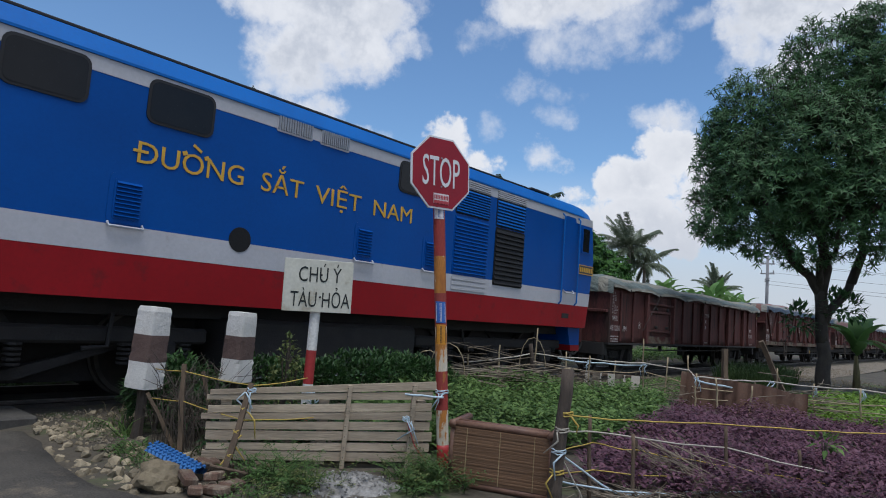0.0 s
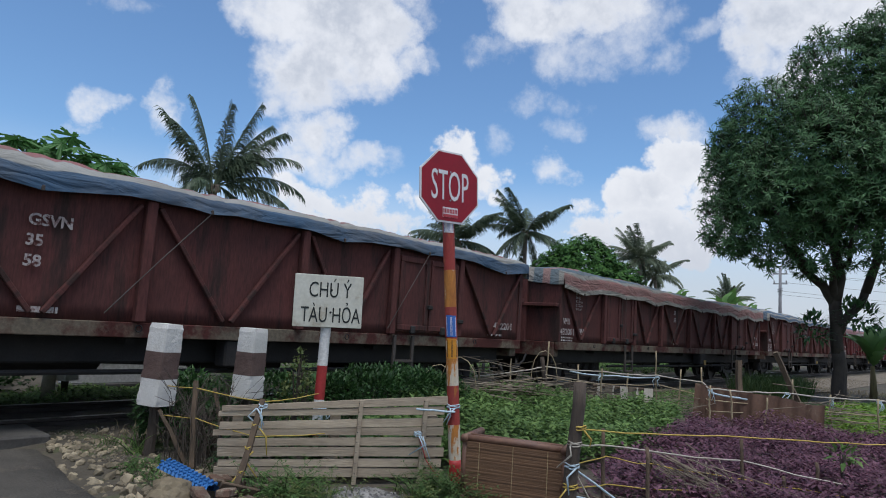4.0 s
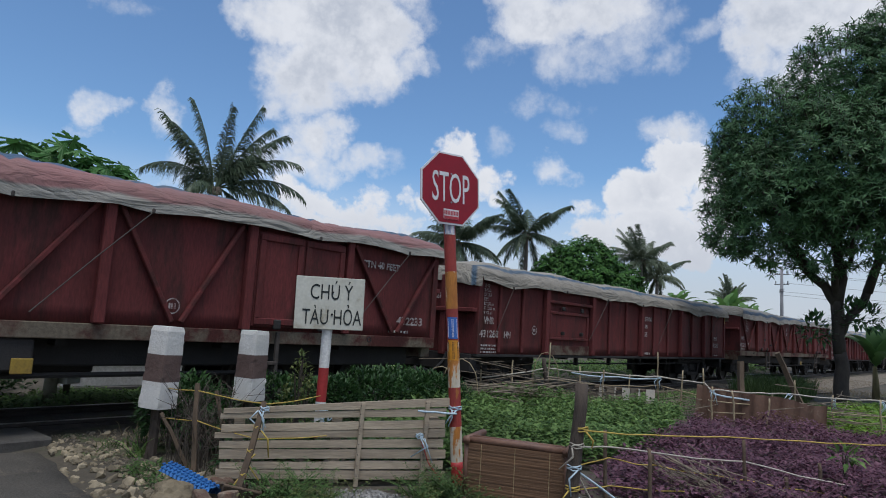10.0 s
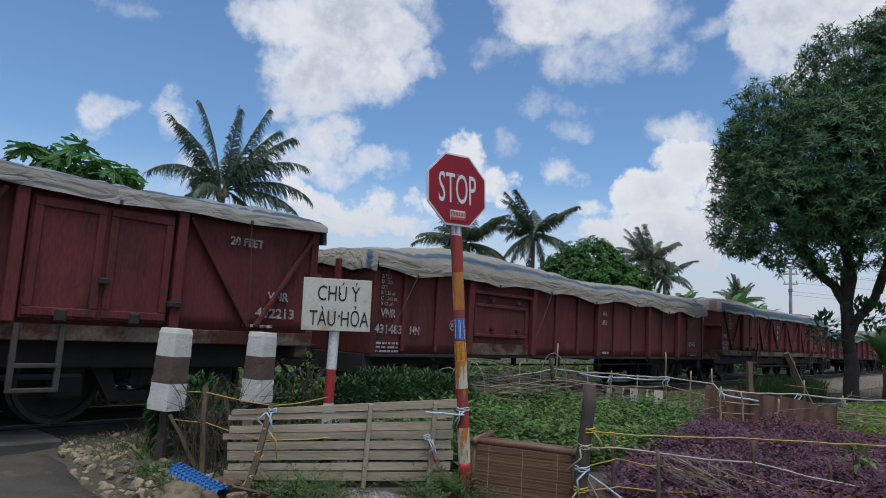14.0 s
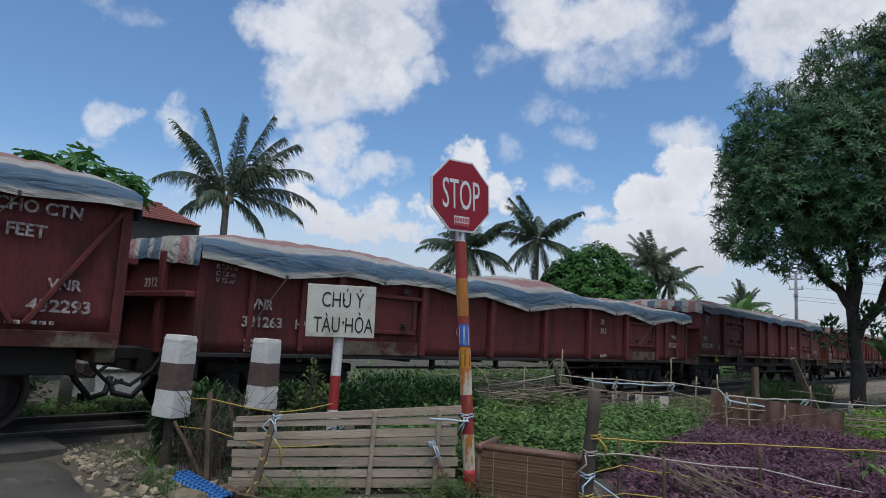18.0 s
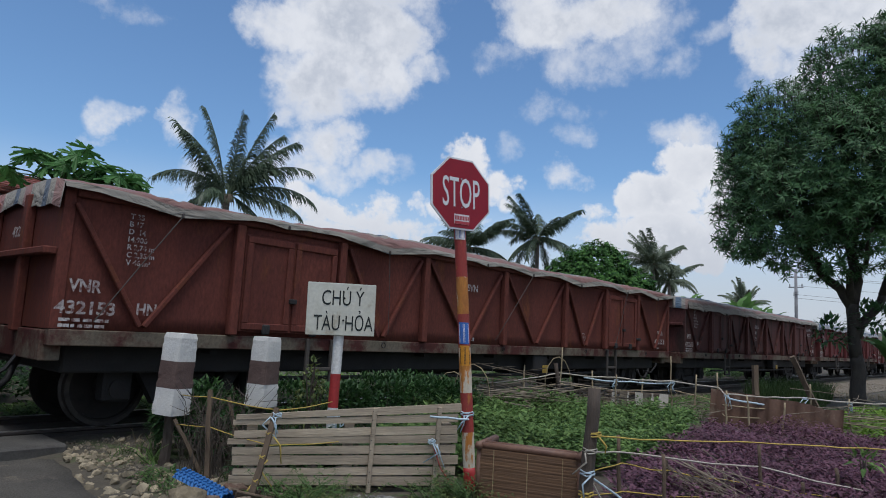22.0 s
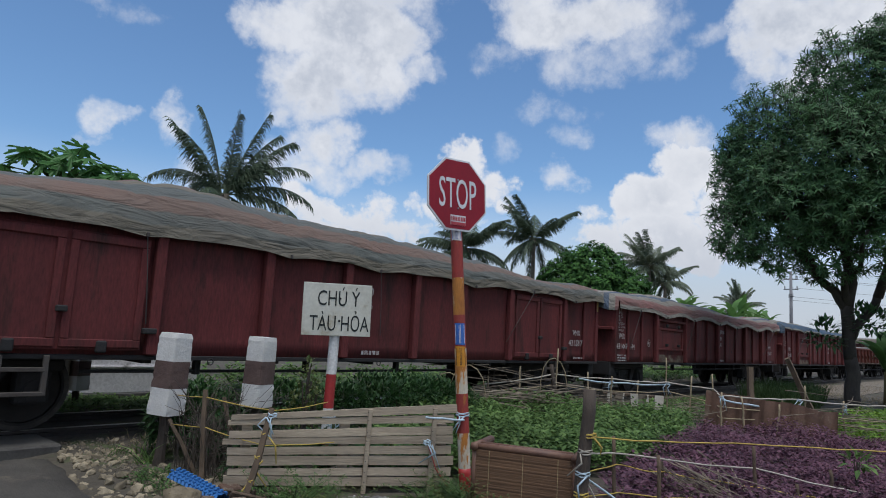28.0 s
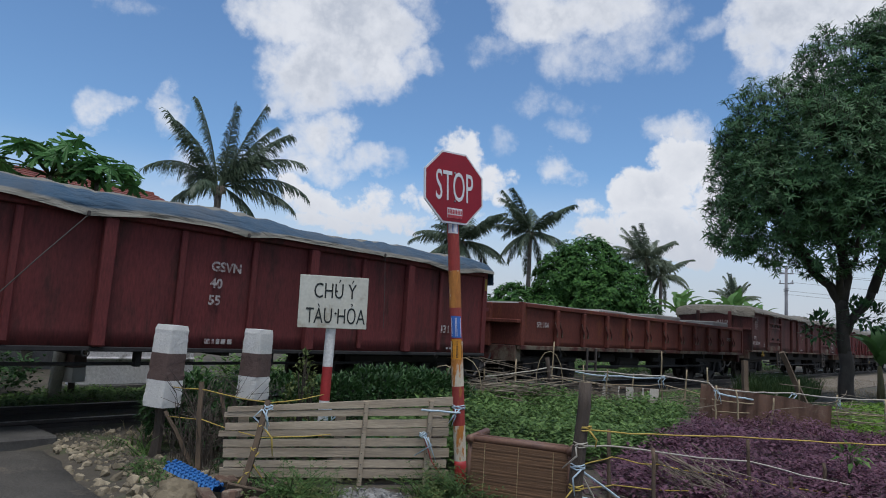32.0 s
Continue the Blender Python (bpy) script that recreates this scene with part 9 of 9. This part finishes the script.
pole = thing("utility_pole", "grey concrete utility pole with crossarms and wires", "utility pole", pose(64.9, 15.5, 0))
part("pole_shaft", Shape().tube([(0, 0, -0.1), (0, 0, 8.6)], [0.17, 0.12], 10), M_FARPOLE, pole, smooth=True)
for z in (7.9, 7.0):
    part("crossarm", Shape().box(-0.05, 0.05, -0.6, 0.6, z, z + 0.09), M_FARPOLE, pole)
    for y in (-0.5, 0.0, 0.5):
        part("insulator", Shape().tube([(0, y, z + 0.12), (0, y, z + 0.36)], [0.06, 0.04], 8), M_FARPOLE, pole)
part("cable_coil", Shape().tube([(0.2 * math.cos(a), 0.2 * math.sin(a), 6.3 + 0.02 * k) for k, a in enumerate([i * 0.7 for i in range(20)])], 0.03, 5), M_WIRE, pole)
for z, y in ((8.1, -0.7), (8.1, 0.7), (7.2, 0.0), (6.4, 0.0), (6.1, 0.2)):
    pts = [(30 * u, y - 46 * u, z - 1.6 * 4 * u * (1 - u) * 0.5) for u in [k / 12 for k in range(13)]]
    part("wire", Shape().tube(pts, 0.012, 4), M_WIRE, pole)
solid("gravel_shoulder", Shape().add([(16, 5.9, 0.015), (60, 5.2, 0.02), (60, 6.5, 0.02), (16, 6.5, 0.015), (24, 4.3, 0.02), (40, 4.2, 0.02)], [(0, 4, 5, 1, 2, 3)]), M_GRAVEL, "pale gravel shoulder beside the track", "gravel", kind="structure")

r = random.Random(99)
chips = Shape()
for k in range(3600):
    x = 15 + 22 * r.random() ** 1.6
    y = r.uniform(4.3 if x > 24 else 5.9 - (x - 16) * 0.2, 6.9)
    d = r.uniform(0.012, 0.035)
    w_ = r.uniform(0, 6.28)
    z = 0.02
    chips.add([(x + d * math.cos(w_), y + d * math.sin(w_), z), (x + d * math.cos(w_ + 2.1), y + d * math.sin(w_ + 2.1), z), (x + d * math.cos(w_ + 4.2), y + d * math.sin(w_ + 4.2), z), (x, y, z + d * 0.9)], [(0, 1, 3), (1, 2, 3), (2, 0, 3)])
solid("gravel_stones", chips, M_GRAVEL, "loose tan stones on the gravel shoulder", "gravel", kind="stuff")


# ---- what moves ----
def motions():
    steps = [2.0 * k for k in range(17)]
    for ob, x in TRAIN:
        walk(ob, [(t, pose(x - run(t), YC, RAIL)) for t in steps])
    starts = dict((ob.name, x) for ob, x in TRAIN)
    for ob, owner, along, place, r in WHEELS:
        x0 = starts[owner.name] + along
        rows = []
        for k in range(0, 641):
            t = 0.05 * k
            x = x0 - run(t)
            if 1.0 <= x <= 9.0:
                rows.append((t, pose(*place, 0, -math.degrees((x0 - x) / r), 0)))
        if rows:
            if rows[0][0] > 0:
                rows.insert(0, (0.0, rows[0][1]))
            if rows[-1][0] < 32:
                rows.append((32.0, rows[-1][1]))
            walk(ob, rows)


motions()
